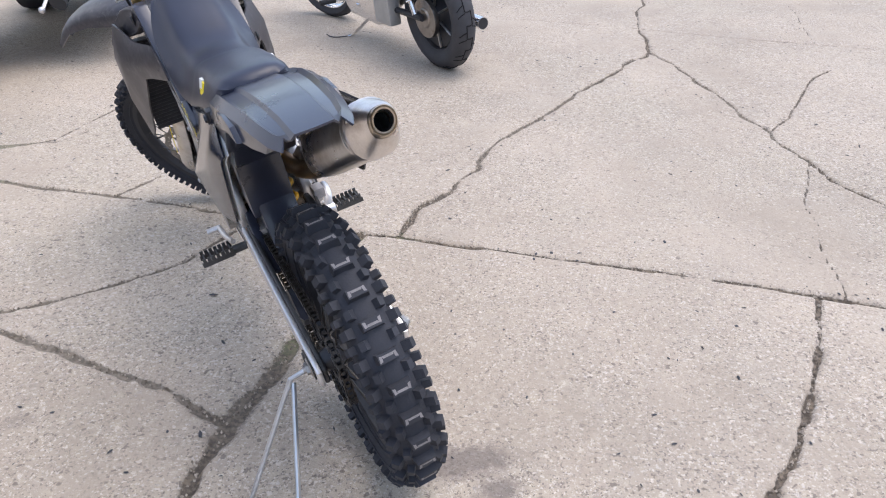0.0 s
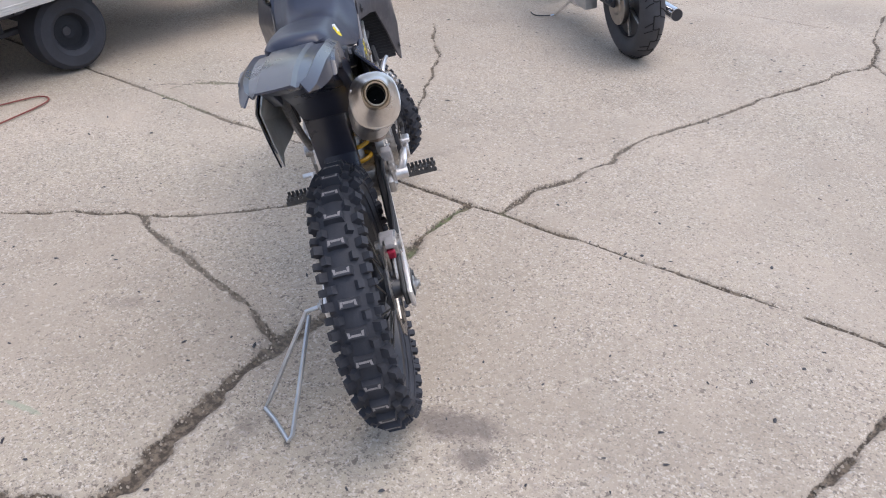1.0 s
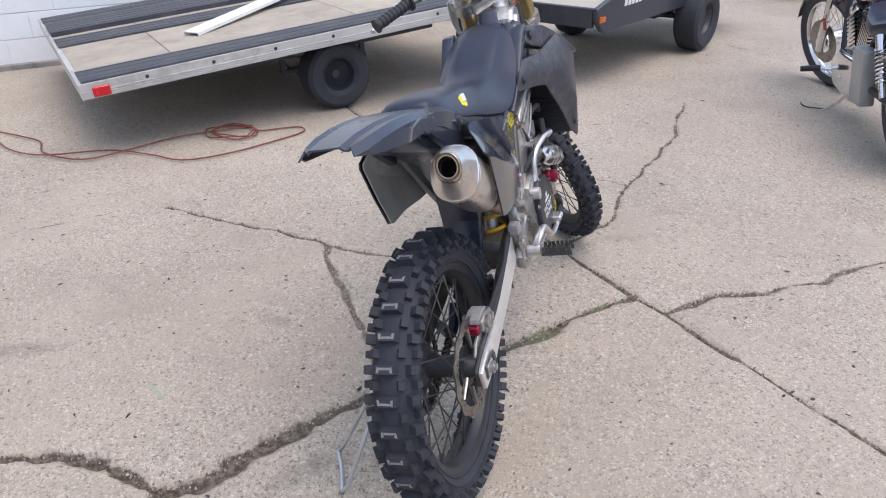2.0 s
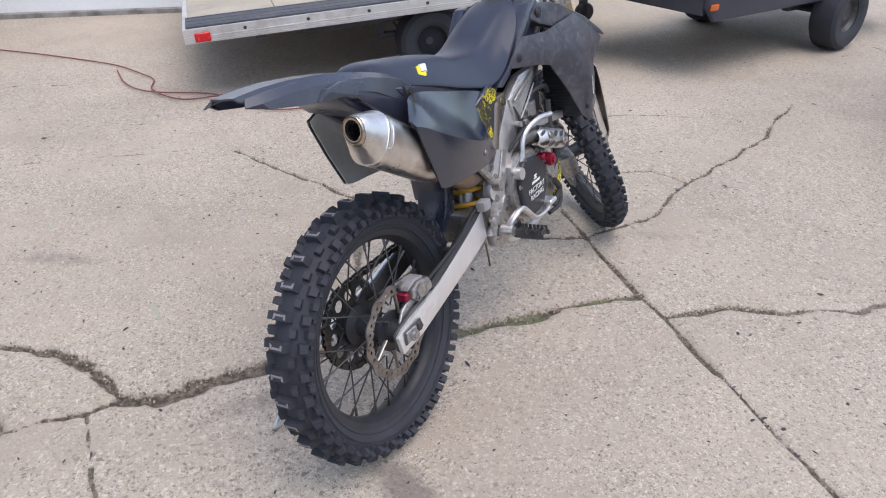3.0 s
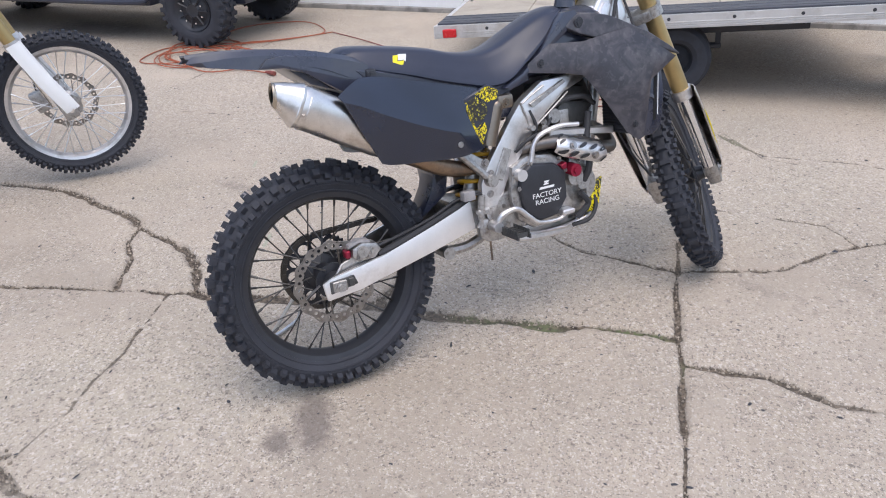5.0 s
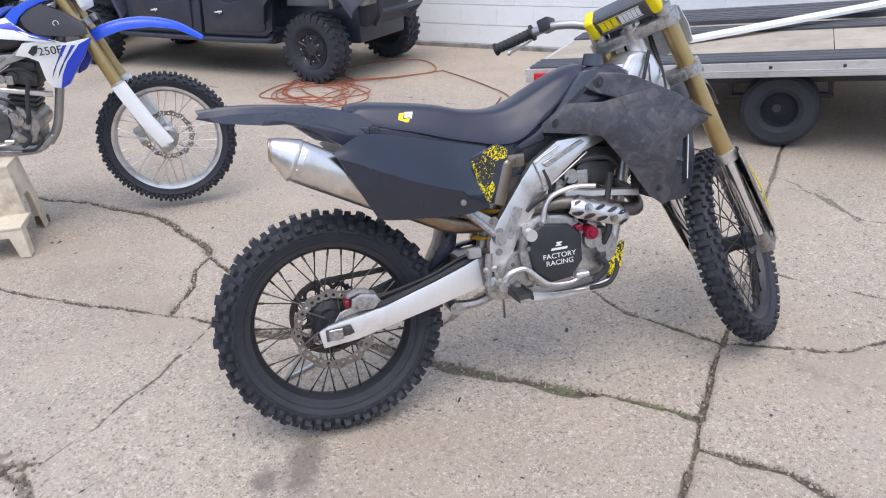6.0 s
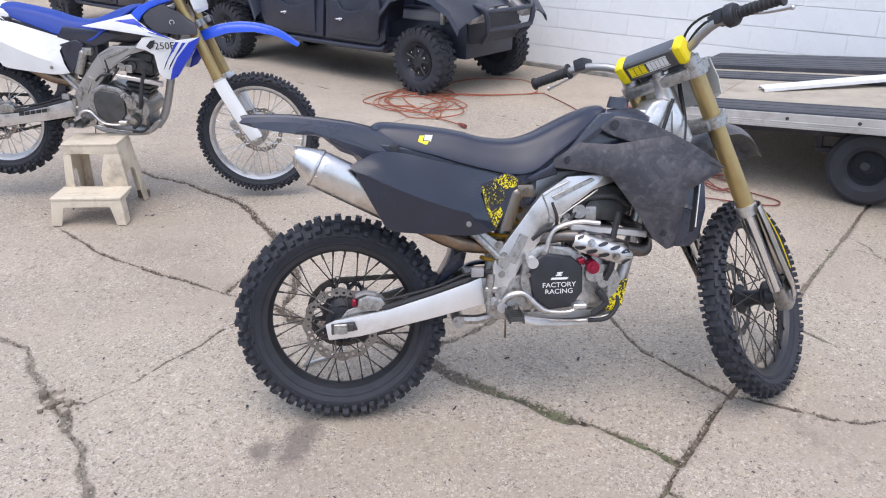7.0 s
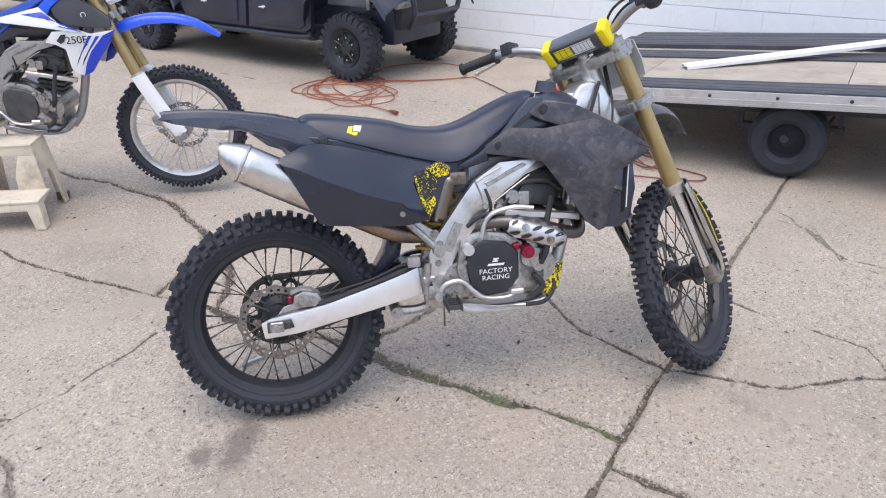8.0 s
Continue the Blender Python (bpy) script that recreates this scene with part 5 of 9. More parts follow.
    for x, z in ((0.512, 0.556), (0.498, 0.592)):
        part("bracket_bolt", bolt_at(bmesh.new(), (x, -0.124, z), (0, -1, 0), 0.009, 0.008), BOLT, br_)
    bm = bmesh.new()
    prism(bm, [(0.46, 0.365), (0.455, 0.40), (0.475, 0.425), (0.545, 0.43), (0.585, 0.40), (0.575, 0.362), (0.53, 0.345), (0.49, 0.348)], -0.10, -0.126, 0.008, 2)
    pv = part("pivot_plate", bm, CAST, B, "cast footpeg and pivot bracket", IN)
    for x, z in ((0.507, 0.405), (0.552, 0.388), (0.478, 0.385)):
        part("pivot_bolt", bolt_at(bmesh.new(), (x, -0.126, z), (0, -1, 0), 0.008, 0.007), BOLT, pv)
    # covers, plugs and lines on the engine's right side
    bm = bmesh.new()
    prism(bm, [(0.565, 0.50), (0.575, 0.565), (0.63, 0.592), (0.72, 0.582), (0.775, 0.545), (0.80, 0.47), (0.785, 0.40), (0.73, 0.368), (0.64, 0.362), (0.585, 0.40)], -0.118, -0.146, 0.010, 2)
    oc = part("crankcase_cover", bm, CAST, B, "grimy cast outer engine cover", IN)
    for x, z in ((0.578, 0.545), (0.655, 0.583), (0.745, 0.562), (0.79, 0.44), (0.76, 0.382), (0.60, 0.385), (0.572, 0.46)):
        part("cover_bolt", bolt_at(bmesh.new(), (x, -0.146, z), (0, -1, 0), 0.0055, 0.007), BOLT, oc)
    bm = bmesh.new()
    prism(bm, [(0.785, 0.565), (0.82, 0.545), (0.85, 0.47), (0.84, 0.41), (0.80, 0.40), (0.79, 0.45)], -0.11, -0.142, 0.010, 2)
    cyl(bm, (0.822, -0.142, 0.468), (0.822, -0.158, 0.468), 0.022, 0.018, 18)
    pc = part("pump_cover", bm, CAST, B, "cast water pump cover", IN)
    for x, z in ((0.80, 0.552), (0.838, 0.505), (0.825, 0.418)):
        part("cover_bolt", bolt_at(bmesh.new(), (x, -0.142, z), (0, -1, 0), 0.005, 0.006), BOLT, pc)
    for way, r in (([(0.60, -0.11, 0.60), (0.64, -0.13, 0.635), (0.70, -0.125, 0.65), (0.74, -0.11, 0.69)], 0.006), ([(0.66, -0.09, 0.60), (0.675, -0.12, 0.66), (0.66, -0.11, 0.715)], 0.005),
                   ([(0.86, -0.11, 0.44), (0.875, -0.13, 0.39), (0.84, -0.14, 0.345), (0.78, -0.13, 0.335)], 0.007), ([(0.69, -0.12, 0.605), (0.75, -0.128, 0.59), (0.79, -0.125, 0.565)], 0.007)):
        part("engine_hose", tube(bmesh.new(), way, r, 8, 5), BLACK_RUBBER, B)
    part("water_union", cyl(bmesh.new(), (0.745, -0.09, 0.685), (0.745, -0.118, 0.685), 0.026, 0.022, 16), CAST, B, "cast water union on the cylinder head")
    part("head_plug", cyl(bmesh.new(), (0.70, -0.09, 0.70), (0.70, -0.115, 0.70), 0.016, 0.016, 12), CAST, B)
    part("sensor_block", BM(lambda b: box(b, 0.765, 0.80, -0.115, -0.085, 0.655, 0.70, None, 0.005, 2)), CAST, B)
    bm = bmesh.new()
    prism(bm, [(0.70, 0.70), (0.78, 0.775), (0.90, 0.79), (0.95, 0.70), (0.90, 0.64), (0.76, 0.645)], -0.06, 0.06, 0.02, 2)
    part("ignition_block", bm, DARK_CAST, B)
    # pedals and pegs
    bm = bmesh.new()
    tube(bm, [(0.597, -0.14, 0.534), (0.614, -0.148, 0.535), (0.638, -0.151, 0.568), (0.651, -0.153, 0.619), (0.677, -0.16, 0.649), (0.737, -0.172, 0.666), (0.798, -0.182, 0.662)], [0.011, 0.0095, 0.0085, 0.0075, 0.0075, 0.0075, 0.007], 10, 6)
    cyl(bm, (0.595, -0.12, 0.54), (0.595, -0.17, 0.54), 0.02, 0.018, 14)
    if not st.get("own_body"):
        part("kick_starter", bm, ALU, B, "folded aluminium kick starter", IN)
    bm = bmesh.new()
    tube(bm, [(0.50, -0.15, 0.40), (0.52, -0.165, 0.435), (0.565, -0.17, 0.444), (0.605, -0.175, 0.41), (0.64, -0.175, 0.386), (0.71, -0.175, 0.382), (0.745, -0.175, 0.40)], [0.013, 0.012, 0.011, 0.010, 0.009, 0.008, 0.008], 10, 6, flat=0.8)
    cyl(bm, (0.50, -0.13, 0.40), (0.50, -0.17, 0.40), 0.018, 0.016, 14)
    box(bm, 0.72, 0.765, -0.19, -0.15, 0.392, 0.408, None, 0.004)
    part("brake_pedal", bm, ALU, B, "aluminium rear brake pedal", IN)
    bm = bmesh.new()
    tube(bm, [(0.53, 0.14, 0.40), (0.6, 0.15, 0.385), (0.66, 0.155, 0.385)], 0.008, 8, 4)
    cyl(bm, (0.66, 0.15, 0.385), (0.66, 0.19, 0.385), 0.008, 0.008, 8)
    part("gear_lever", bm, ALU, B)
    for s in (-1, 1):
        bm = bmesh.new()
        for i in range(5):
            y0 = 0.152 + i * 0.018
            box(bm, 0.512, 0.55, min(s * y0, s * (y0 + 0.004)), max(s * y0, s * (y0 + 0.004)), 0.374, 0.388)
        for x in (0.508, 0.549):
            for i in range(7):
                y0 = 0.148 + i * 0.0125
                prism(bm, [(x, 0.370), (x + 0.005, 0.370), (x + 0.004, 0.396), (x + 0.001, 0.396)], s * y0, s * (y0 + 0.009))
            box(bm, x, x + 0.005, min(s * 0.146, s * 0.236), max(s * 0.146, s * 0.236), 0.370, 0.383)
        cyl(bm, (0.53, s * 0.11, 0.375), (0.53, s * 0.15, 0.375), 0.012, 0.012, 10)
        part("footpeg", bm, DARK_CAST, B, "toothed steel footpeg")
    # exhaust
    bm = bmesh.new()
    tube(bm, [(0.87, 0.02, 0.65), (0.93, 0.0, 0.635), (0.975, -0.06, 0.60), (0.965, -0.12, 0.562), (0.90, -0.145, 0.573), (0.80, -0.15, 0.605), (0.70, -0.14, 0.618), (0.60, -0.100, 0.60)], 0.021, 14, 6)
    if not st.get("own_body"):
        part("exhaust_header", bm, DARK_PIPE if st.get("heat") else DARK_CAST, B, "dark heat-stained exhaust pipe", IN)
    bm = bmesh.new()
    tube(bm, [(0.60, -0.080, 0.594), (0.52, -0.068, 0.575), (0.44, -0.078, 0.577), (0.36, -0.10, 0.60), (0.27, -0.11, 0.65), (0.2, -0.12, 0.69)], [0.02, 0.021, 0.023, 0.026, 0.03, 0.035], 14, 6)
    part("mid_pipe", bm, HEAT_STEEL, B, "copper-tinted exhaust mid pipe")
    if st.get("heat"):
        a0, a1 = V(0.722, -0.150, 0.607), V(0.903, -0.158, 0.549)
        along = (a1 - a0).normalized()
        over = Vector((0, -1, 0)).cross(along).normalized()

        def on_shield(k, q, lift=0.0):
            """k along the shield, q degrees round it from facing outward."""
            r = 0.036 * (1 - 0.35 * max(0.0, abs(k - 0.5) * 2 - 0.75) / 0.25) + lift
            return a0.lerp(a1, k) + (Vector((0, -1, 0)) * math.cos(radians(q)) + over * math.sin(radians(q)) * (1 if k < 0.9 else 0.8)) * r
        ks, qs = np.linspace(0, 1, 15), np.linspace(-52, 120, 11)
        vs = [on_shield(k, q) for k in ks for q in qs]
        fs = [(i * 11 + j, i * 11 + j + 1, (i + 1) * 11 + j + 1, (i + 1) * 11 + j) for i in range(14) for j in range(10)]
        hshield = part("heat_shield", shell(bmesh.new(), vs, fs, 0.003), ALU, B, "drilled silver heat shield", IN, 50)
        bm = bmesh.new()
        for i, k in enumerate((0.05, 0.25, 0.46, 0.67, 0.86)):
            for q, lean in ((-24, 0.06), (26, -0.01), (76, 0.03)):
                if (i, q) in ((1, 26), (3, -24)):
                    continue
                ring = [on_shield(max(0.03, min(0.975, k + lean + 0.082 * math.cos(t))), q + 17 * math.sin(t + 0.9), 0.0036) for t in np.linspace(0, 2 * math.pi, 10, endpoint=False)]
                bm = bmesh.new()
                bm.faces.new([bm.verts.new(c) for c in ring])
                part("shield_slot", bm, BLACK_METAL, hshield)
        for k, q in ((0.26, 16), (0.72, -12)):
            part("shield_bolt", bolt_at(bmesh.new(), on_shield(k, q, 0.002), on_shield(k, q) - a0.lerp(a1, k), 0.0085, 0.006), BOLT, hshield)
    # muffler along a rising line
    e0, e1 = V(-0.048, -0.148, 0.842), V(0.235, -0.100, 0.690)
    dv = (e1 - e0).normalized()
    tilt = math.atan2(-dv.z, dv.x)
    bm = bmesh.new()
    rings = []
    for k, rr_ in ((0, 0.049), (0.02, 0.052), (0.1, 0.053), (0.75, 0.054), (0.9, 0.051), (1.0, 0.036)):
        c = e0.lerp(e1, k)
        rings.append([c + Vector(((q.z) * math.sin(tilt), q.y, q.z * math.cos(tilt))) for q in oval((0, 0, 0), rr_ * 0.93, rr_ * 1.06, 24, 2.5)])
    loft(bm, rings)
    muf = part("muffler", bm, st["muffler"], B, "brushed steel oval muffler")
    def cap_ring(dist, r, lift, turn, n=24, power=2.3):
        c = e0 + dv * dist + Vector((0, 0, lift))
        ang = tilt * (1 - turn)
        return [c + Vector((q.z * math.sin(ang), q.y, q.z * math.cos(ang))) for q in oval((0, 0, 0), r * 0.95, r * 1.05, n, power)]
    bm = bmesh.new()
    loft(bm, [cap_ring(*q) for q in ((0.004, 0.0535, 0, 0, 24, 2.4), (0.002, 0.0555, 0, 0, 24, 2.4), (-0.004, 0.0555, 0, 0, 24, 2.4), (-0.006, 0.0532, 0, 0.02, 24, 2.5), (-0.040, 0.0400, 0.001, 0.5, 24, 2.7), (-0.058, 0.0322, 0.002, 0.75, 24, 2.6), (-0.062, 0.0300, 0.002, 0.75, 24, 2.4))], cap=False)
    part("end_cap", bm, STEEL, muf, "bare steel tapered end cap", angle=22)
    bm = bmesh.new()
    loft(bm, [cap_ring(*q) for q in ((-0.060, 0.0300, 0.002, 0.75, 24, 2.3), (-0.066, 0.0292, 0.0025, 0.8, 24, 2.2), (-0.069, 0.0268, 0.003, 0.8, 24, 2.1), (-0.066, 0.0252, 0.003, 0.8, 24, 2.0), (-0.070, 0.0236, 0.003, 0.8, 24, 2.0), (-0.0695, 0.0205, 0.003, 0.8, 24, 2.0), (-0.05, 0.019, 0.001, 0.7, 24, 2.0))], cap=False)
    part("outlet_ring", bm, TAN_STEEL, muf, "straw-tinted ring round the outlet", angle=22)
    bm = bmesh.new()
    loft(bm, [cap_ring(*q) for q in ((-0.066, 0.0206, 0.003, 0.8, 24, 2.0), (-0.062, 0.0195, 0.0025, 0.8, 24, 2.0), (-0.012, 0.0185, 0.0, 0.3, 24, 2.0), (-0.011, 0.001, 0.0, 0.3, 24, 2.0))], cap=False)
    part("outlet", bm, SOOT_AND_SHADE, muf, "sooty dark outlet")
    for k in (0.6, 2.2, 3.6, 5.2):
        q = e0 + Vector((0, math.cos(k) * 0.050, math.sin(k) * 0.054))
        part("cap_rivet", bolt_at(bmesh.new(), q, (0, math.cos(k), math.sin(k)), 0.004, 0.003), STEEL, muf)
    bm = bmesh.new()
    tube(bm, [e0 + dv * 0.02 + Vector((math.sin(a) * 0.0575 * math.sin(tilt), math.cos(a) * 0.0505, math.sin(a) * 0.0575 * math.cos(tilt))) for a in np.linspace(0, 2 * math.pi, 24, endpoint=False)], 0.0016, 6, 1, smooth=False, closed=True)
    part("cap_seam", bm, STEEL, muf)
    # shock absorber
    bm = bmesh.new()
    s0, s1 = V(0.455, -0.018, 0.385), V(0.575, -0.018, 0.80)
    coil = []
    u, w = frame_of(s1 - s0)
    for i in range(7 * 16 + 1):
        a = 2 * math.pi * i / 16
        coil.append(s0.lerp(s1, 0.10 + 0.66 * i / (7 * 16)) + (u * math.cos(a) + w * math.sin(a)) * 0.04)
    tube(bm, coil, 0.0065, 8, 1, smooth=False)
    part("shock_spring", bm, SPRING if st.get("heat") else ALU, B, "coil spring of the shock absorber")
    part("shock_body", BM(lambda b: cyl(b, s0, s1, 0.022, 0.026, 16)), CAST, B)
    bm = bmesh.new()
    cyl(bm, (0.512, -0.105, 0.635), (0.548, -0.105, 0.745), 0.023, 0.023, 18)
    bmesh.ops.create_uvsphere(bm, u_segments=16, v_segments=8, radius=0.023, matrix=Matrix.Translation((0.548, -0.105, 0.745)))
    box(bm, 0.548, 0.60, -0.125, -0.075, 0.735, 0.775, None, 0.008, 2)
    bolt_at(bm, (0.575, -0.125, 0.752), (0, -1, 0), 0.009, 0.008)
    part("shock_reservoir", bm, st["reservoir"], B, "worn metal shock reservoir")
    # mudguard in front of the rear wheel
    bm = bmesh.new()
    prism(bm, [(0.30, 0.44), (0.395, 0.50), (0.42, 0.62), (0.40, 0.78), (0.36, 0.78), (0.375, 0.63), (0.345, 0.52)], -0.034, 0.06, 0.008, 2)
    part("mud_flap", bm, BLACK_PLASTIC, B)
    bm = bmesh.new()
    prism(bm, [(-0.06, 0.945), (0.12, 0.925), (0.30, 0.865), (0.42, 0.80), (0.415, 0.68), (0.345, 0.68), (0.27, 0.755), (0.14, 0.835), (0.02, 0.88)], -0.076, 0.076, 0.008, 2)
    prism(bm, [(0.345, 0.69), (0.415, 0.69), (0.425, 0.56), (0.36, 0.53)], -0.034, 0.076, 0.006, 2)
    part("inner_fender", bm, BLACK_PLASTIC, B, "black inner mudguard over the wheel")
    bm = bmesh.new()
    box(bm, 0.40, 0.62, -0.085, 0.075, 0.70, 0.84, None, 0.02, 2)
    part("airbox", bm, BLACK_PLASTIC, B)
    # rear fender
    rows = []
    for x, z, hw, drop, cut in ((-0.274, 0.984, 0.058, 0.010, 0.0), (-0.252, 0.985, 0.07, 0.030, 0.012), (-0.20, 0.986, 0.08, 0.042, 0.02), (-0.13, 0.983, 0.086, 0.05, 0.02), (-0.05, 0.974, 0.094, 0.036, 0.02), (0.03, 0.962, 0.098, 0.05, 0.02), (0.10, 0.944, 0.096, 0.065, 0.02), (0.18, 0.918, 0.088, 0.07, 0.02), (0.30, 0.885, 0.08, 0.075, 0.02)):
        c = 0.030 + 0.10 * max(0.0, x + 0.2) * 0.3
        half = [(0.0, 0.0, 0.0), (c, 0.001, 0.0), (c + 0.006, -0.006, 0.004), (hw * 0.72, -0.010, 0.014), (hw * 0.80, -0.004, 0.014), (hw * 0.95, -0.016, cut), (hw, -drop, cut + 0.012)]
        rows.append([Vector((x + dx, -y, z + dz)) for y, dz, dx in half[::-1]] + [Vector((x + dx, y, z + dz)) for y, dz, dx in half[1:]])
    m_ = len(rows[0])
    vs = [v for r in rows for v in r]
    fs = [(i * m_ + j, i * m_ + j + 1, (i + 1) * m_ + j + 1, (i + 1) * m_ + j) for i in range(len(rows) - 1) for j in range(m_ - 1)]
    part("rear_fender", shell(bmesh.new(), vs, fs, -0.004), st["fender"], B, st["fender_label"], angle=11)
    bm = bmesh.new()
    for s in (-1, 1):
        prism(bm, [(-0.115, 0.935), (-0.09, 0.958), (-0.04, 0.962), (0.02, 0.95), (0.10, 0.91), (0.20, 0.86), (0.17, 0.80), (0.075, 0.865), (0.0, 0.914), (-0.05, 0.93)], s * 0.076, s * 0.099, 0.006, 2)
    part("fender_stay", bm, BLACK_PLASTIC, B)
    # side number panels
    top_l = [(0.050, 0.184, 0.850), (0.09, 0.158, 0.868), (0.134, 0.132, 0.882), (0.20, 0.118, 0.877), (0.31, 0.112, 0.850), (0.417, 0.110, 0.824), (0.494, 0.110, 0.803)]
    dip_l = [(0.054, 0.187, 0.846), (0.094, 0.172, 0.855), (0.136, 0.152, 0.864), (0.20, 0.136, 0.852), (0.30, 0.126, 0.815), (0.395, 0.120, 0.785), (0.455, 0.117, 0.786)]
    mid_l = [(0.058, 0.190, 0.840), (0.10, 0.182, 0.838), (0.145, 0.176, 0.826), (0.21, 0.166, 0.800), (0.30, 0.154, 0.765), (0.375, 0.144, 0.738), (0.436, 0.130, 0.750)]
    low_l = [(0.062, 0.192, 0.834), (0.105, 0.190, 0.818), (0.155, 0.187, 0.793), (0.22, 0.182, 0.763), (0.30, 0.174, 0.730), (0.388, 0.160, 0.700), (0.456, 0.140, 0.688)]
    face_l = [(0.104, 0.182, 0.746), (0.145, 0.181, 0.738), (0.19, 0.180, 0.722), (0.25, 0.176, 0.702), (0.32, 0.168, 0.684), (0.40, 0.156, 0.668), (0.468, 0.140, 0.660)]
    foot_l = [(0.150, 0.170, 0.658), (0.175, 0.170, 0.650), (0.22, 0.168, 0.644), (0.28, 0.164, 0.638), (0.34, 0.158, 0.632), (0.41, 0.150, 0.628), (0.480, 0.138, 0.637)]
    for s in (-1, 1):
        def narrow(line, s=s):
            return line if s < 0 else [(x, y * float(np.interp(x, (0.05, 0.14, 0.3), (0.6, 0.74, 0.92))), z) for x, y, z in line]
        sheet = [narrow(q) for q in (top_l, dip_l, mid_l, low_l, face_l, foot_l)]
        pn = part("side_panel", strip_shell(sheet, 4, 0.004 if s < 0 else -0.004, s), st["panel"], B, st["panel_label"], angle=24)
        # a sheet just inside the left panel, much paler than its outer face
        if s > 0 and st.get("logo"):
            back = [[(x, y - 0.008, z) for x, y, z in q] for q in sheet]
            part("panel_lining", strip_shell(back, 4, -0.002, s), LINING, pn, "pale grey inner face", angle=24)
        bm = bmesh.new()
        bolt_at(bm, (0.396, s * 0.158, 0.664), (0, s, 0), 0.006, 0.004)
        part("panel_bolt", bm, BOLT, pn)
        bm = bmesh.new()
        box(bm, 0.165, 0.195, min(s * 0.07, s * 0.105), max(s * 0.07, s * 0.105), 0.865, 0.90, None, 0.008, 2)
        bolt_at(bm, (0.18, s * 0.105, 0.882), (0, s, 0), 0.009, 0.006)
        part("seat_bolt", bm, BLACK_METAL, pn)
        bm = bmesh.new()
        prism(bm, [(0.434, 0.78), (0.52, 0.812), (0.56, 0.79), (0.535, 0.72), (0.49, 0.645), (0.476, 0.632), (0.455, 0.69)], s * 0.105, s * 0.122, 0.003)
        cover_ob = part("airbox_cover", bm, BLACK_PLASTIC, B)
        if st.get("print"):
            bm = bmesh.new()
            prism(bm, [(0.476, 0.79), (0.515, 0.81), (0.55, 0.792), (0.545, 0.768), (0.51, 0.762)], s * 0.121, s * 0.1228)
            part("torn_print", bm, YELLOW_PRINT_DENSE, cover_ob, "torn yellow print")
            bm = bmesh.new()
            prism(bm, [(0.472, 0.695), (0.496, 0.71), (0.506, 0.69), (0.488, 0.655)], s * 0.121, s * 0.1228)
            part("torn_print", bm, YELLOW_PRINT_DENSE, cover_ob, "torn yellow print")
            bm = bmesh.new()
            prism(bm, [(0.445, 0.772), (0.476, 0.785), (0.506, 0.76), (0.512, 0.735), (0.49, 0.71), (0.462, 0.72)], s * 0.121, s * 0.1226)
            part("splatter_print", bm, st["print"], cover_ob, "thin yellow splatter print")
            bm = bmesh.new()
            prism(bm, [(0.438, 0.775), (0.446, 0.772), (0.462, 0.715), (0.488, 0.645), (0.480, 0.637), (0.454, 0.705)], s * 0.121, s * 0.1235)
            part("yellow_stripe", bm, YELLOW_PRINT_DENSE, cover_ob)
    # plastic base under the seat
    for s in (-1, 1):
        bm = bmesh.new()
        prism(bm, [(0.13, 0.905), (0.22, 0.888), (0.30, 0.868), (0.40, 0.843), (0.56, 0.815), (0.66, 0.87), (0.68, 0.80), (0.56, 0.765), (0.42, 0.77), (0.2, 0.84)], s * 0.075, s * 0.098, 0.004)
        part("seat_base", bm, BLACK_PLASTIC, B)
    # seat
    seat = [(0.112, 0.944, 0.932, 0.03, 0.04), (0.122, 0.952, 0.924, 0.055, 0.066), (0.145, 0.957, 0.909, 0.068, 0.082), (0.20, 0.953, 0.889, 0.073, 0.094), (0.30, 0.940, 0.862, 0.074, 0.103), (0.385, 0.925, 0.836, 0.074, 0.106), (0.454, 0.906, 0.818, 0.073, 0.108),
            (0.54, 0.898, 0.800, 0.072, 0.110), (0.60, 0.910, 0.808, 0.072, 0.114), (0.66, 0.937, 0.852, 0.072, 0.118), (0.73, 0.970, 0.905, 0.07, 0.112), (0.79, 0.992, 0.955, 0.066, 0.09), (0.826, 0.998, 0.978, 0.058, 0.07), (0.836, 0.994, 0.982, 0.05, 0.056)]
    sm = seat_mesh(seat)
    seat_ob = part("seat", sm, st["seat"], B, st["seat_label"])
    if st.get("logo"):
        for s in (-1, 1):
            bm = bmesh.new()
            prism(bm, [(0.248, 0.898), (0.258, 0.924), (0.272, 0.924), (0.266, 0.908), (0.286, 0.908), (0.28, 0.898)], lambda x, z: s * 0.07, lambda x, z: s * (0.0805 + (0.924 - z) * 0.42), 0.0)
            lg = part("badge", bm, YELLOW, seat_ob, "small yellow and white badge")
            bm = bmesh.new()
            prism(bm, [(0.274, 0.926), (0.297, 0.924), (0.29, 0.905), (0.286, 0.910), (0.270, 0.910)], lambda x, z: s * 0.07, lambda x, z: s * (0.0805 + (0.924 - z) * 0.42), 0.0)
            part("badge_corner", bm, WHITE_INK, lg)
    # tank and shrouds
    bm = bmesh.new()
    rings = []
    for x, zt, zb, w in ((0.60, 0.85, 0.80, 0.085), (0.70, 0.915, 0.80, 0.105), (0.79, 0.965, 0.80, 0.11), (0.86, 0.99, 0.81, 0.11), (0.93, 0.995, 0.86, 0.10), (0.985, 0.975, 0.90, 0.06)):
        rings.append([Vector((x, q.y, q.z)) for q in oval((x, 0, (zt + zb) / 2), w, (zt - zb) / 2, 20, 3.2)])
    loft(bm, rings)
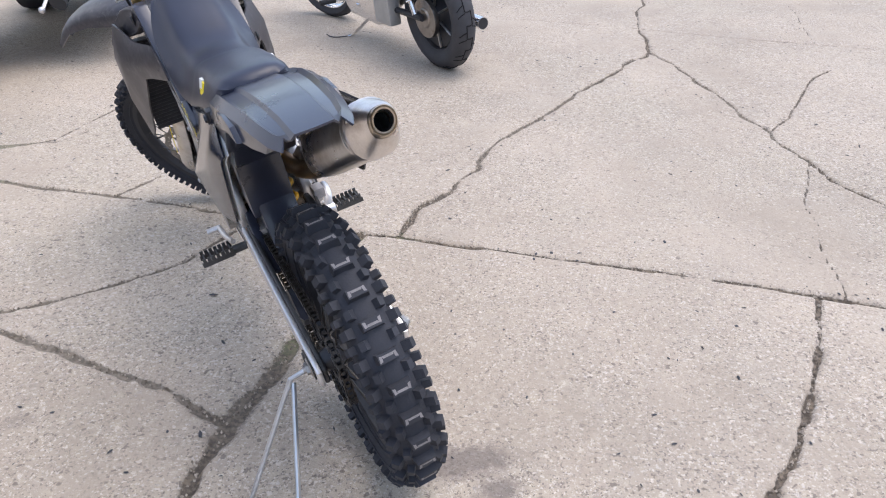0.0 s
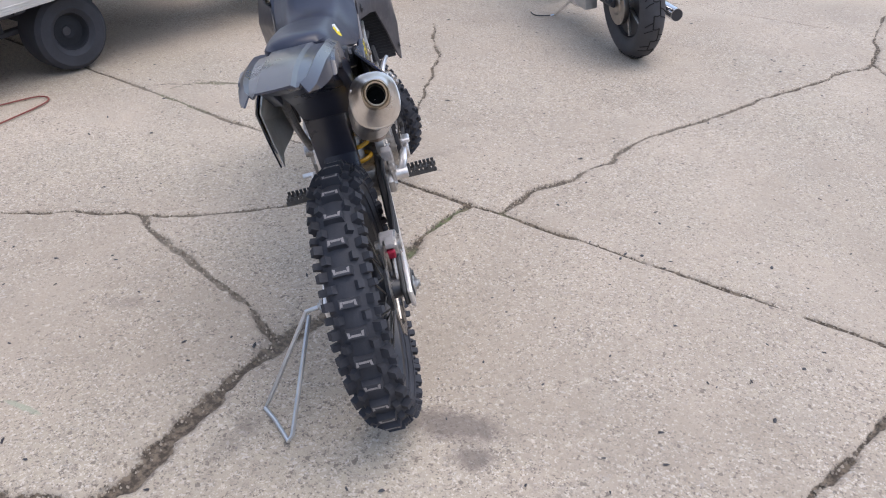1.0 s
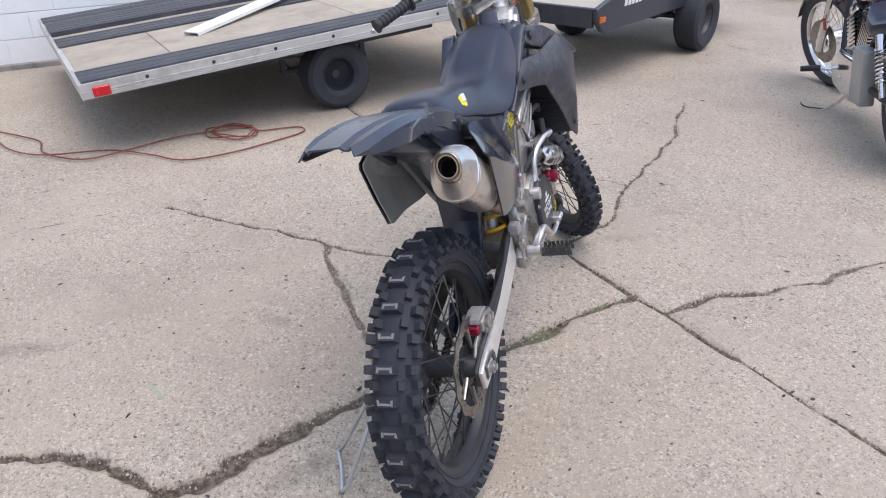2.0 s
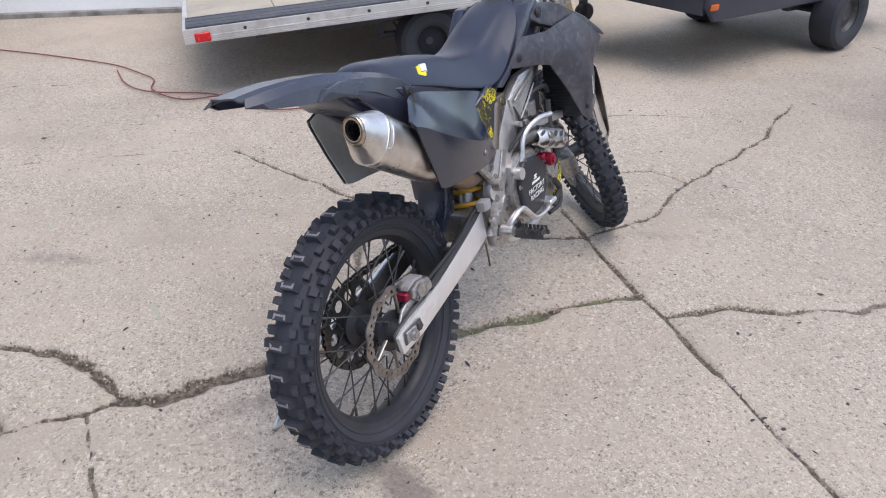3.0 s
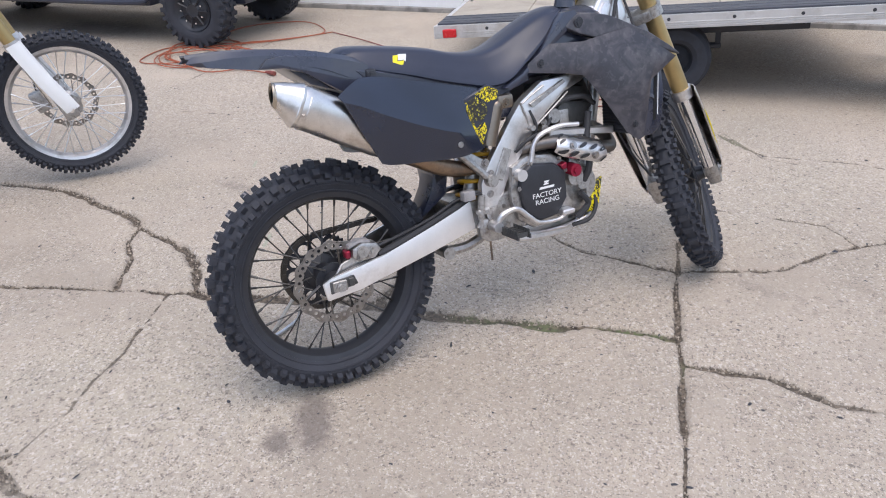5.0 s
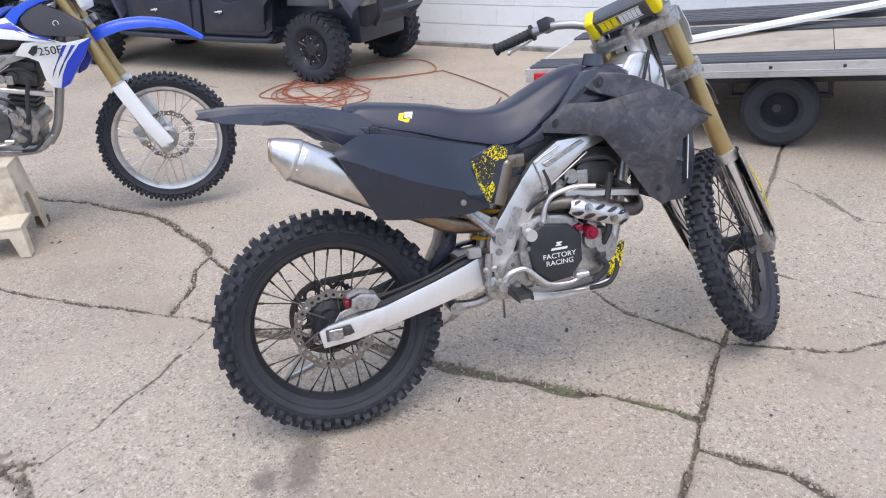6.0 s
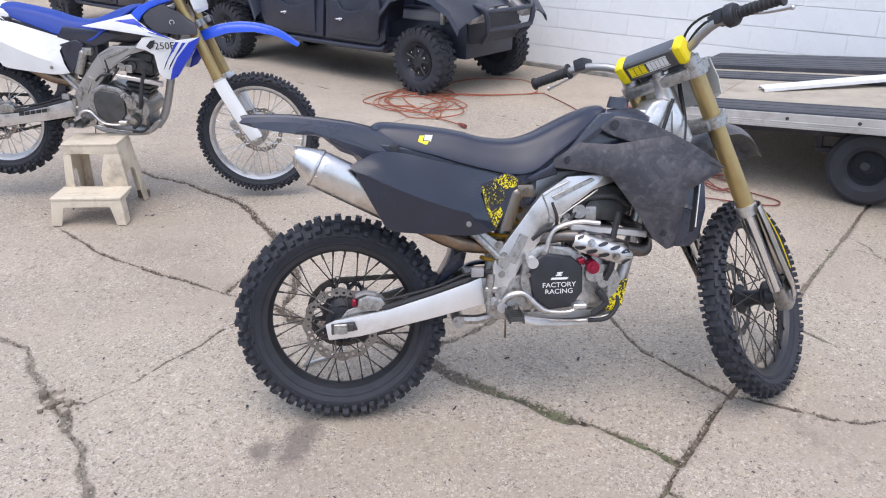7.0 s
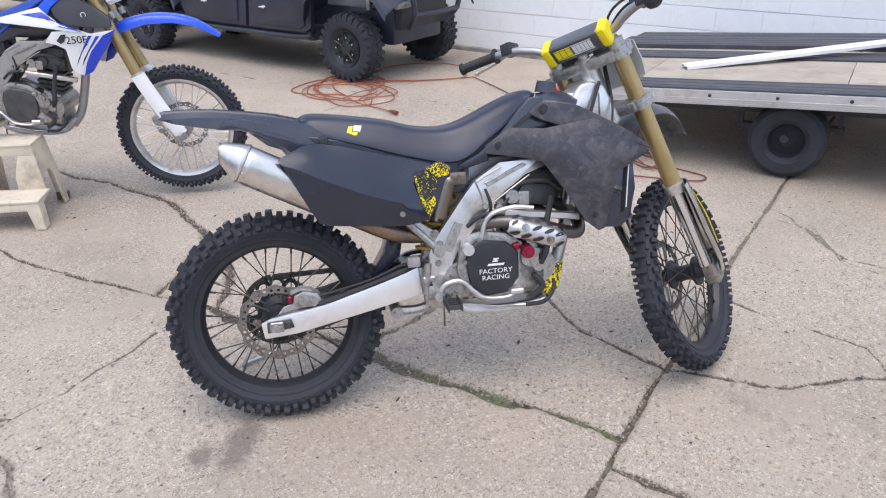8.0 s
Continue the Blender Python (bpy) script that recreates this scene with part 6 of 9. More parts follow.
    tank = part("fuel_tank", bm, st["tank"], B)
    part("filler_cap", BM(lambda b: cyl(b, (0.89, 0, 0.99), (0.895, 0, 1.025), 0.034, 0.03, 20)), BLACK_PLASTIC, tank)
    lo_s = [(0.655, 0.825), (0.662, 0.85), (0.735, 0.898), (0.835, 0.893), (0.985, 0.918), (1.115, 0.835), (1.155, 0.812), (1.05, 0.755), (1.03, 0.66), (1.012, 0.585), (0.992, 0.578), (0.955, 0.607), (0.893, 0.705), (0.826, 0.796), (0.775, 0.808)]
    for s in (-1, 1):
        def sy(x, z, s=s):
            return s * (float(np.interp(x, (0.65, 0.75, 0.9, 1.0, 1.16), (0.118, 0.142, 0.185, 0.208, 0.20))) - max(0, z - 0.86) * 0.35)
        vs = [Vector((x, sy(x, z), z)) for x, z in lo_s] + [Vector((0.80, sy(0.8, 0.85) + s * 0.006, 0.85)), Vector((0.92, sy(0.92, 0.82) + s * 0.016, 0.82)), Vector((1.0, sy(1.0, 0.72) + s * 0.012, 0.70)), Vector((1.06, sy(1.06, 0.82) + s * 0.01, 0.81))]
        fs = [(0, 1, 15), (1, 2, 15), (2, 3, 15), (3, 16, 15), (3, 4, 16), (4, 18, 16), (4, 5, 18), (5, 6, 18), (6, 7, 18), (7, 17, 18), (16, 18, 17), (7, 8, 17), (8, 9, 17), (9, 10, 17), (10, 11, 17), (11, 12, 17), (12, 16, 17), (12, 13, 16), (13, 15, 16), (13, 14, 15), (14, 0, 15)]
        if st.get("own_body"):
            own_body(B, st, s)
            continue
        sh = part("radiator_shroud", shell(bmesh.new(), vs, fs, 0.005 if s < 0 else -0.005), st["shroud"], B, st["shroud_label"], angle=55)
        up_s = [(0.795, 0.938), (0.812, 0.966), (0.845, 0.976), (0.90, 0.968), (0.945, 0.955), (1.06, 0.895), (1.13, 0.846), (1.165, 0.816), (1.09, 0.842), (1.0, 0.868), (0.90, 0.893), (0.835, 0.915)]
        bm = bmesh.new()
        prism(bm, up_s, lambda x, z: s * (0.09 + (x - 0.79) * 0.28), lambda x, z: s * (0.130 + (x - 0.79) * 0.225 - max(0, z - 0.93) * 0.25), 0.006, 3)
        part("shroud_wing", bm, st["wing"], sh)
        bm = bmesh.new()
        prism(bm, [(0.575, 0.792), (0.64, 0.826), (0.70, 0.875), (0.765, 0.945), (0.800, 0.982), (0.835, 0.986), (0.842, 0.970), (0.80, 0.925), (0.755, 0.893), (0.672, 0.838), (0.655, 0.812), (0.60, 0.785)], lambda x, z: s * (0.085 + max(0, x - 0.7) * 0.06), lambda x, z: s * (0.121 + max(0, x - 0.66) * 0.05), 0.006, 2)
        part("tank_cover", bm, st.get("cover_side", BLACK_PLASTIC), sh, "smooth dark cover beside the seat")
        bm = bmesh.new()
        for k, r in ((V(0.70, sy(0.70, 0.846) + s * 0.002, 0.846), 0.009), (V(0.838, s * 0.138, 0.948), 0.011), (V(0.982, sy(0.982, 0.63) + s * 0.004, 0.63), 0.008)):
            bm = bmesh.new()
            bolt_at(bm, k, (0, s, 0), r, 0.004)
            part("shroud_bolt", bm, BLACK_METAL, sh)
        bm = bmesh.new()
        finned(bm, Matrix.Translation((0.983, s * 0.13, 0)), 0.019, 0.06, 0.60, 26, 0.01, 0.0015)
        part("radiator", bm, BLACK_METAL, B)
        bm = bmesh.new()
        prism(bm, [(1.04, 0.775), (1.11, 0.785), (1.12, 0.70), (1.105, 0.605), (1.075, 0.578), (1.02, 0.58)], s * 0.168, s * 0.185, 0.01, 2)
        lv = part("radiator_louver", bm, st["louver"], B)
        bm = bmesh.new()
        prism(bm, [(1.0875, 0.64), (1.0905, 0.64), (1.0965, 0.775), (1.0935, 0.775)], s * 0.1845, s * 0.1862)
        part("louver_print", bm, WHITE_INK, lv, "thin pale line on the louver")
        # the slot's shade, painted as a flat black strip on the louver
        part("louver_slot", BM(lambda b: prism(b, [(1.070, 0.625), (1.083, 0.625), (1.090, 0.775), (1.078, 0.775)], s * 0.1846, s * 0.1858)), SOOT_AND_SHADE, lv)
    # skid plate and lower print
    bm = bmesh.new()
    vs, fs = [], []
    for x, z in ((0.58, 0.33), (0.68, 0.312), (0.78, 0.308), (0.86, 0.325), (0.905, 0.38)):
        vs += [Vector((x, -0.11, z + 0.02)), Vector((x, -0.085, z)), Vector((x, 0.085, z)), Vector((x, 0.11, z + 0.02))]
    for i in range(4):
        for j in range(3):
            fs.append((i * 4 + j, i * 4 + j + 1, i * 4 + j + 5, i * 4 + j + 4))
    part("skid_plate", shell(bm, vs, fs, 0.004), ALU, B, "dented aluminium skid plate")
    if st.get("print"):
        bm = bmesh.new()
        prism(bm, [(0.908, 0.468), (0.89, 0.38), (0.862, 0.36), (0.835, 0.365), (0.848, 0.42), (0.86, 0.45)], -0.115, -0.128, 0.003)
        part("lower_guard", bm, YELLOW_PRINT_DENSE, B, "yellow printed lower guard")
    bm = bmesh.new()
    tube(bm, [(0.375, -0.02, 0.32), (0.45, -0.02, 0.318), (0.53, -0.02, 0.345)], 0.016, 8, 4)
    cyl(bm, (0.375, -0.05, 0.32), (0.375, 0.03, 0.32), 0.02, 0.02, 12)
    part("shock_linkage", bm, CAST, B)
    bm = bmesh.new()
    tube(bm, [(0.528, -0.03, 0.36), (0.532, -0.03, 0.32), (0.53, -0.035, 0.255)], 0.0035, 6, 4)
    part("drain_hose", bm, HEAT_STEEL, B)
    # ---- steering: all turned together
    for s in (-1, 1):
        y = s * 0.105
        bm = bmesh.new()
        tube(bm, [fk(0.02, y, 0.01), fk(0.02, y, 0.06), fk(0.02, y, 0.20), fk(0.02, y, 0.50)], [0.0265, 0.027, 0.0275, 0.0285], 20, 4)
        fo = part("fork_tube", bm, GOLD, B, "gold anodised fork tube", ST)
        bm = bmesh.new()
        cyl(bm, fk(0.02, y, -0.022), fk(0.02, y, 0.012), 0.027, 0.028, 20)
        cyl(bm, fk(0.02, y, -0.030), fk(0.02, y, -0.022), 0.016, 0.02, 6)
        part("fork_cap", bm, CAST, fo)
        bm = bmesh.new()
        cyl(bm, fk(0.02, y, 0.49), fk(0.02, y, 0.525), 0.034, 0.034, 20)
        part("fork_collar", bm, ALU, fo, "pale collar on the fork")
        bm = bmesh.new()
        tube(bm, [fk(0.02, y, 0.50), fk(0.02, y, 0.65), fk(0.02, y, 0.81)], 0.0235, 16, 3)
        part("fork_slider", bm, CHROME, fo, "", None)
        bm = bmesh.new()
        box(bm, -0.03, 0.035, -0.024, 0.024, -0.06, 0.045, Matrix.Translation(fk(0.052, y, 0.84)) @ Matrix.Rotation(-RAKE, 4, "Y"), 0.012, 2)
        cyl(bm, fk(0.065, y + s * 0.03, 0.857), fk(0.065, y - s * 0.03, 0.857), 0.024, 0.024, 16)
        part("axle_lug", bm, CAST, fo)
        bm = bmesh.new()
        rings = []
        for sdown, f0, w in ((0.50, -0.008, 0.036), (0.56, -0.004, 0.038), (0.70, 0.01, 0.036), (0.82, 0.03, 0.034), (0.86, 0.035, 0.024)):
            rings.append([fk(f0 + 0.02 + 0.05 * math.cos(a), y + s * 0.012 + w * math.sin(a) * s, sdown) for a in np.linspace(-1.9, 1.9, 9)])
        vs = [v for r in rings for v in r]
        fs = [(i * 9 + j, i * 9 + j + 1, (i + 1) * 9 + j + 1, (i + 1) * 9 + j) for i in range(4) for j in range(8)]
        gd = part("fork_guard", shell(bmesh.new(), vs, fs, 0.003), st["guard"], fo, st["guard_label"])
        if st.get("print"):
            bm = bmesh.new()
            tube(bm, [fk(0.066, y + s * 0.034, 0.55), fk(0.068, y + s * 0.047, 0.65), fk(0.082, y + s * 0.043, 0.77)], [0.0015, 0.003, 0.002], 8, 4, flat=0.4)
            part("guard_sticker", bm, YELLOW, gd)
    bm = bmesh.new()
    for sdown, th, fwd in ((0.022, 0.036, 0.02), (0.195, 0.036, 0.02)):
        for s in (-1, 1):
            cyl(bm, fk(0.02, s * 0.105, sdown - th / 2), fk(0.02, s * 0.105, sdown + th / 2), 0.037, 0.037, 24)
            box(bm, 0.055, 0.075, -0.028, 0.028, -th / 2, th / 2, Matrix.Translation(fk(0, s * 0.105, sdown)) @ Matrix.Rotation(-RAKE, 4, "Y"), 0.004)
        rot = Matrix.Translation(fk(0, 0, sdown)) @ Matrix.Rotation(-RAKE, 4, "Y")
        box(bm, -0.03, 0.04, -0.105, 0.105, -th / 2, th / 2, rot, 0.008, 2)
    cyl(bm, fk(0, 0, -0.01), fk(0, 0, 0.2), 0.018, 0.018, 16)
    part("triple_clamp", bm, CAST, B, "grey cast triple clamps", ST)
    # axle and front brake
    bm = bmesh.new()
    cyl(bm, fk(0.065, -0.14, 0.857), fk(0.065, 0.14, 0.857), 0.012, 0.012, 14)
    part("front_axle", bm, STEEL, B, "", ST)
    bm = bmesh.new()
    box(bm, -0.035, 0.03, -0.03, 0.03, -0.05, 0.05, Matrix.Translation(fk(-0.045, 0.075, 0.80)) @ Matrix.Rotation(-RAKE, 4, "Y"), 0.012, 2)
    part("front_caliper", bm, CAST, B, "", ST)
    bm = bmesh.new()
    tube(bm, [fk(-0.04, 0.08, 0.77), fk(0.0, 0.135, 0.6), fk(0.0, 0.14, 0.3), fk(0.06, 0.12, 0.05), fk(0.075, 0.0, 0.0), fk(0.06, -0.15, -0.06), fk(0.03, -0.24, -0.09)], 0.004, 6, 5)
    part("front_brake_hose", bm, BLACK_RUBBER, B, "", ST)
    # front fender
    rows = []
    axle = fk(0.065, 0, 0.857)
    for a, r, hw, drop in ((146, 0.575, 0.05, 0.02), (132, 0.60, 0.064, 0.032), (118, 0.615, 0.07, 0.042), (104, 0.612, 0.07, 0.04), (91, 0.602, 0.064, 0.034), (79, 0.588, 0.054, 0.024), (66, 0.560, 0.034, 0.012)):
        c = axle + Vector((math.cos(radians(a)), 0, math.sin(radians(a)))) * r
        out = (c - axle).normalized()
        rows.append([c + Vector((0, -hw, 0)) - out * drop, c + Vector((0, -hw * 0.75, 0)), c + Vector((0, -hw * 0.25, 0)) + out * 0.006, c + Vector((0, hw * 0.25, 0)) + out * 0.006, c + Vector((0, hw * 0.75, 0)), c + Vector((0, hw, 0)) - out * drop])
    vs = [v for r in rows for v in r]
    fs = [(i * 6 + j, i * 6 + j + 1, (i + 1) * 6 + j + 1, (i + 1) * 6 + j) for i in range(6) for j in range(5)]
    part("front_fender", shell(bmesh.new(), vs, fs, 0.004, 0.6), st["ffender"], B, st["ffender_label"], ST)
    def bk(f, y, d):
        """A place on the handlebar, which sits a little askew."""
        return fk(f, y, d - 0.010 - 0.035 * y)

    # handlebar
    bars = [(-0.022, 0.405, -0.097), (-0.006, 0.30, -0.096), (0.002, 0.22, -0.088), (0.010, 0.16, -0.066), (0.015, 0.11, -0.042), (0.015, 0, -0.038)]
    line = bars + [(f, -y, s_) for f, y, s_ in bars[-2::-1]]
    bm = bmesh.new()
    tube(bm, [bk(*p) for p in line], 0.0135, 12, 5)
    bar = part("handlebar", bm, st["bar"], B, "tapered grey handlebar", ST)
    for s in (-1, 1):
        bm = bmesh.new()
        p0, p1 = bk(-0.023, s * 0.415, -0.097), bk(-0.005, s * 0.29, -0.096)
        u, w = frame_of(p1 - p0)
        rings = []
        for i in range(9):
            for k, r in ((0.0, 0.0155), (0.12, 0.0175), (0.62, 0.0165), (0.74, 0.0155)):
                c = p0.lerp(p1, (i + k) / 9)
                rings.append([c + (u * math.cos(t) + w * math.sin(t)) * r for t in np.linspace(0, 2 * math.pi, 14, endpoint=False)])
        loft(bm, rings)
        cyl(bm, p1, p1 + (p1 - p0).normalized() * 0.006, 0.026, 0.026, 18)
        cyl(bm, p0 - (p1 - p0).normalized() * 0.006, p0, 0.021, 0.021, 18)
        part("grip", bm, BLACK_RUBBER, bar, "ribbed black rubber grip")
        bm = bmesh.new()
        tube(bm, [bk(0.05, s * 0.245, -0.09), bk(0.07, s * 0.27, -0.08), bk(0.06, s * 0.34, -0.062), bk(0.04, s * 0.41, -0.055)], [0.008, 0.007, 0.006, 0.007], 8, 5, flat=0.6)
        bmesh.ops.create_uvsphere(bm, u_segments=10, v_segments=6, radius=0.008, matrix=Matrix.Translation(bk(0.04, s * 0.415, -0.055)))
        part("lever", bm, ALU, bar, "bare aluminium lever")
        bm = bmesh.new()
        box(bm, -0.03, 0.03, -0.02, 0.02, -0.018, 0.022, Matrix.Translation(bk(0.015, s * 0.24, -0.094)), 0.006, 2)
        if s < 0:
            w_ = (p1 - p0).normalized()
            lathe_at = [(0.0, 0.018), (0.004, 0.030), (0.012, 0.034), (0.030, 0.034), (0.038, 0.028), (0.042, 0.016)]
            uu, vv = frame_of(w_)
            loft(bm, [[p1 + w_ * q + (uu * math.cos(t) + vv * math.sin(t)) * r for t in np.linspace(0, 2 * math.pi, 18, endpoint=False)] for q, r in lathe_at])
            box(bm, -0.014, 0.03, -0.016, 0.016, -0.012, 0.016, Matrix.Translation(bk(0.05, s * 0.20, -0.09)), 0.006, 2)
        part("lever_perch", bm, BLACK_METAL, bar)
    bm = bmesh.new()
    for y in (-0.05, 0.05):
        box(bm, 0.0, 0.05, y - 0.018, y + 0.018, -0.01, 0.06, Matrix.Translation(fk(0, 0, 0)) @ Matrix.Rotation(-RAKE, 4, "Y"), 0.006)
    part("bar_clamp", bm, BLACK_METAL, bar)
    cables = []
    cables.append(([bk(0.03, 0.23, -0.09), fk(0.05, 0.16, -0.075), fk(0.06, 0.06, 0.0), fk(0.0, 0.05, 0.14)], 0.0045))
    cables.append(([bk(0.03, -0.25, -0.10), fk(0.055, -0.18, -0.115), fk(0.065, -0.10, -0.085), fk(0.06, -0.04, 0.02), fk(-0.04, -0.05, 0.15), fk(-0.16, -0.06, 0.22)], 0.004))
    cables.append(([bk(0.03, -0.25, -0.09), fk(0.06, -0.17, -0.095), fk(0.075, -0.09, -0.05), fk(0.06, -0.03, 0.04), fk(-0.04, -0.04, 0.17)], 0.004))
    for way, r in cables:
        part("control_cable", tube(bmesh.new(), way, r, 6, 6), BLACK_RUBBER, bar)
    if st.get("pad"):
        pad_m = Matrix.Translation(fk(-0.002, 0, -0.052)) @ Matrix.Rotation(-RAKE + radians(-22), 4, "Y")
        bm = bmesh.new()
        box(bm, -0.030, 0.030, -0.088, 0.088, -0.034, 0.034, pad_m, 0.014, 3)
        pad = part("bar_pad", bm, PUMP_GREY, bar, "grey crossbar pad with yellow ends")
        for s in (-1, 1):
            bm = bmesh.new()
            box(bm, -0.032, 0.032, min(s * 0.082, s * 0.116), max(s * 0.082, s * 0.116), -0.036, 0.036, pad_m, 0.015, 3)
            part("pad_end", bm, YELLOW, pad)
        for y0, count, wide, ink, word in ((0.071, 3, 0.0195, YELLOW, "yellow block mark on the pad"), (0.007, 5, 0.0135, WHITE_INK, "white block mark on the pad")):
            bm = bmesh.new()
            box(bm, -0.0312, -0.0302, y0 - count * wide - 0.001, y0 + 0.002, -0.017, -0.0145, pad_m)
            box(bm, -0.0312, -0.0302, y0 - count * wide - 0.001, y0 + 0.002, 0.0165, 0.019, pad_m)
            for i in range(count):
                box(bm, -0.0312, -0.0302, y0 - (i + 0.86) * wide, y0 - i * wide, -0.0125, 0.0145, pad_m)
            part("pad_mark", bm, ink, pad, word)
    # front number plate
    bm = bmesh.new()
    rows = []
    for sd, w, f in ((0.0, 0.10, 0.115), (0.015, 0.135, 0.12), (0.08, 0.142, 0.115), (0.13, 0.136, 0.11), (0.15, 0.09, 0.105)):
        rows.append([fk(f - 0.03, -w, sd), fk(f, -w * 0.5, sd), fk(f + 0.005, 0, sd), fk(f, w * 0.5, sd), fk(f - 0.03, w, sd)])
    vs = [v for r in rows for v in r]
    fs = [(i * 5 + j, i * 5 + j + 1, (i + 1) * 5 + j + 1, (i + 1) * 5 + j) for i in range(4) for j in range(4)]
    part("number_plate", shell(bm, vs, fs, 0.004), st["plate"], B, st["plate_label"], ST)


STYLE_BLACK = dict(rim=BLACK_METAL, spoke=SPOKE, hub=BLACK_METAL, wheel_label="black spoked wheel", swing=SWING_ALU, swing_label="polished aluminium swingarm leg", frame=ALU, frame_label="bare aluminium frame spar",
                   cover=BLACK_METAL, cover_label="black clutch cover with white words", lettering=True, accent=RED_ANOD, heat=True, muffler=STEEL, reservoir=BROWN_METAL, fender=BLACK_PLASTIC,
                   fender_label="long black plastic rear fender", panel=PANEL_PLASTIC, panel_label="plain glossy black side panel", print=YELLOW_PRINT, seat=SEAT_VINYL, seat_label="black vinyl seat", logo=True,
                   tank=BLACK_PLASTIC, shroud=SCUFFED, shroud_label="scuffed dark grey radiator shroud", wing=SCUFFED, louver=BLACK_PLASTIC, guard=STEEL, guard_label="scratched metallic fork guard",
                   ffender=SCUFFED, ffender_label="dull black front fender", bar=BAR_GREY, pad=True, plate=LINING, plate_label="dusty grey front number plate")
BIKE_AT = Matrix.Translation((-0.040, -0.040, 0)) @ pose(0, 0, 0, 0, 0, 134.8) @ pose(0, 0, 0, -11.5, 0, 0)
dirt = thing("dirt_bike", "black motocross bike leaning on a wire stand on concrete", "motorcycle", BIKE_AT)
dirt_bike(dirt, STYLE_BLACK, 45)


# ---- triangular wire stand that holds up the black bike ----
def rod(name, pts, r, material, label, category, smooth=False, n=8, k=5):
    return solo(name, tube(bmesh.new(), pts, r, n, k, smooth=smooth), material, label, category)


apex = BIKE_AT @ Vector((0.0, 0.165, 0.325))
hook = BIKE_AT @ Vector((0.0, 0.118, 0.335))
stand_pts = [hook, apex + V(0, 0, 0.004), apex.lerp(V(-0.275, -0.315, 0.006), 0.93), V(-0.272, -0.322, 0.007), V(-0.215, -0.335, 0.007), V(-0.135, -0.362, 0.007), apex.lerp(V(-0.13, -0.355, 0.006), 0.95), apex + V(0.004, 0.004, -0.008)]
rod("bike_stand", stand_pts, 0.006, GALV, "bent galvanised wire stand under the bike's axle", "bike stand")

# ---- blue and white bike held up on a stool ----
STYLE_BLUE = dict(own_body=True, rim=ALU, spoke=SPOKE_BRIGHT, hub=CAST, wheel_label="spoked wheel with a silver rim", swing=ALU, swing_label="aluminium swingarm leg", frame=FRAME_GREY, frame_label="grey cast frame spar",
                  cover=DARK_CAST, cover_label="dull dark clutch cover", accent=CAST, muffler=STEEL, reservoir=CAST, fender=WHITE_PLASTIC, fender_label="white rear fender", panel=WHITE_PLASTIC,
                  panel_label="white side panel", seat=BLUE_SEAT, seat_label="blue seat", tank=DARK_COVER, shroud=WHITE_PLASTIC, shroud_label="white radiator shroud with blue trim", wing=BLUE_PLASTIC,
                  louver=BLUE_PLASTIC, guard=WHITE_PLASTIC, guard_label="white plastic fork guard", ffender=BLUE_PLASTIC, ffender_label="long bright blue front fender", bar=CAST, plate=WHITE_PLASTIC, plate_label="white front number plate")
BLUE_AT = Matrix.Translation((-0.25, -3.05, 0.135)) @ pose(0, 0, 0, 0, 0, 130.2) @ pose(0, 0, 0, 0, 4.0, 0)
blue = thing("dirt_bike", "blue and white motocross bike propped on a plastic stool", "motorcycle", BLUE_AT)
dirt_bike(blue, STYLE_BLUE, 4)
for s in (-1, 1):
    bm = bmesh.new()
    for i in range(5):
        prism(bm, [(0.16 + i * 0.032, 0.375 + i * 0.0069), (0.185 + i * 0.032, 0.379 + i * 0.0069), (0.187 + i * 0.032, 0.399 + i * 0.0069), (0.163 + i * 0.032, 0.394 + i * 0.0069)], s * 0.110, s * 0.1132)
    part("swingarm_mark", bm, BLACK_METAL, blue, "dark block marks on the swingarm")


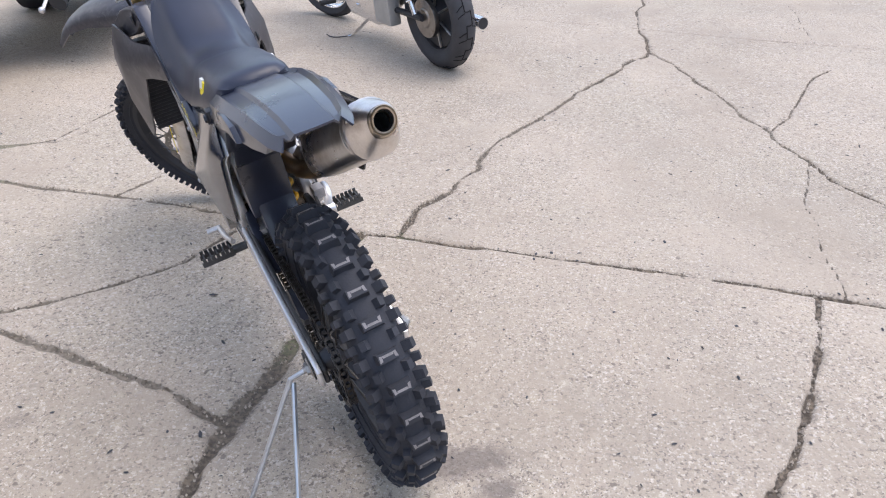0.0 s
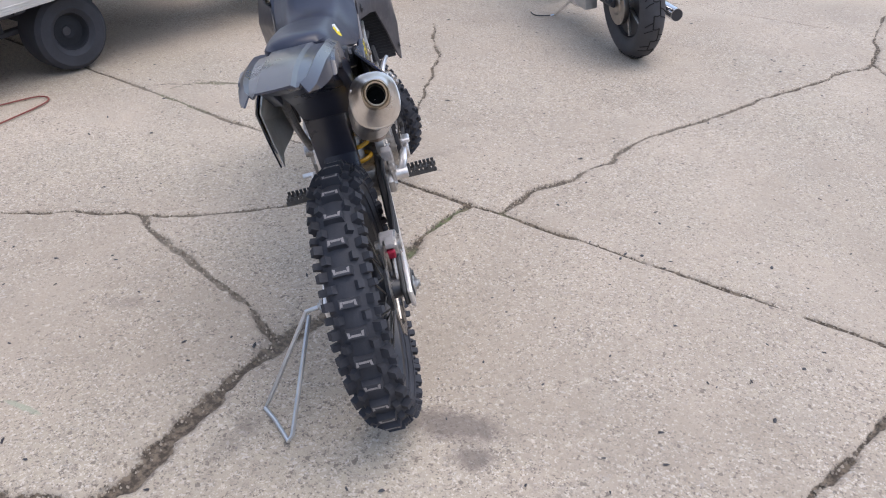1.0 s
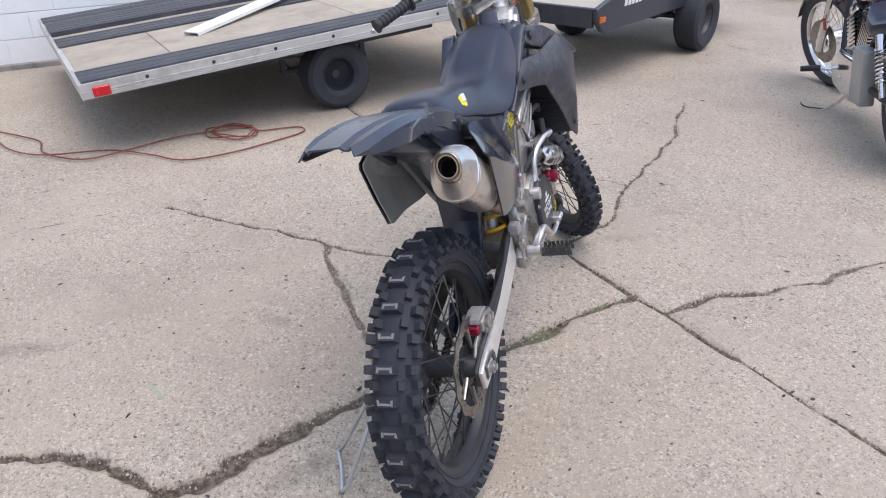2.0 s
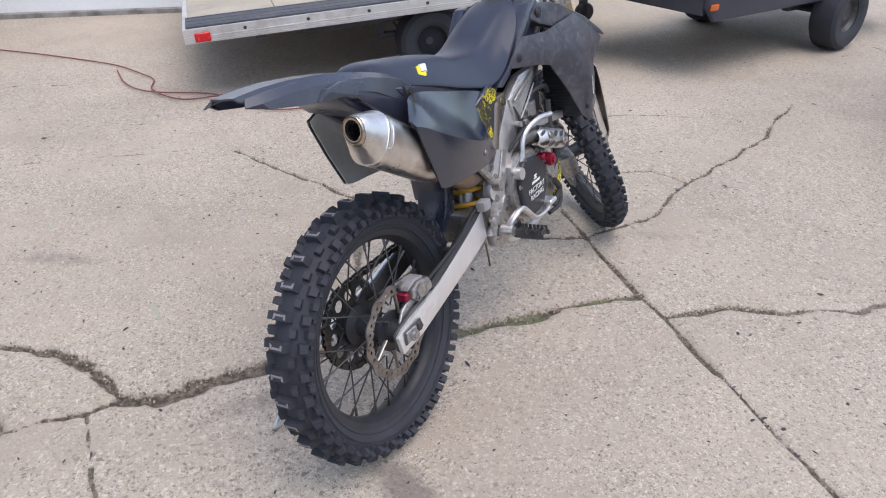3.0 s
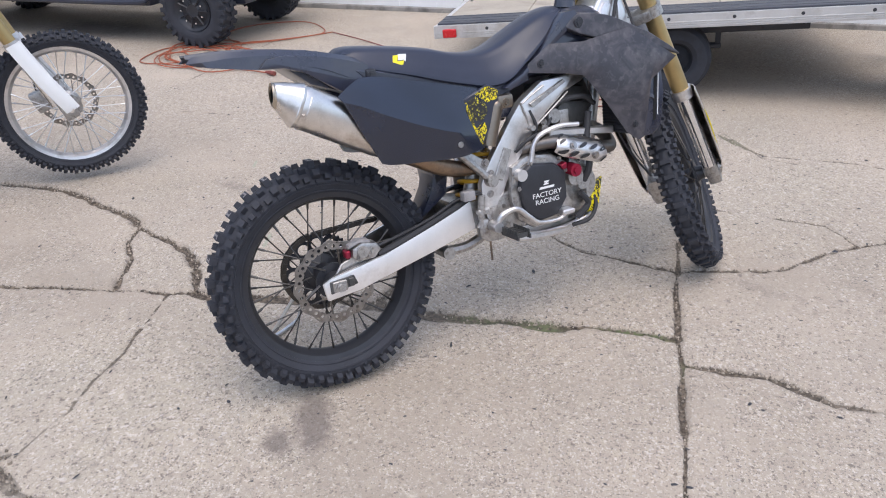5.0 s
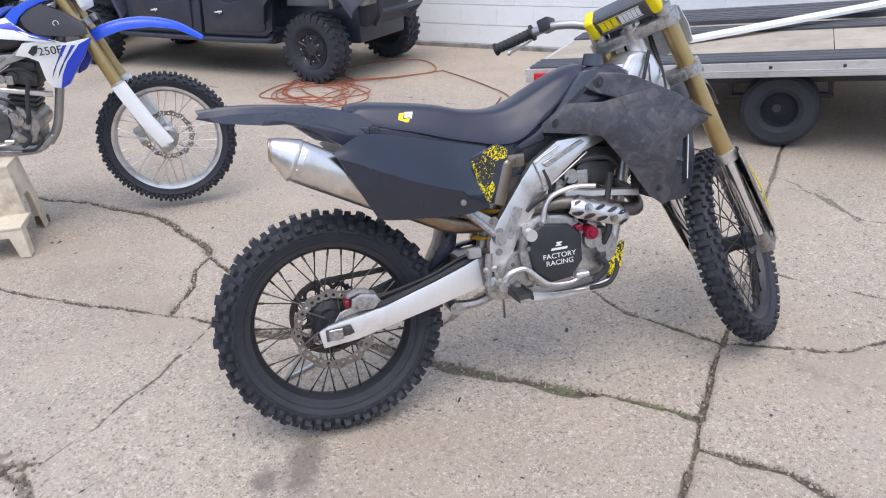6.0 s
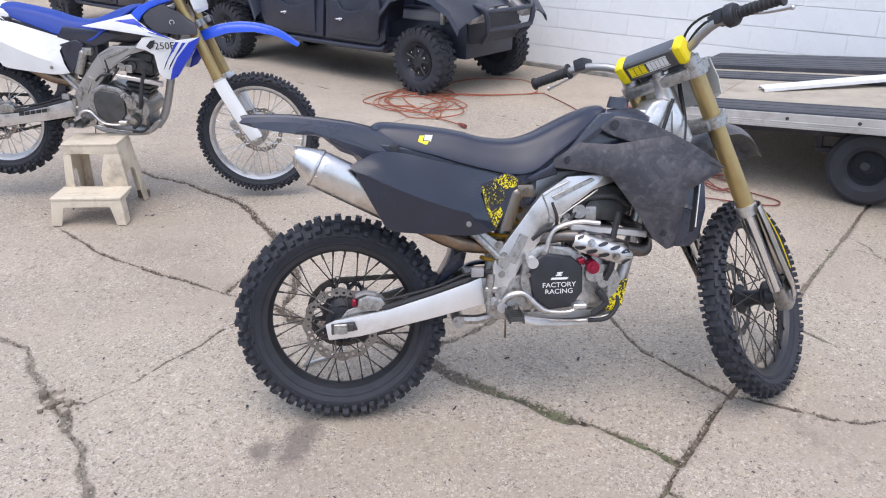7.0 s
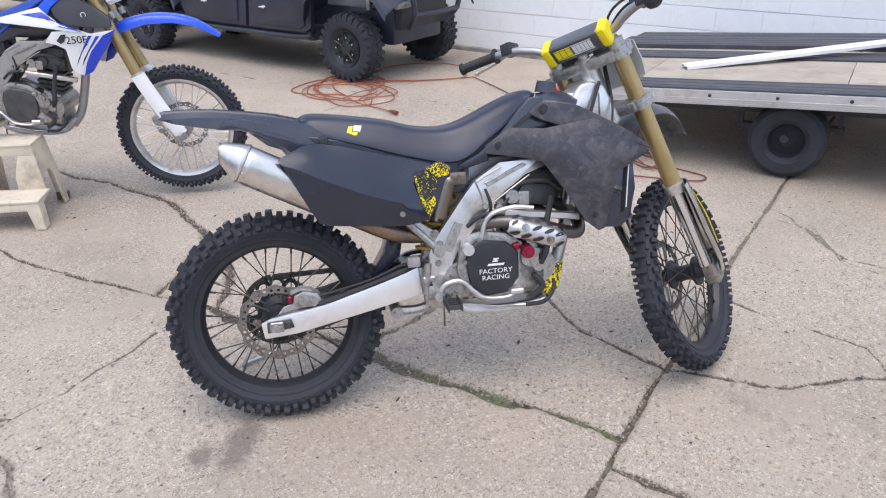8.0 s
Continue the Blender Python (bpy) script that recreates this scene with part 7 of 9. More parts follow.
def step_stool(m):
    """A moulded two-step stool: x across, y back from the lower step's front edge."""
    st = thing("step_stool", "dirty cream plastic two-step stool on concrete", "step stool", m)
    top_h, low_h, flare = 0.398, 0.150, 0.10

    def half(z, y):
        return 0.142 + (top_h - z) * flare + (0.012 if y < 0.15 else 0.0)

    def plate(y0, y1, outline):
        """A wall across the stool with an (x, z) outline; it leans forwards towards the floor."""
        bm = bmesh.new()
        prism(bm, outline, y0, y1, 0.004, 2)
        for v in bm.verts:
            v.co.y -= (low_h - min(low_h, v.co.z)) * 0.10 if y0 < 0.15 else 0.0
        return bm
    # lower front: a rail on two broad legs
    w0, w1 = half(0, 0), half(low_h, 0)
    part("front_wall", plate(0.0, 0.012, [(-w1, low_h), (w1, low_h), (w0, 0.0), (w0 - 0.05, 0.0), (w1 - 0.06, low_h - 0.05), (-w1 + 0.06, low_h - 0.05), (-w0 + 0.05, 0.0), (-w0, 0.0)]), STOOL, st, "front wall with two broad legs")
    # riser between the steps: four bars round an opening
    w2, w3 = half(low_h, 0.2), half(top_h, 0.2)
    for nm, poly in (("riser_bar", [(-w3, top_h), (w3, top_h), (w3 + 0.006, top_h - 0.06), (-w3 - 0.006, top_h - 0.06)]), ("riser_post", [(-w3 - 0.006, top_h - 0.06), (-w3 + 0.035, top_h - 0.06), (-w2 + 0.05, low_h), (-w2, low_h)]), ("riser_post", [(w3 + 0.006, top_h - 0.06), (w3 - 0.075, top_h - 0.06), (w3 - 0.11, low_h + 0.07), (w3 - 0.11, low_h), (w2, low_h)])):
        bm = bmesh.new()
        prism(bm, poly, 0.172, 0.184, 0.004, 2)
        part(nm, bm, STOOL, st)
    # sides
    side = [(-0.018, 0.0), (0.002, low_h - 0.006), (0.172, low_h - 0.004), (0.174, top_h - 0.008), (0.365, top_h - 0.008), (0.42, 0.0), (0.355, 0.0), (0.325, 0.20), (0.30, 0.225), (0.225, 0.225), (0.20, 0.20), (0.185, 0.12), (0.07, 0.12), (0.05, 0.0)]
    for s in (-1, 1):
        bm = bmesh.new()
        prism(bm, side, lambda y, z: s * half(z, y), lambda y, z: s * (half(z, y) - 0.011), 0.004, 2)
        bm.transform(Matrix.Rotation(radians(90), 4, "Z") @ Matrix.Diagonal((1, -1, 1, 1)))
        part("side_wall", bm, STOOL, st, "side wall with an arched cut-out")
        bm = bmesh.new()
        w4, w5 = half(0, 0.4), half(top_h, 0.4)
        prism(bm, [(s * w4, 0.0), (s * (w4 - 0.06), 0.0), (s * (w5 - 0.045), top_h - 0.06), (s * w5, top_h - 0.02)], lambda x, z: 0.365 + (top_h - z) * 0.135, lambda x, z: 0.376 + (top_h - z) * 0.135, 0.003)
        leg = part("back_leg", bm, STOOL, st)
        part("dirty_foot", BM(lambda b: box(b, min(s * (w4 - 0.062), s * (w4 + 0.003)), max(s * (w4 - 0.062), s * (w4 + 0.003)), 0.408, 0.434, 0.001, 0.045, None, 0.003)), DIRTY_STOOL, leg, "brown, dirty foot")
    bm = bmesh.new()
    prism(bm, [(-half(top_h, 0.4), top_h), (half(top_h, 0.4), top_h), (half(top_h, 0.4), top_h - 0.07), (-half(top_h, 0.4), top_h - 0.07)], 0.362, 0.374, 0.004)
    part("back_wall", bm, STOOL, st)
    bm = bmesh.new()
    box(bm, -w1 - 0.004, w1 + 0.004, -0.006, 0.186, low_h - 0.012, low_h + 0.004, None, 0.007, 3)
    step = part("lower_step", bm, STOOL, st, "stained lower step")
    for i in range(4):
        part("grip_rib", BM(lambda b: box(b, -0.12, 0.12, 0.03 + i * 0.035, 0.038 + i * 0.035, low_h + 0.003, low_h + 0.0065, None, 0.001)), STOOL, step)
    bm = bmesh.new()
    box(bm, -w3 - 0.004, w3 + 0.004, 0.166, 0.378, top_h - 0.012, top_h, None, 0.008, 3)
    part("upper_step", bm, STOOL, st)
    return st


step_stool(Matrix.Translation((-0.298, -2.265, 0)) @ pose(0, 0, 0, 0, 0, 132.5))


# ---- side-by-side off-road vehicle along the wall ----
def balloon_tyre(R, half, rim_r, n=26, lug=0.014):
    bm = bmesh.new()
    rc = R - lug
    prof = [(rim_r, -half * 0.75), (rim_r + 0.02, -half * 0.93), ((rim_r + rc) / 2, -half), (rc - 0.02, -half * 0.93), (rc, -half * 0.72), (rc + 0.003, 0), (rc, half * 0.72), (rc - 0.02, half * 0.93), ((rim_r + rc) / 2, half), (rim_r + 0.02, half * 0.93), (rim_r, half * 0.75)]
    lathe(bm, prof, 48, closed=True)
    for i in range(n):
        a = 2 * math.pi * i / n
        for s in (-1, 1):
            t = a + (math.pi / n if s > 0 else 0)
            m = Matrix.Rotation(-t, 4, "Y") @ Matrix.Translation((rc, 0, 0))
            box(bm, -0.01, lug, min(s * 0.008, s * half * 0.66), max(s * 0.008, s * half * 0.66), -0.017, 0.017, m @ Matrix.Rotation(s * 0.3, 4, "X"))
            box(bm, -0.05, lug * 0.5, min(s * half * 0.72, s * half * 1.02), max(s * half * 0.72, s * half * 1.02), -0.016, 0.016, m)
    return bm


def side_by_side(m):
    U = thing("side_by_side", "black four-seat off-road vehicle parked along the wall", "off-road vehicle", m)
    tyre = finish(balloon_tyre(0.302, 0.108, 0.162), "tyre", RUBBER)
    stud = finish(cyl(bmesh.new(), (0, 0, 0), (0, 0.022, 0), 0.007, 0.007, 8), "wheel_stud", CHROME)
    for x in (0.0, 2.88):
        for s in (-1, 1):
            at = Matrix.Translation((x, s * 0.60, 0.298)) @ (Matrix.Rotation(math.pi, 4, "Z") if s > 0 else Matrix.Identity(4))
            bm = bmesh.new()
            lathe(bm, [(0.026, -0.086), (0.052, -0.09), (0.065, -0.073), (0.12, -0.06), (0.142, -0.082), (0.164, -0.095), (0.166, 0.086), (0.146, 0.07), (0.026, 0.043)], 32)
            sb = bmesh.new()
            tube(sb, [(0.05, -0.084, 0), (0.138, -0.088, 0)], 0.011, 6, 1, flat=0.5, smooth=False)
            sm = finish(sb, "wheel_spoke", BLACK_METAL)
            w = part("wheel", bm, BLACK_METAL, U, "black alloy wheel", at)
            for i in range(7):
                part("wheel_spoke", sm, BLACK_METAL, w, m=Matrix.Rotation(2 * math.pi * i / 7, 4, "Y"))
            part("tyre", tyre, RUBBER, w, "lugged off-road tyre")
            for i in range(7):
                a = 2 * math.pi * (i + 0.5) / 7
                part("wheel_stud", stud, CHROME, w, "bright wheel stud", Matrix.Translation((0.1 * math.cos(a), -0.104, 0.1 * math.sin(a))))
    bm = bmesh.new()
    box(bm, 0.38, 2.42, -0.60, 0.60, 0.30, 0.42, None, 0.03, 2)
    box(bm, -0.35, 3.2, -0.38, 0.38, 0.30, 0.62, None, 0.04, 2)
    part("chassis_tub", bm, UTV_BLACK, U)
    for s in (-1, 1):
        bm = tube(bmesh.new(), [(0.42, s * 0.62, 0.36), (0.6, s * 0.645, 0.335), (2.2, s * 0.645, 0.335), (2.42, s * 0.62, 0.37)], 0.024, 10, 4)
        part("rock_slider", bm, UTV_BLACK, U)
    fd = [(1.62, 0.385), (2.36, 0.385), (2.44, 0.43), (2.47, 0.86), (2.44, 1.03), (2.36, 1.04), (2.26, 0.90), (2.14, 0.82), (1.94, 0.78), (1.82, 0.80), (1.74, 0.92), (1.64, 0.93)]
    rd = [(0.62, 0.52), (0.70, 0.385), (1.58, 0.385), (1.60, 0.93), (1.54, 0.93), (1.46, 0.84), (1.30, 0.79), (1.06, 0.78), (0.92, 0.83), (0.82, 0.96), (0.66, 0.98), (0.60, 0.84)]
    for s in (-1, 1):
        for nm, poly, hx in (("front_door", fd, 1.84), ("rear_door", rd, 1.01)):
            bm = bmesh.new()
            prism(bm, poly, s * 0.60, lambda x, z: s * (0.655 - max(0, z - 0.6) * 0.12), 0.014, 2)
            d = part(nm, bm, UTV_BLACK, U, "moulded black half door")
            bm = bmesh.new()
            prism(bm, [(p[0] * 0.8 + (sum(q[0] for q in poly) / len(poly)) * 0.2, p[1] * 0.62 + 0.52 * 0.38 - 0.02) for p in poly], s * 0.64, s * 0.668, 0.012, 2)
            part("door_panel", bm, UTV_BLACK, d)
            bm = bmesh.new()
            tube(bm, [(hx - 0.05, s * 0.666, 0.578), (hx, s * 0.69, 0.582), (hx + 0.05, s * 0.668, 0.585)], 0.011, 8, 4)
            cyl(bm, (hx + 0.03, s * 0.66, 0.582), (hx + 0.03, s * 0.685, 0.582), 0.02, 0.016, 12)
            part("door_handle", bm, CHROME, d, "bright door handle")
        # wings over the wheels
        bm = bmesh.new()
        vs, fs = [], []
        arc = [(2.40, 0.50), (2.44, 0.70), (2.58, 0.84), (2.80, 0.90), (3.05, 0.86), (3.25, 0.76), (3.36, 0.62)]
        for x, z in arc:
            vs += [Vector((x, s * 0.36, z + 0.10)), Vector((x, s * 0.56, z + 0.06)), Vector((x, s * 0.70, z)), Vector((x, s * 0.715, z - 0.05))]
        for i in range(6):
            for j in range(3):
                fs.append((i * 4 + j, i * 4 + j + 1, i * 4 + j + 5, i * 4 + j + 4))
        part("front_wing", shell(bm, vs, fs, 0.012 * s), UTV_BLACK, U)
        bm = bmesh.new()
        vs, fs = [], []
        arc = [(-0.42, 0.60), (-0.36, 0.78), (-0.2, 0.88), (0.1, 0.90), (0.36, 0.84), (0.5, 0.70), (0.58, 0.50)]
        for x, z in arc:
            vs += [Vector((x, s * 0.36, z + 0.08)), Vector((x, s * 0.58, z + 0.06)), Vector((x, s * 0.70, z)), Vector((x, s * 0.715, z - 0.05))]
        for i in range(6):
            for j in range(3):
                fs.append((i * 4 + j, i * 4 + j + 1, i * 4 + j + 5, i * 4 + j + 4))
        part("rear_wing", shell(bm, vs, fs, 0.012 * s), UTV_BLACK, U)
        # suspension and damper
        for x in (2.88, 0.0):
            for off in (-0.16, 0.16):
                part("suspension_arm", tube(bmesh.new(), [(x + off, s * 0.25, 0.36), (x, s * 0.52, 0.32)], 0.018, 8, 1, smooth=False), DARK_UNDER, U)
            part("damper", tube(bmesh.new(), [(x, s * 0.28, 0.72), (x, s * 0.47, 0.36)], 0.026, 10, 1, smooth=False), DARK_UNDER, U)
        bm = bmesh.new()
        box(bm, 2.93, 2.97, min(s * 0.40, s * 0.44), max(s * 0.40, s * 0.44), 0.60, 0.74, None, 0.006)
        part("side_marker", bm, CAST, U)
        for x in (1.15, 1.98):
            bm = bmesh.new()
            box(bm, x - 0.24, x + 0.22, min(s * 0.08, s * 0.54), max(s * 0.08, s * 0.54), 0.46, 0.62, None, 0.05, 3)
            box(bm, x - 0.34, x - 0.20, min(s * 0.08, s * 0.54), max(s * 0.08, s * 0.54), 0.55, 1.18, None, 0.05, 3)
            part("seat", bm, SEAT_VINYL, U)
        bm = bmesh.new()
        tube(bm, [(2.44, s * 0.60, 0.80), (2.36, s * 0.60, 1.1), (2.0, s * 0.56, 1.78), (1.6, s * 0.56, 1.86), (0.6, s * 0.56, 1.84), (0.38, s * 0.58, 1.4), (0.34, s * 0.60, 0.85)], 0.026, 10, 5)
        tube(bm, [(1.60, s * 0.62, 0.84), (1.60, s * 0.565, 1.86)], 0.024, 10, 1, smooth=False)
        part("roll_cage_side", bm, UTV_BLACK, U)
        bm = bmesh.new()
        prism(bm, [(3.16, 0.70), (3.34, 0.64), (3.37, 0.70), (3.2, 0.80)], s * 0.30, s * 0.52, 0.01)
        part("headlight", bm, PAD_GREY, U)
    bm = bmesh.new()
    vs = []
    for x, z, w in ((2.44, 0.99, 0.46), (2.7, 0.96, 0.42), (3.0, 0.90, 0.36), (3.28, 0.76, 0.28)):
        vs += [Vector((x, -w, z - 0.05)), Vector((x, -w * 0.5, z)), Vector((x, w * 0.5, z)), Vector((x, w, z - 0.05))]
    fs = [(i * 4 + j, i * 4 + j + 1, i * 4 + j + 5, i * 4 + j + 4) for i in range(3) for j in range(3)]
    part("hood", shell(bm, vs, fs, 0.012), BLACK_PLASTIC, U, "glossy dark hood panel")
    bm = bmesh.new()
    box(bm, 3.16, 3.28, -0.36, 0.36, 0.44, 0.70, None, 0.04, 2)
    part("front_fascia", bm, DARK_UNDER, U)
    bm = bmesh.new()
    tube(bm, [(3.30, -0.42, 0.80), (3.40, -0.38, 0.74), (3.40, -0.34, 0.58), (3.30, -0.28, 0.46)], 0.024, 10, 5)
    tube(bm, [(3.30, 0.42, 0.80), (3.40, 0.38, 0.74), (3.40, 0.34, 0.58), (3.30, 0.28, 0.46)], 0.024, 10, 5)
    for z in (0.58, 0.74):
        tube(bm, [(3.40, -0.36, z), (3.43, 0, z), (3.40, 0.36, z)], 0.022, 10, 5)
    part("bull_bar", bm, UTV_BLACK, U)
    bm = bmesh.new()
    box(bm, 0.5, 2.05, -0.58, 0.58, 1.86, 1.89, None, 0.012, 2)
    part("roof", bm, UTV_BLACK, U)
    bm = bmesh.new()
    box(bm, -0.5, 0.42, -0.62, 0.62, 0.90, 0.93, None, 0.01)
    for s in (-1, 1):
        box(bm, -0.5, 0.42, min(s * 0.60, s * 0.63), max(s * 0.60, s * 0.63), 0.90, 1.12, None, 0.01)
    box(bm, -0.52, -0.49, -0.62, 0.62, 0.90, 1.12, None, 0.01)
    part("cargo_bed", bm, UTV_BLACK, U)
    return U


buggy = side_by_side(Matrix.Translation((-4.49, -5.88, 0)) @ pose(0, 0, 0, 0, 0, 90))
behind = copy_thing(buggy, Matrix.Translation((-4.55, -10.0, 0)) @ pose(0, 0, 0, 0, 0, 90))
tagged(behind, "second black off-road vehicle parked nose to tail by the wall", "off-road vehicle", "parked off-road vehicles")
tagged(buggy, "black four-seat off-road vehicle parked along the wall", "off-road vehicle", "parked off-road vehicles")


# ---- flat trailers ----
def trailer_wheel(parent, x, y, r, out, rim_mat, high=None):
    at = Matrix.Translation((x, y, high or r)) @ (Matrix.Identity(4) if out < 0 else Matrix.Rotation(math.pi, 4, "Z"))
    bm = bmesh.new()
    lathe(bm, [(0.02, -0.05), (0.04, -0.055), (0.05, -0.05), (r * 0.40, -0.045), (r * 0.46, -0.075), (r * 0.5, -0.08), (r * 0.5, 0.08), (0.02, 0.06)], 28)
    w = part("wheel", bm, rim_mat, parent, "", at)
    prof = [(r * 0.48, -0.085), (r * 0.6, -0.105), (r * 0.86, -0.105), (r * 0.97, -0.085), (r, -0.05), (r, 0.05), (r * 0.97, 0.085), (r * 0.86, 0.105), (r * 0.6, 0.105), (r * 0.48, 0.085)]
    bm = lathe(bmesh.new(), prof, 48, closed=True)
    part("tyre", bm, RUBBER, w, "worn black trailer tyre")
    for i in range(5):
        a = 2 * math.pi * i / 5
        bm = bmesh.new()
        cyl(bm, (0.055 * math.cos(a), -0.045, 0.055 * math.sin(a)), (0.055 * math.cos(a), -0.02, 0.055 * math.sin(a)), 0.009, 0.009, 6)
        part("wheel_nut", bm, SHADED_RIM if rim_mat is SHADED_RIM else STEEL, w)


def trailer_one(m):
    """x along the side, y across the deck from the near rail."""
    T = thing("flat_trailer", "flat snowmobile trailer with plywood deck and black runners", "trailer", m)
    L, W, zb, zt = 2.9, 2.34, 0.48, 0.56
    for y0, y1 in ((0.0, 0.03), (W - 0.03, W)):
        bm = bmesh.new()
        near = y0 == 0.0
        out = y0 if near else y1
        sgn = -1 if near else 1
        prof = [(y1 if near else y0, zb), (out, zb)]
        for z in (0.488, 0.500, 0.512):
            prof += [(out, z), (out + sgn * 0.004, z + 0.001), (out + sgn * 0.004, z + 0.006), (out, z + 0.007)]
        prof += [(out, zt), (y1 if near else y0, zt)]
        loft(bm, [[V(x, y, z) for y, z in prof] for x in (0.0, L)])
        rail = part("side_rail", bm, RAIL_ALU, T, "ribbed aluminium side rail")
        for i in range(7):
            bm = bmesh.new()
            bolt_at(bm, (0.35 + i * 0.37, y0 - 0.001 if near else y1 + 0.001, 0.535), (0, -1 if near else 1, 0), 0.007, 0.005)
            part("rail_bolt", bm, DARK_UNDER, rail)
    for x0, x1 in ((0.0, 0.03), (L - 0.03, L)):
        bm = bmesh.new()
        box(bm, x0, x1, 0.03, W - 0.03, zb, zt - 0.002, None, 0.003)
        part("end_rail", bm, RAIL_ALU, T)
    for i, (x0, x1) in enumerate(((0.03, 0.56), (0.564, 1.78), (1.784, L - 0.03))):
        bm = bmesh.new()
        box(bm, x0, x1, 0.03, W - 0.03, zt - 0.016, zt - 0.003, None, 0.002)
        part("deck_board", bm, DECK_WOOD, T, "weathered plywood deck board")
    for y0, y1, h in ((0.032, 0.30, 0.010), (1.08, 1.36, 0.010), (1.50, 1.92, 0.03), (2.06, 2.30, 0.010)):
        bm = bmesh.new()
        prof = [(y0, zt - 0.003), (y0, zt + h - 0.002), (y0 + 0.004, zt + h)]
        for k in np.arange(y0 + 0.05, y1 - 0.03, 0.09):
            prof += [(k, zt + h), (k + 0.002, zt + h + 0.003), (k + 0.008, zt + h + 0.003), (k + 0.010, zt + h)]
        prof += [(y1 - 0.004, zt + h), (y1, zt + h - 0.002), (y1, zt - 0.003)]
        loft(bm, [[V(x, y, z) for y, z in prof] for x in (0.02, L - 0.02)])
        part("runner", bm, RUNNER, T, "black plastic runner strip on the deck")
    bm = bmesh.new()
    for x in (0.4, 1.2, 2.0, 2.8):
        box(bm, x, x + 0.06, 0.03, W - 0.03, zb - 0.02, zt - 0.016)
    box(bm, 0.2, L + 0.5, W / 2 - 0.04, W / 2 + 0.04, zb - 0.09, zb - 0.02, None, 0.005)
    # two long dark beams, added to imitate the shade below the rail
    for y in (0.26, W - 0.31):
        box(bm, 0.7, 2.3, y, y + 0.05, 0.39, zb + 0.01, None, 0.004)
    cyl(bm, (1.50, 0.16, 0.26), (1.50, W - 0.16, 0.26), 0.025, 0.025, 12)
    for y in (0.34, W - 0.34):
        box(bm, 1.2, 1.8, y - 0.025, y + 0.025, 0.28, 0.31, None, 0.006)
        for x in (1.22, 1.78):
            box(bm, x - 0.015, x + 0.015, y - 0.02, y + 0.02, 0.30, zb)
    part("underframe", bm, DARK_UNDER, T, "dark steel underframe and axle, with beams added as shade")
    trailer_wheel(T, 1.515, 0.22, 0.22, -1, SHADED_RIM, 0.255)
    trailer_wheel(T, 1.515, W - 0.22, 0.22, 1, SHADED_RIM, 0.255)
    bm = bmesh.new()
    box(bm, 0.06, 0.15, -0.02, 0.0, 0.487, 0.54, None, 0.02, 3)
    part("side_lamp", bm, RED_LENS, T, "red side lamp")
    bm = bmesh.new()
    box(bm, L - 0.14, L - 0.05, -0.02, 0.0, 0.49, 0.54, None, 0.01, 2)
    part("side_lamp", bm, ORANGE_LENS, T, "orange side lamp")
    # jack and coupling
    bm = bmesh.new()
    for y in (0.5, W - 0.5):
        tube(bm, [(L - 0.9, y, 0.43), (L + 0.5, W / 2 + (0.03 if y > 1 else -0.03), 0.43)], 0.03, 8, 1, smooth=False)
    box(bm, L + 0.27, L + 0.33, W / 2 + 0.13, W / 2 + 0.19, -0.05, 0.6, None, 0.008)
    box(bm, L + 0.27, L + 0.33, W / 2 + 0.02, W / 2 + 0.15, 0.40, 0.46, None, 0.004)
    part("drawbar", bm, DARK_UNDER, T)
    bm = lathe(bmesh.new(), [(0.01, -0.03), (0.07, -0.03), (0.08, -0.02), (0.08, 0.02), (0.07, 0.03), (0.01, 0.03)], 20, Matrix.Translation((L + 0.31, W / 2 + 0.16, -0.005)))
    part("jack_wheel", bm, RUBBER_ROAD, T)
    return T


T1 = Matrix.Translation((-3.073, -0.698, 0.415)) @ pose(0, 0, 0, 0, 0, 93.3) @ pose(0, 0, 0, 0, -4.4, 0) @ Matrix.Translation((0, 0, -0.56))
trailer_one(T1)
pm = Matrix.Translation((-3.80, 0.030, 0.497)) @ pose(0, 0, 0, 0, 0, 126.0) @ pose(0, 0, 0, 0, -6.2, 0)
solo("white_channel", BM(lambda b: box(b, 0, 2.0, -0.06, 0.06, -0.008, 0.0, pm, 0.001), lambda b: box(b, 0, 2.0, -0.06, -0.054, -0.022, -0.007, pm, 0.0), lambda b: box(b, 0, 2.0, 0.054, 0.06, -0.022, -0.007, pm, 0.0)),
     WHITE_PAINT, "long white metal channel lying across the trailer deck", "metal channel")


TW = 1.66


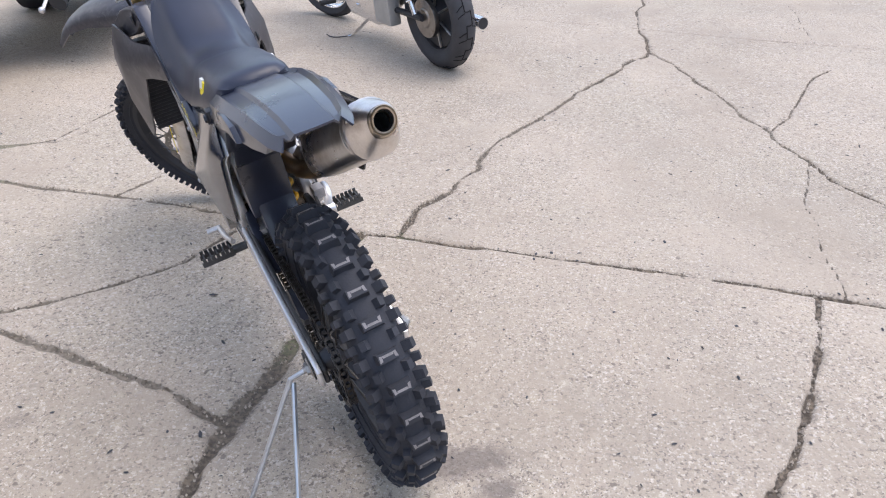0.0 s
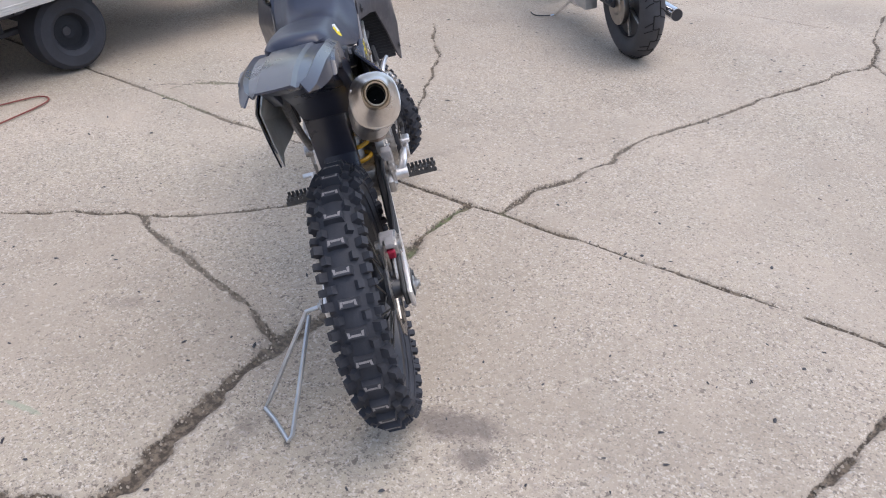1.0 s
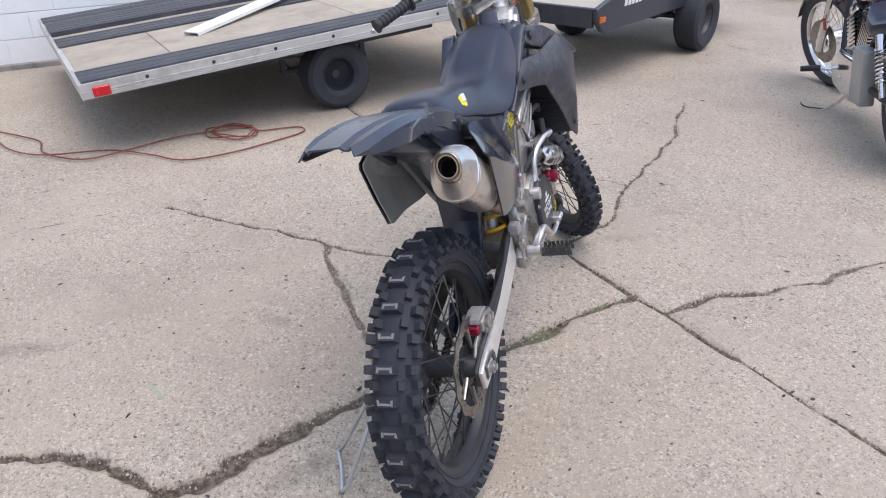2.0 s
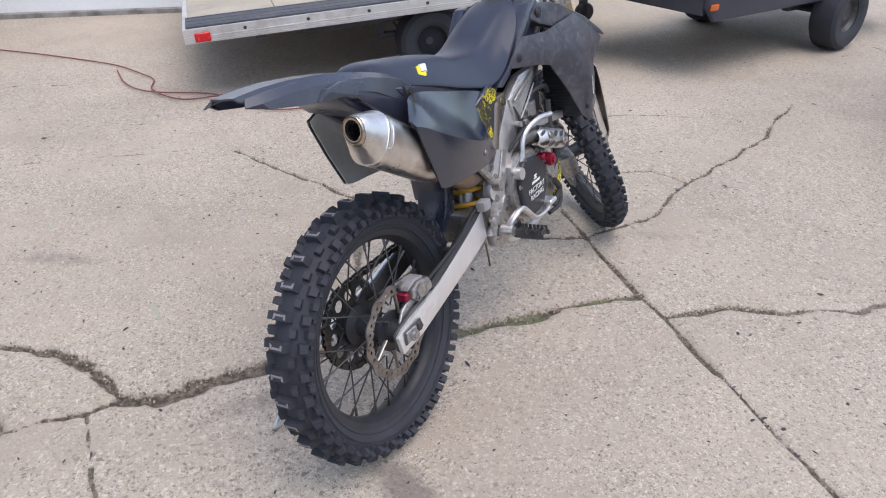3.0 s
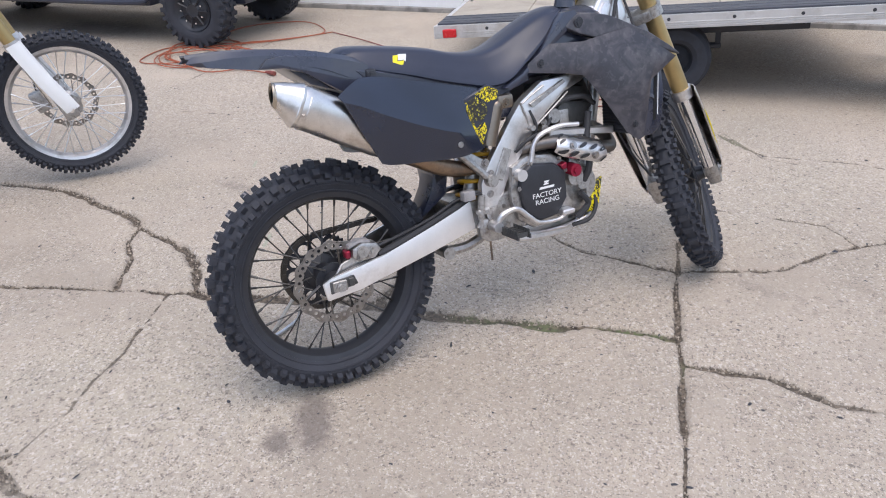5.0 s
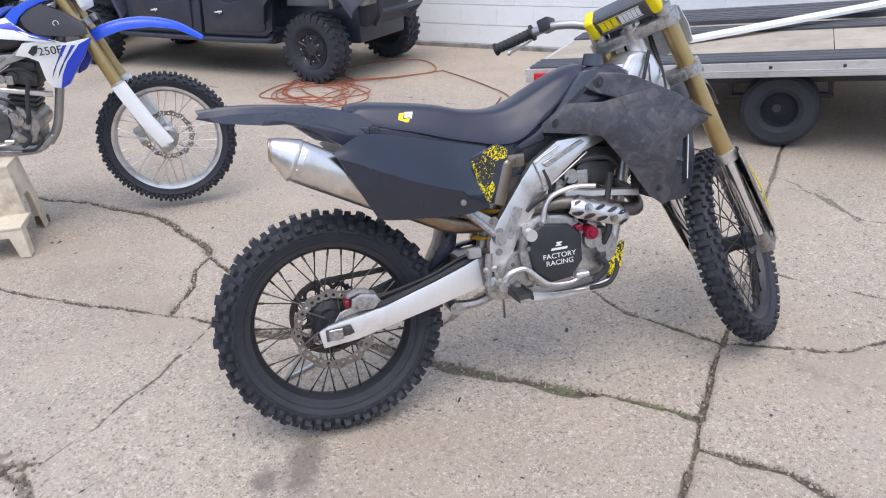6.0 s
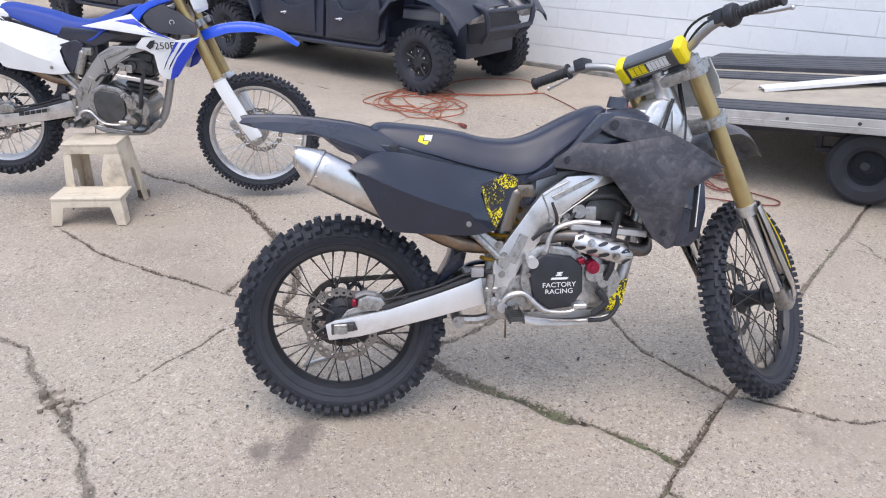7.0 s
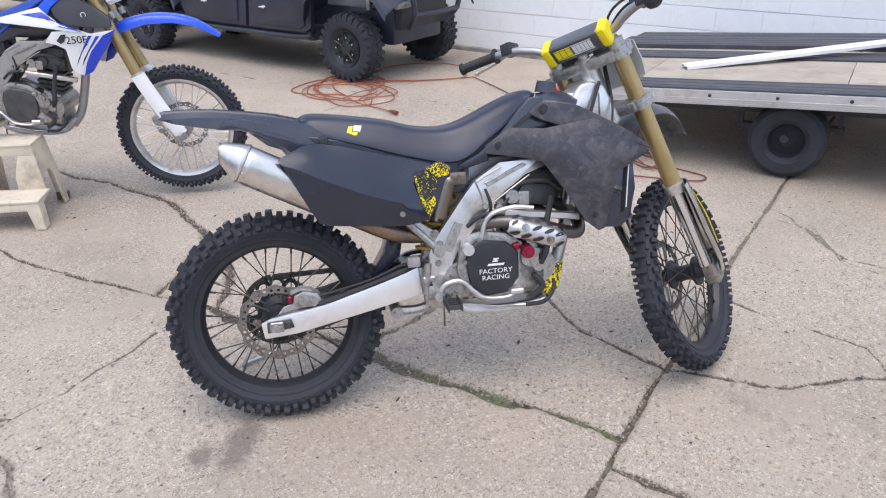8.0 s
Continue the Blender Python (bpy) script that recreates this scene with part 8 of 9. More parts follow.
def trailer_two(m):
    T = thing("flat_trailer", "pale-decked trailer with black sides and an orange lamp", "trailer", m)
    L, W, zb, zt = 2.9, 1.1, 0.42, 0.55
    bm = bmesh.new()
    box(bm, 0.02, L, 0.02, W - 0.02, zt - 0.02, zt - 0.004, None, 0.002)
    part("deck", bm, DECK_PALE, T, "pale worn deck")
    for y0, y1 in ((0.0, 0.04), (W - 0.04, W)):
        bm = bmesh.new()
        prism(bm, [(0.0, zb + 0.05), (0.0, zt + 0.0), (0.25, zt + 0.06), (L, zt + 0.06), (L, zb - 0.06), (0.1, zb - 0.04)], y0, y1, 0.006)
        s = part("side_board", bm, UTV_BLACK, T, "black side board with pale lettering blocks")
        if y0 == 0.0:
            for i in range(9):
                if i != 5:
                    bm = bmesh.new()
                    prism(bm, [(0.38 + i * 0.055, zt - 0.03), (0.42 + i * 0.055, zt - 0.03), (0.43 + i * 0.055, zt + 0.015 + (0.012 if i in (0, 6) else 0)), (0.39 + i * 0.055, zt + 0.015 + (0.012 if i in (0, 6) else 0))], -0.002, 0.001)
                    part("lettering_bar", bm, WHITE_INK, s)
    for x0, x1 in ((0.0, 0.04), (L - 0.04, L)):
        bm = bmesh.new()
        box(bm, x0, x1, 0.04, W - 0.04, zb, zt, None, 0.005)
        part("end_board", bm, DARK_UNDER, T)
    bm = bmesh.new()
    for x in (0.5, 1.5, 2.5):
        box(bm, x, x + 0.06, 0.04, W - 0.04, zb - 0.04, zt - 0.02)
    cyl(bm, (TW, 0.05, 0.255), (TW, W - 0.05, 0.255), 0.025, 0.025, 12)
    for y in (0.2, W - 0.2):
        box(bm, TW - 0.37, TW + 0.37, y - 0.03, y + 0.03, 0.28, zb, None, 0.006)
    part("underframe", bm, DARK_UNDER, T)
    trailer_wheel(T, TW, -0.03, 0.255, -1, DARK_CAST)
    trailer_wheel(T, TW, W + 0.03, 0.255, 1, DARK_CAST)
    bm = bmesh.new()
    box(bm, 0.02, 0.10, -0.016, 0.0, zb + 0.035, zb + 0.075, None, 0.008, 2)
    part("side_lamp", bm, ORANGE_LENS, T, "orange side lamp")
    return T


trailer_two(Matrix.Translation((-2.80, 2.48, 0)) @ pose(0, 0, 0, 0, 0, 113.0))


# ---- cruiser ----
def cruiser(m):
    C = thing("cruiser_motorcycle", "black and maroon chrome cruiser on its side stand", "motorcycle", m)
    # wheels; the front end is turned a little to its left
    neck = V(1.28, 0, 0.88)
    FT = Matrix.Translation(neck) @ Matrix.Rotation(radians(20), 4, Vector((-0.385, 0, 0.923))) @ Matrix.Translation(-neck)
    for x, R, half, rim_r, rear in ((0.0, 0.325, 0.072, 0.21, True), (1.55, 0.33, 0.052, 0.262, False)):
        at = Matrix.Translation((x, 0, R - 0.004))
        at = at if rear else FT @ at
        bm = lathe(bmesh.new(), [(0.012, -0.10), (0.03, -0.10), (0.04, -0.06), (0.05, -0.06), (0.05, 0.06), (0.04, 0.06), (0.03, 0.10), (0.012, 0.10)], 24)
        w = part("rear_wheel" if rear else "front_wheel", bm, CHROME, C, "", at)
        mid, b = rim_r + (R - rim_r) * 0.42, (R - rim_r) * 0.58
        prof = [(rim_r - 0.004, -half * 0.6), (rim_r + 0.01, -half * 0.8)] + [(mid + b * math.cos(radians(i * 15)), half * math.sin(radians(i * 15))) for i in range(-6, 7)] + [(rim_r + 0.01, half * 0.8), (rim_r - 0.004, half * 0.6)]
        bm = lathe(bmesh.new(), prof, 64, closed=True)
        part("tyre", bm, ROAD_TREAD, w, "grey-black grooved road tyre")
        # black ribs on the tread stand for the shade in its grooves
        bm = bmesh.new()
        n_g = 26

        def on_tread(a, p):
            r = mid + b * math.cos(p) + 0.0003
            return (r * math.cos(a), half * math.sin(p), r * math.sin(a))
        for i in range(n_g):
            a, d = 2 * math.pi * i / n_g, 2 * math.pi / n_g
            q = radians(15) * (1 if i % 2 else -1)
            out = radians(52) * (1 if i % 2 else -1)
            tube(bm, [on_tread(a, q), on_tread(a + d * 0.5, q), on_tread(a + d, q)], 0.0035, 4, 1, smooth=False)
            tube(bm, [on_tread(a + d, q), on_tread(a + d * 1.05, 0), on_tread(a + d, -q)], 0.0035, 4, 1, smooth=False)
            tube(bm, [on_tread(a + d * 0.5, q), on_tread(a + d * 0.65, (q + out) / 2), on_tread(a + d * 0.9, out)], 0.0035, 4, 1, smooth=False)
            tube(bm, [on_tread(a + d * 0.1, -q), on_tread(a + d * 0.2, (-q - out) / 2), on_tread(a + d * 0.4, -out)], 0.003, 4, 1, smooth=False)
        part("tread_grooves", bm, SOOT_AND_SHADE, w)["kind"] = "stuff"
        part("rim", rim_ring(rim_r, half * 0.55), CHROME if not rear else BLACK_METAL, w)
        if rear:
            bm = lathe(bmesh.new(), [(0.05, -0.02), (rim_r - 0.02, -0.025), (rim_r - 0.02, 0.025), (0.05, 0.02)], 40)
            part("wheel_disc", bm, BLACK_METAL, w, "solid dark wheel centre")
            for i in range(7):
                a = 2 * math.pi * i / 7
                part("wheel_spoke", tube(bmesh.new(), [(0.06 * math.cos(a), 0.03, 0.06 * math.sin(a)), (0.19 * math.cos(a), 0.03, 0.19 * math.sin(a))], 0.011, 6, 1, flat=0.5, smooth=False), CAST, w)
            part("pulley", BM(lambda q: lathe(q, [(0.05, 0.07), (0.115, 0.07), (0.118, 0.078), (0.115, 0.1), (0.06, 0.098), (0.05, 0.105)], 40)), DISC, w, "worn steel drive pulley")
        else:
            sp = bmesh.new()
            cyl(sp, (0, 0, 0), (rim_r - 0.03, 0, 0), 0.0022, 0.0022, 6)
            spoke = finish(sp, "spoke", SPOKE_BRIGHT)
            for i in range(36):
                a = 2 * math.pi * i / 36
                s = 1 if i % 2 else -1
                p0 = Vector((0.045 * math.cos(a - s * 0.6), s * 0.05, 0.045 * math.sin(a - s * 0.6)))
                p1 = Vector(((rim_r - 0.02) * math.cos(a), 0, (rim_r - 0.02) * math.sin(a)))
                part("spoke", spoke, SPOKE_BRIGHT, w, m=Matrix.Translation(p0) @ (p1 - p0).to_track_quat("X", "Z").to_matrix().to_4x4())
            bm = scalloped(0.145, 0.075, 0.062, 0.067, 8, 0.001)
            part("brake_disc", bm, DISC, w, "rust-tinted brake disc")
    # rear fender with a pale band
    def strip(R0, a0, a1, w0, n=12):
        vs, fs = [], []
        for i in range(n + 1):
            a = radians(a0 + (a1 - a0) * i / n)
            for j, (dy, dr) in enumerate(((-1, -0.05), (-0.94, -0.012), (-0.5, 0.008), (0, 0.014), (0.5, 0.008), (0.94, -0.012), (1, -0.05))):
                r = R0 + dr
                vs.append(Vector((r * math.cos(a), dy * w0, 0.325 + r * math.sin(a))))
        for i in range(n):
            for j in range(6):
                fs.append((i * 7 + j, i * 7 + j + 1, (i + 1) * 7 + j + 1, (i + 1) * 7 + j))
        return vs, fs
    vs, fs = strip(0.365, 40, 134, 0.095)
    fen = part("rear_fender", shell(bmesh.new(), vs, fs, 0.004), MAROON, C, "maroon rear fender")
    vs, fs = strip(0.3675, 121.5, 129.5, 0.0965, 4)
    # the band rises to a small point in the middle
    for i in range(5):
        peak = vs[i * 7 + 3]
        lift = (1 - i / 4) * radians(5)
        r, a = math.hypot(peak.x, peak.z - 0.325), math.atan2(peak.z - 0.325, peak.x) - lift
        vs[i * 7 + 3] = Vector((r * math.cos(a), 0, 0.325 + r * math.sin(a)))
    part("fender_band", shell(bmesh.new(), vs, fs, 0.003), BAND, fen, "pale pointed band near the fender's tip")
    bm = bmesh.new()
    box(bm, -0.255, -0.235, -0.03, 0.03, 0.555, 0.585, None, 0.006, 2)
    part("tail_lamp", bm, BLACK_METAL, fen)
    # frame, engine
    bm = bmesh.new()
    tube(bm, [(0.0, 0.115, 0.325), (0.25, 0.115, 0.32), (0.50, 0.10, 0.30)], 0.02, 8, 4)
    tube(bm, [(0.0, -0.115, 0.325), (0.25, -0.115, 0.32), (0.50, -0.10, 0.30)], 0.02, 8, 4)
    for s in (-1, 1):
        tube(bm, [(-0.18, s * 0.10, 0.63), (0.15, s * 0.10, 0.60), (0.42, s * 0.09, 0.55), (0.55, s * 0.08, 0.28), (0.95, s * 0.08, 0.20), (1.12, s * 0.05, 0.45), (1.22, 0, 0.82)], 0.018, 8, 5)
    tube(bm, [(0.42, 0, 0.58), (0.8, 0, 0.74), (1.22, 0, 0.85)], 0.025, 8, 4)
    part("frame", bm, BLACK_METAL, C)
    bm = bmesh.new()
    box(bm, 0.58, 0.95, -0.11, 0.11, 0.22, 0.42, None, 0.05, 3)
    cyl(bm, (0.78, -0.14, 0.34), (0.78, -0.10, 0.34), 0.10, 0.10, 28)
    part("engine_case", bm, CAST, C)
    for ang, x0 in ((-24, 0.70), (24, 0.84)):
        bm = bmesh.new()
        mm = Matrix.Translation((x0, 0, 0.40)) @ Matrix.Rotation(radians(ang), 4, "Y")
        finned(bm, mm, 0.075, 0.085, 0.01, 9, 0.023, 0.022)
        cyl(bm, mm @ V(0, 0, 0), mm @ V(0, 0, 0.22), 0.055, 0.055, 20)
        box(bm, -0.07, 0.07, -0.075, 0.075, 0.22, 0.28, mm, 0.02, 2)
        part("engine_cylinder", bm, CHROME, C)
    bm = bmesh.new()
    prism(bm, [(0.40, 0.22), (0.38, 0.36), (0.46, 0.44), (0.80, 0.43), (0.93, 0.36), (0.93, 0.25), (0.86, 0.20), (0.5, 0.19)], 0.10, 0.165, 0.02, 3)
    part("primary_cover", bm, CHROME, C, "polished primary cover")
    bm = bmesh.new()
    box(bm, 0.30, 0.50, 0.09, 0.175, 0.22, 0.52, None, 0.02, 2)
    part("battery_cover", bm, PALE_BOX, C, "pale grey side box")
    part("oil_tank", BM(lambda q: box(q, 0.24, 0.48, -0.17, -0.06, 0.36, 0.58, None, 0.04, 3)), BLACK_METAL, C)
    # shocks
    for s in (-1, 1):
        bm = bmesh.new()
        a, b2 = V(0.03, s * 0.145, 0.35), V(0.16, s * 0.145, 0.64)
        u, w_ = frame_of(b2 - a)
        cyl(bm, a, a.lerp(b2, 0.45), 0.016, 0.016, 12)
        cyl(bm, a.lerp(b2, 0.75), b2, 0.026, 0.026, 14)
        pts = [a.lerp(b2, 0.25 + 0.52 * i / 112) + (u * math.cos(2 * math.pi * i / 14) + w_ * math.sin(2 * math.pi * i / 14)) * 0.027 for i in range(113)]
        tube(bm, pts, 0.0055, 6, 1, smooth=False)
        part("shock_absorber", bm, CHROME, C, "chrome coil shock absorber")
        bm = bmesh.new()
        tube(bm, [(-0.07, s * 0.105, 0.605), (-0.08, s * 0.13, 0.605), (-0.085, s * 0.15, 0.605)], 0.007, 8, 3)
        cyl(bm, (-0.06, s * 0.16, 0.605), (-0.115, s * 0.16, 0.605), 0.02, 0.024, 16)
        ts = part("turn_signal", bm, CHROME, C)
        part("signal_lens", BM(lambda q: box(q, -0.140, -0.104, s * 0.163 - 0.028, s * 0.163 + 0.028, 0.580, 0.632, None, 0.009, 2)), SIGNAL, ts, "dark orange signal lens")
        bm = bmesh.new()
        tube(bm, [(-0.16, s * 0.104, 0.60), (0.0, s * 0.108, 0.665), (0.2, s * 0.106, 0.65)], 0.012, 8, 4, flat=0.6)
        part("fender_strut", bm, CHROME, C)
    # seat, tank
    bm = bmesh.new()
    rings = []
    for x, zt, zb, w_ in ((-0.12, 0.715, 0.685, 0.06), (-0.02, 0.735, 0.675, 0.10), (0.15, 0.72, 0.62, 0.13), (0.32, 0.68, 0.58, 0.15), (0.48, 0.69, 0.59, 0.13), (0.58, 0.73, 0.62, 0.09)):
        rings.append(oval((x, 0, (zt + zb) / 2), w_, (zt - zb) / 2 + 0.01, 18, 2.8))
    loft(bm, rings)
    part("seat", bm, SEAT_VINYL, C, "black two-up seat")
    bm = bmesh.new()
    rings = []
    for x, zt, zb, w_ in ((0.56, 0.78, 0.70, 0.06), (0.66, 0.86, 0.70, 0.115), (0.85, 0.90, 0.72, 0.14), (1.02, 0.905, 0.75, 0.125), (1.15, 0.88, 0.80, 0.06)):
        rings.append(oval((x, 0, (zt + zb) / 2), w_, (zt - zb) / 2, 18, 2.3))
    loft(bm, rings)
    part("fuel_tank", bm, MAROON, C, "maroon teardrop tank")
    # exhausts on the right
    for k, z in enumerate((0.27, 0.36)):
        bm = bmesh.new()
        tube(bm, [(0.95 - k * 0.3, -0.10, 0.55), (1.0 - k * 0.3, -0.17, 0.45), (0.80 - k * 0.2, -0.19, z), (0.3, -0.195, z - 0.01), ((-0.19 if k == 0 else 0.12), -0.185, z - 0.015)], [0.02, 0.022, 0.028, 0.036, 0.038], 14, 6)
        ex = part("exhaust_pipe", bm, CHROME, C, "chrome exhaust pipe")
        xe = -0.19 if k == 0 else 0.12
        part("pipe_bore", BM(lambda q: cyl(q, (xe - 0.003, -0.185, z - 0.015), (xe + 0.02, -0.185, z - 0.015), 0.034, 0.034, 16)), BLACK_METAL, ex)
    # front end
    bm = bmesh.new()
    for s in (-1, 1):
        cyl(bm, (1.52, s * 0.10, 0.32), (1.27, s * 0.10, 0.92), 0.02, 0.02, 14)
        cyl(bm, (1.54, s * 0.10, 0.28), (1.45, s * 0.10, 0.49), 0.028, 0.028, 14)
    for q in ((1.345, 0.74), (1.275, 0.90)):
        box(bm, q[0] - 0.03, q[0] + 0.04, -0.13, 0.13, q[1] - 0.018, q[1] + 0.018, None, 0.01)
    fork = part("front_fork", bm, CHROME, C, "", FT)
    part("fork_reflector", BM(lambda q: box(q, 1.40, 1.425, 0.125, 0.137, 0.44, 0.52, None, 0.003)), SIGNAL, fork, "small orange reflector")
    part("headlight", BM(lambda q: cyl(q, (1.36, 0, 0.85), (1.47, 0, 0.84), 0.06, 0.085, 24)), CHROME, C, "", FT)
    bm = bmesh.new()
    tube(bm, [(0.98, 0.38, 1.02), (1.08, 0.30, 1.05), (1.24, 0.14, 1.03), (1.26, 0.06, 0.93), (1.26, -0.06, 0.93), (1.24, -0.14, 1.03), (1.08, -0.30, 1.05), (0.98, -0.38, 1.02)], 0.0127, 10, 5)
    hb = part("handlebar", bm, CHROME, C, "", FT)
    for s in (-1, 1):
        part("grip", BM(lambda q: cyl(q, (0.96, s * 0.39, 1.015), (1.05, s * 0.32, 1.045), 0.018, 0.018, 12)), BLACK_RUBBER, hb)
    vs, fs = [], []
    for i in range(9):
        a = radians(20 + 120 * i / 8)
        for dy, dr in ((-1, -0.03), (-0.7, 0.0), (0, 0.008), (0.7, 0.0), (1, -0.03)):
            vs.append(Vector((1.55 + (0.355 + dr) * math.cos(a), dy * 0.065, 0.326 + (0.355 + dr) * math.sin(a))))
    for i in range(8):
        for j in range(4):
            fs.append((i * 5 + j, i * 5 + j + 1, (i + 1) * 5 + j + 1, (i + 1) * 5 + j))
    part("front_fender", shell(bmesh.new(), vs, fs, 0.003), MAROON, C, "", FT)
    # pegs and stand
    for s in (-1, 1):
        bm = bmesh.new()
        tube(bm, [(0.98, s * 0.10, 0.26), (1.0, s * 0.18, 0.27), (1.0, s * 0.22, 0.275)], 0.011, 8, 3)
        cyl(bm, (0.95, s * 0.10, 0.30), (0.72, s * 0.17, 0.28), 0.009, 0.009, 8)
        pg = part("footpeg", bm, CHROME, C)
        part("peg_rubber", BM(lambda q: cyl(q, (1.0, s * 0.21, 0.275), (1.0, s * 0.32, 0.28), 0.02, 0.018, 12)), BLACK_RUBBER, pg)
    bm = bmesh.new()
    tube(bm, [(0.70, 0.10, 0.20), (0.84, 0.13, 0.095), (0.935, 0.155, 0.03)], 0.011, 8, 3)
    tube(bm, [(0.93, 0.152, 0.033), (0.965, 0.163, 0.022)], [0.014, 0.018], 8, 1, flat=0.4, smooth=False)
    part("side_stand", bm, CHROME, C, "chrome side stand")
    return C


cruiser(Matrix.Translation((-0.87, 3.02, 0)) @ pose(0, 0, 0, 0, 0, 141.0) @ pose(0, 0, 0, -7, 0, 0))

# ---- bikes and a quad at the far end ----
STYLE_GREY = dict(STYLE_BLUE, seat=SEAT_VINYL, seat_label="dark seat", ffender=WHITE_PLASTIC, ffender_label="white front fender", tank=WHITE_PLASTIC, wing=WHITE_PLASTIC, louver=WHITE_PLASTIC, swing=DARK_CAST, frame=DARK_CAST, frame_label="dark frame spar")
far = thing("dirt_bike", "white trail bike parked far across the yard", "motorcycle", Matrix.Translation((-1.42, 8.55, 0)) @ pose(0, 0, 0, 0, 0, 229) @ pose(0, 0, 0, -5, 0, 0))
dirt_bike(far, STYLE_GREY, 10)


def quad(m):
    Q = thing("quad_bike", "dark quad bike with blue wheel rims", "quad bike", m)
    tyre = finish(balloon_tyre(0.28, 0.11, 0.15, 20, 0.012), "tyre", RUBBER)
    for x in (0.0, 1.25):
        for s in (-1, 1):
            at = Matrix.Translation((x, s * 0.45, 0.277)) @ (Matrix.Rotation(math.pi, 4, "Z") if s > 0 else Matrix.Identity(4))
            w = part("wheel", lathe(bmesh.new(), [(0.02, -0.08), (0.06, -0.085), (0.08, -0.05), (0.14, -0.05), (0.158, -0.095), (0.158, 0.09), (0.02, 0.06)], 28), BLUE_RIM, Q, "blue painted wheel", at)
            part("tyre", tyre, RUBBER, w)
    bm = bmesh.new()
    box(bm, -0.1, 1.35, -0.18, 0.18, 0.25, 0.55, None, 0.05, 2)
    part("chassis", bm, DARK_UNDER, Q)
    bm = bmesh.new()
    for x in (0.0, 1.25):
        box(bm, x - 0.33, x + 0.33, -0.52, 0.52, 0.60, 0.66, None, 0.03, 2)
    box(bm, 0.3, 1.0, -0.2, 0.2, 0.55, 0.80, None, 0.06, 2)
    part("bodywork", bm, BLUE_PLASTIC, Q)
    bm = bmesh.new()
    box(bm, -0.1, 0.62, -0.15, 0.15, 0.74, 0.86, None, 0.05, 2)
    part("seat", bm, SEAT_VINYL, Q)
    bm = bmesh.new()
    tube(bm, [(0.78, 0.36, 1.02), (0.88, 0.2, 1.03), (0.92, 0, 0.92), (0.88, -0.2, 1.03), (0.78, -0.36, 1.02)], 0.013, 8, 5)
    part("handlebar", bm, BLACK_METAL, Q)
    return Q


quad(Matrix.Translation((-4.75, 7.2, 0)) @ pose(0, 0, 0, 0, 0, 150))

# ---- cords on the ground ----
cr = random.Random(21)


def loops(cx, cy, ra, rb, turn, n, start=0.0, drift=0.1):
    out = []
    c, s = math.cos(radians(turn)), math.sin(radians(turn))
    for i in range(n * 10):
        a = start + 2 * math.pi * i / 10
        k = 1 + cr.uniform(-0.2, 0.2)
        ox, oy = drift * math.sin(i * 0.37), drift * math.cos(i * 0.53)
        u, v = ra * k * math.cos(a) + ox, rb * k * math.sin(a) + oy
        out.append((cx + u * c - v * s, cy + u * s + v * c, 0.008 + 0.006 * (i % 3)))
    return out


def g(*p):
    return [(x, y, 0.008) for x, y in p]


orange = g((-3.17, -1.99), (-3.20, -2.12), (-3.24, -2.32), (-3.40, -2.45)) + loops(-3.52, -2.72, 0.42, 0.24, 70, 4, 0.4) + g((-3.9, -2.75), (-4.2, -2.45), (-4.5, -2.2), (-4.76, -2.32), (-4.95, -2.6), (-4.75, -2.95), (-4.35, -3.05), (-4.0, -2.72), (-4.25, -2.38), (-4.58, -2.13))
cord = thing("extension_cord", "orange extension cord coiled loosely on the concrete", "extension cord")
part("cable", tube(bmesh.new(), orange, 0.0048, 6, 4), ORANGE_CORD, cord)
part("plug", BM(lambda b: tube(b, [(-3.18, -2.03, 0.012), (-3.165, -1.985, 0.014), (-3.15, -1.94, 0.014)], [0.009, 0.016, 0.017], 8, 3)), RED_CORD, cord, "red cord plug")
orange2 = loops(-3.62, -2.85, 0.36, 0.28, 40, 2, 2.0) + g((-3.74, -3.2), (-3.3, -3.2), (-3.22, -3.0), (-3.4, -2.7))
solo("extension_cord", tube(bmesh.new(), orange2, 0.0045, 6, 4), ORANGE_CORD, "second orange cord tangled beside the wheel", "extension cord")
dark_run = g((-4.58, -2.13), (-4.35, -1.75), (-4.1, -1.4), (-3.95, -1.22), (-3.72, -1.05), (-3.56, -0.96), (-3.34, -0.95), (-3.11, -0.76), (-3.16, -0.5), (-3.25, -0.2))
red = dark_run + loops(-3.16, 0.08, 0.15, 0.09, 60, 3, 1.0, 0.04) + g((-3.1, 0.25), (-3.06, 0.45), (-2.95, 0.44), (-2.86, 0.2), (-2.80, -0.05), (-2.82, -0.28), (-3.0, -0.42), (-3.2, -0.62), (-3.3, -0.95), (-3.5, -1.12), (-3.85, -1.22))
solo("extension_cord", tube(bmesh.new(), red, 0.0045, 6, 4), RED_CORD, "dark red cord looped under the trailer's edge", "extension cord")

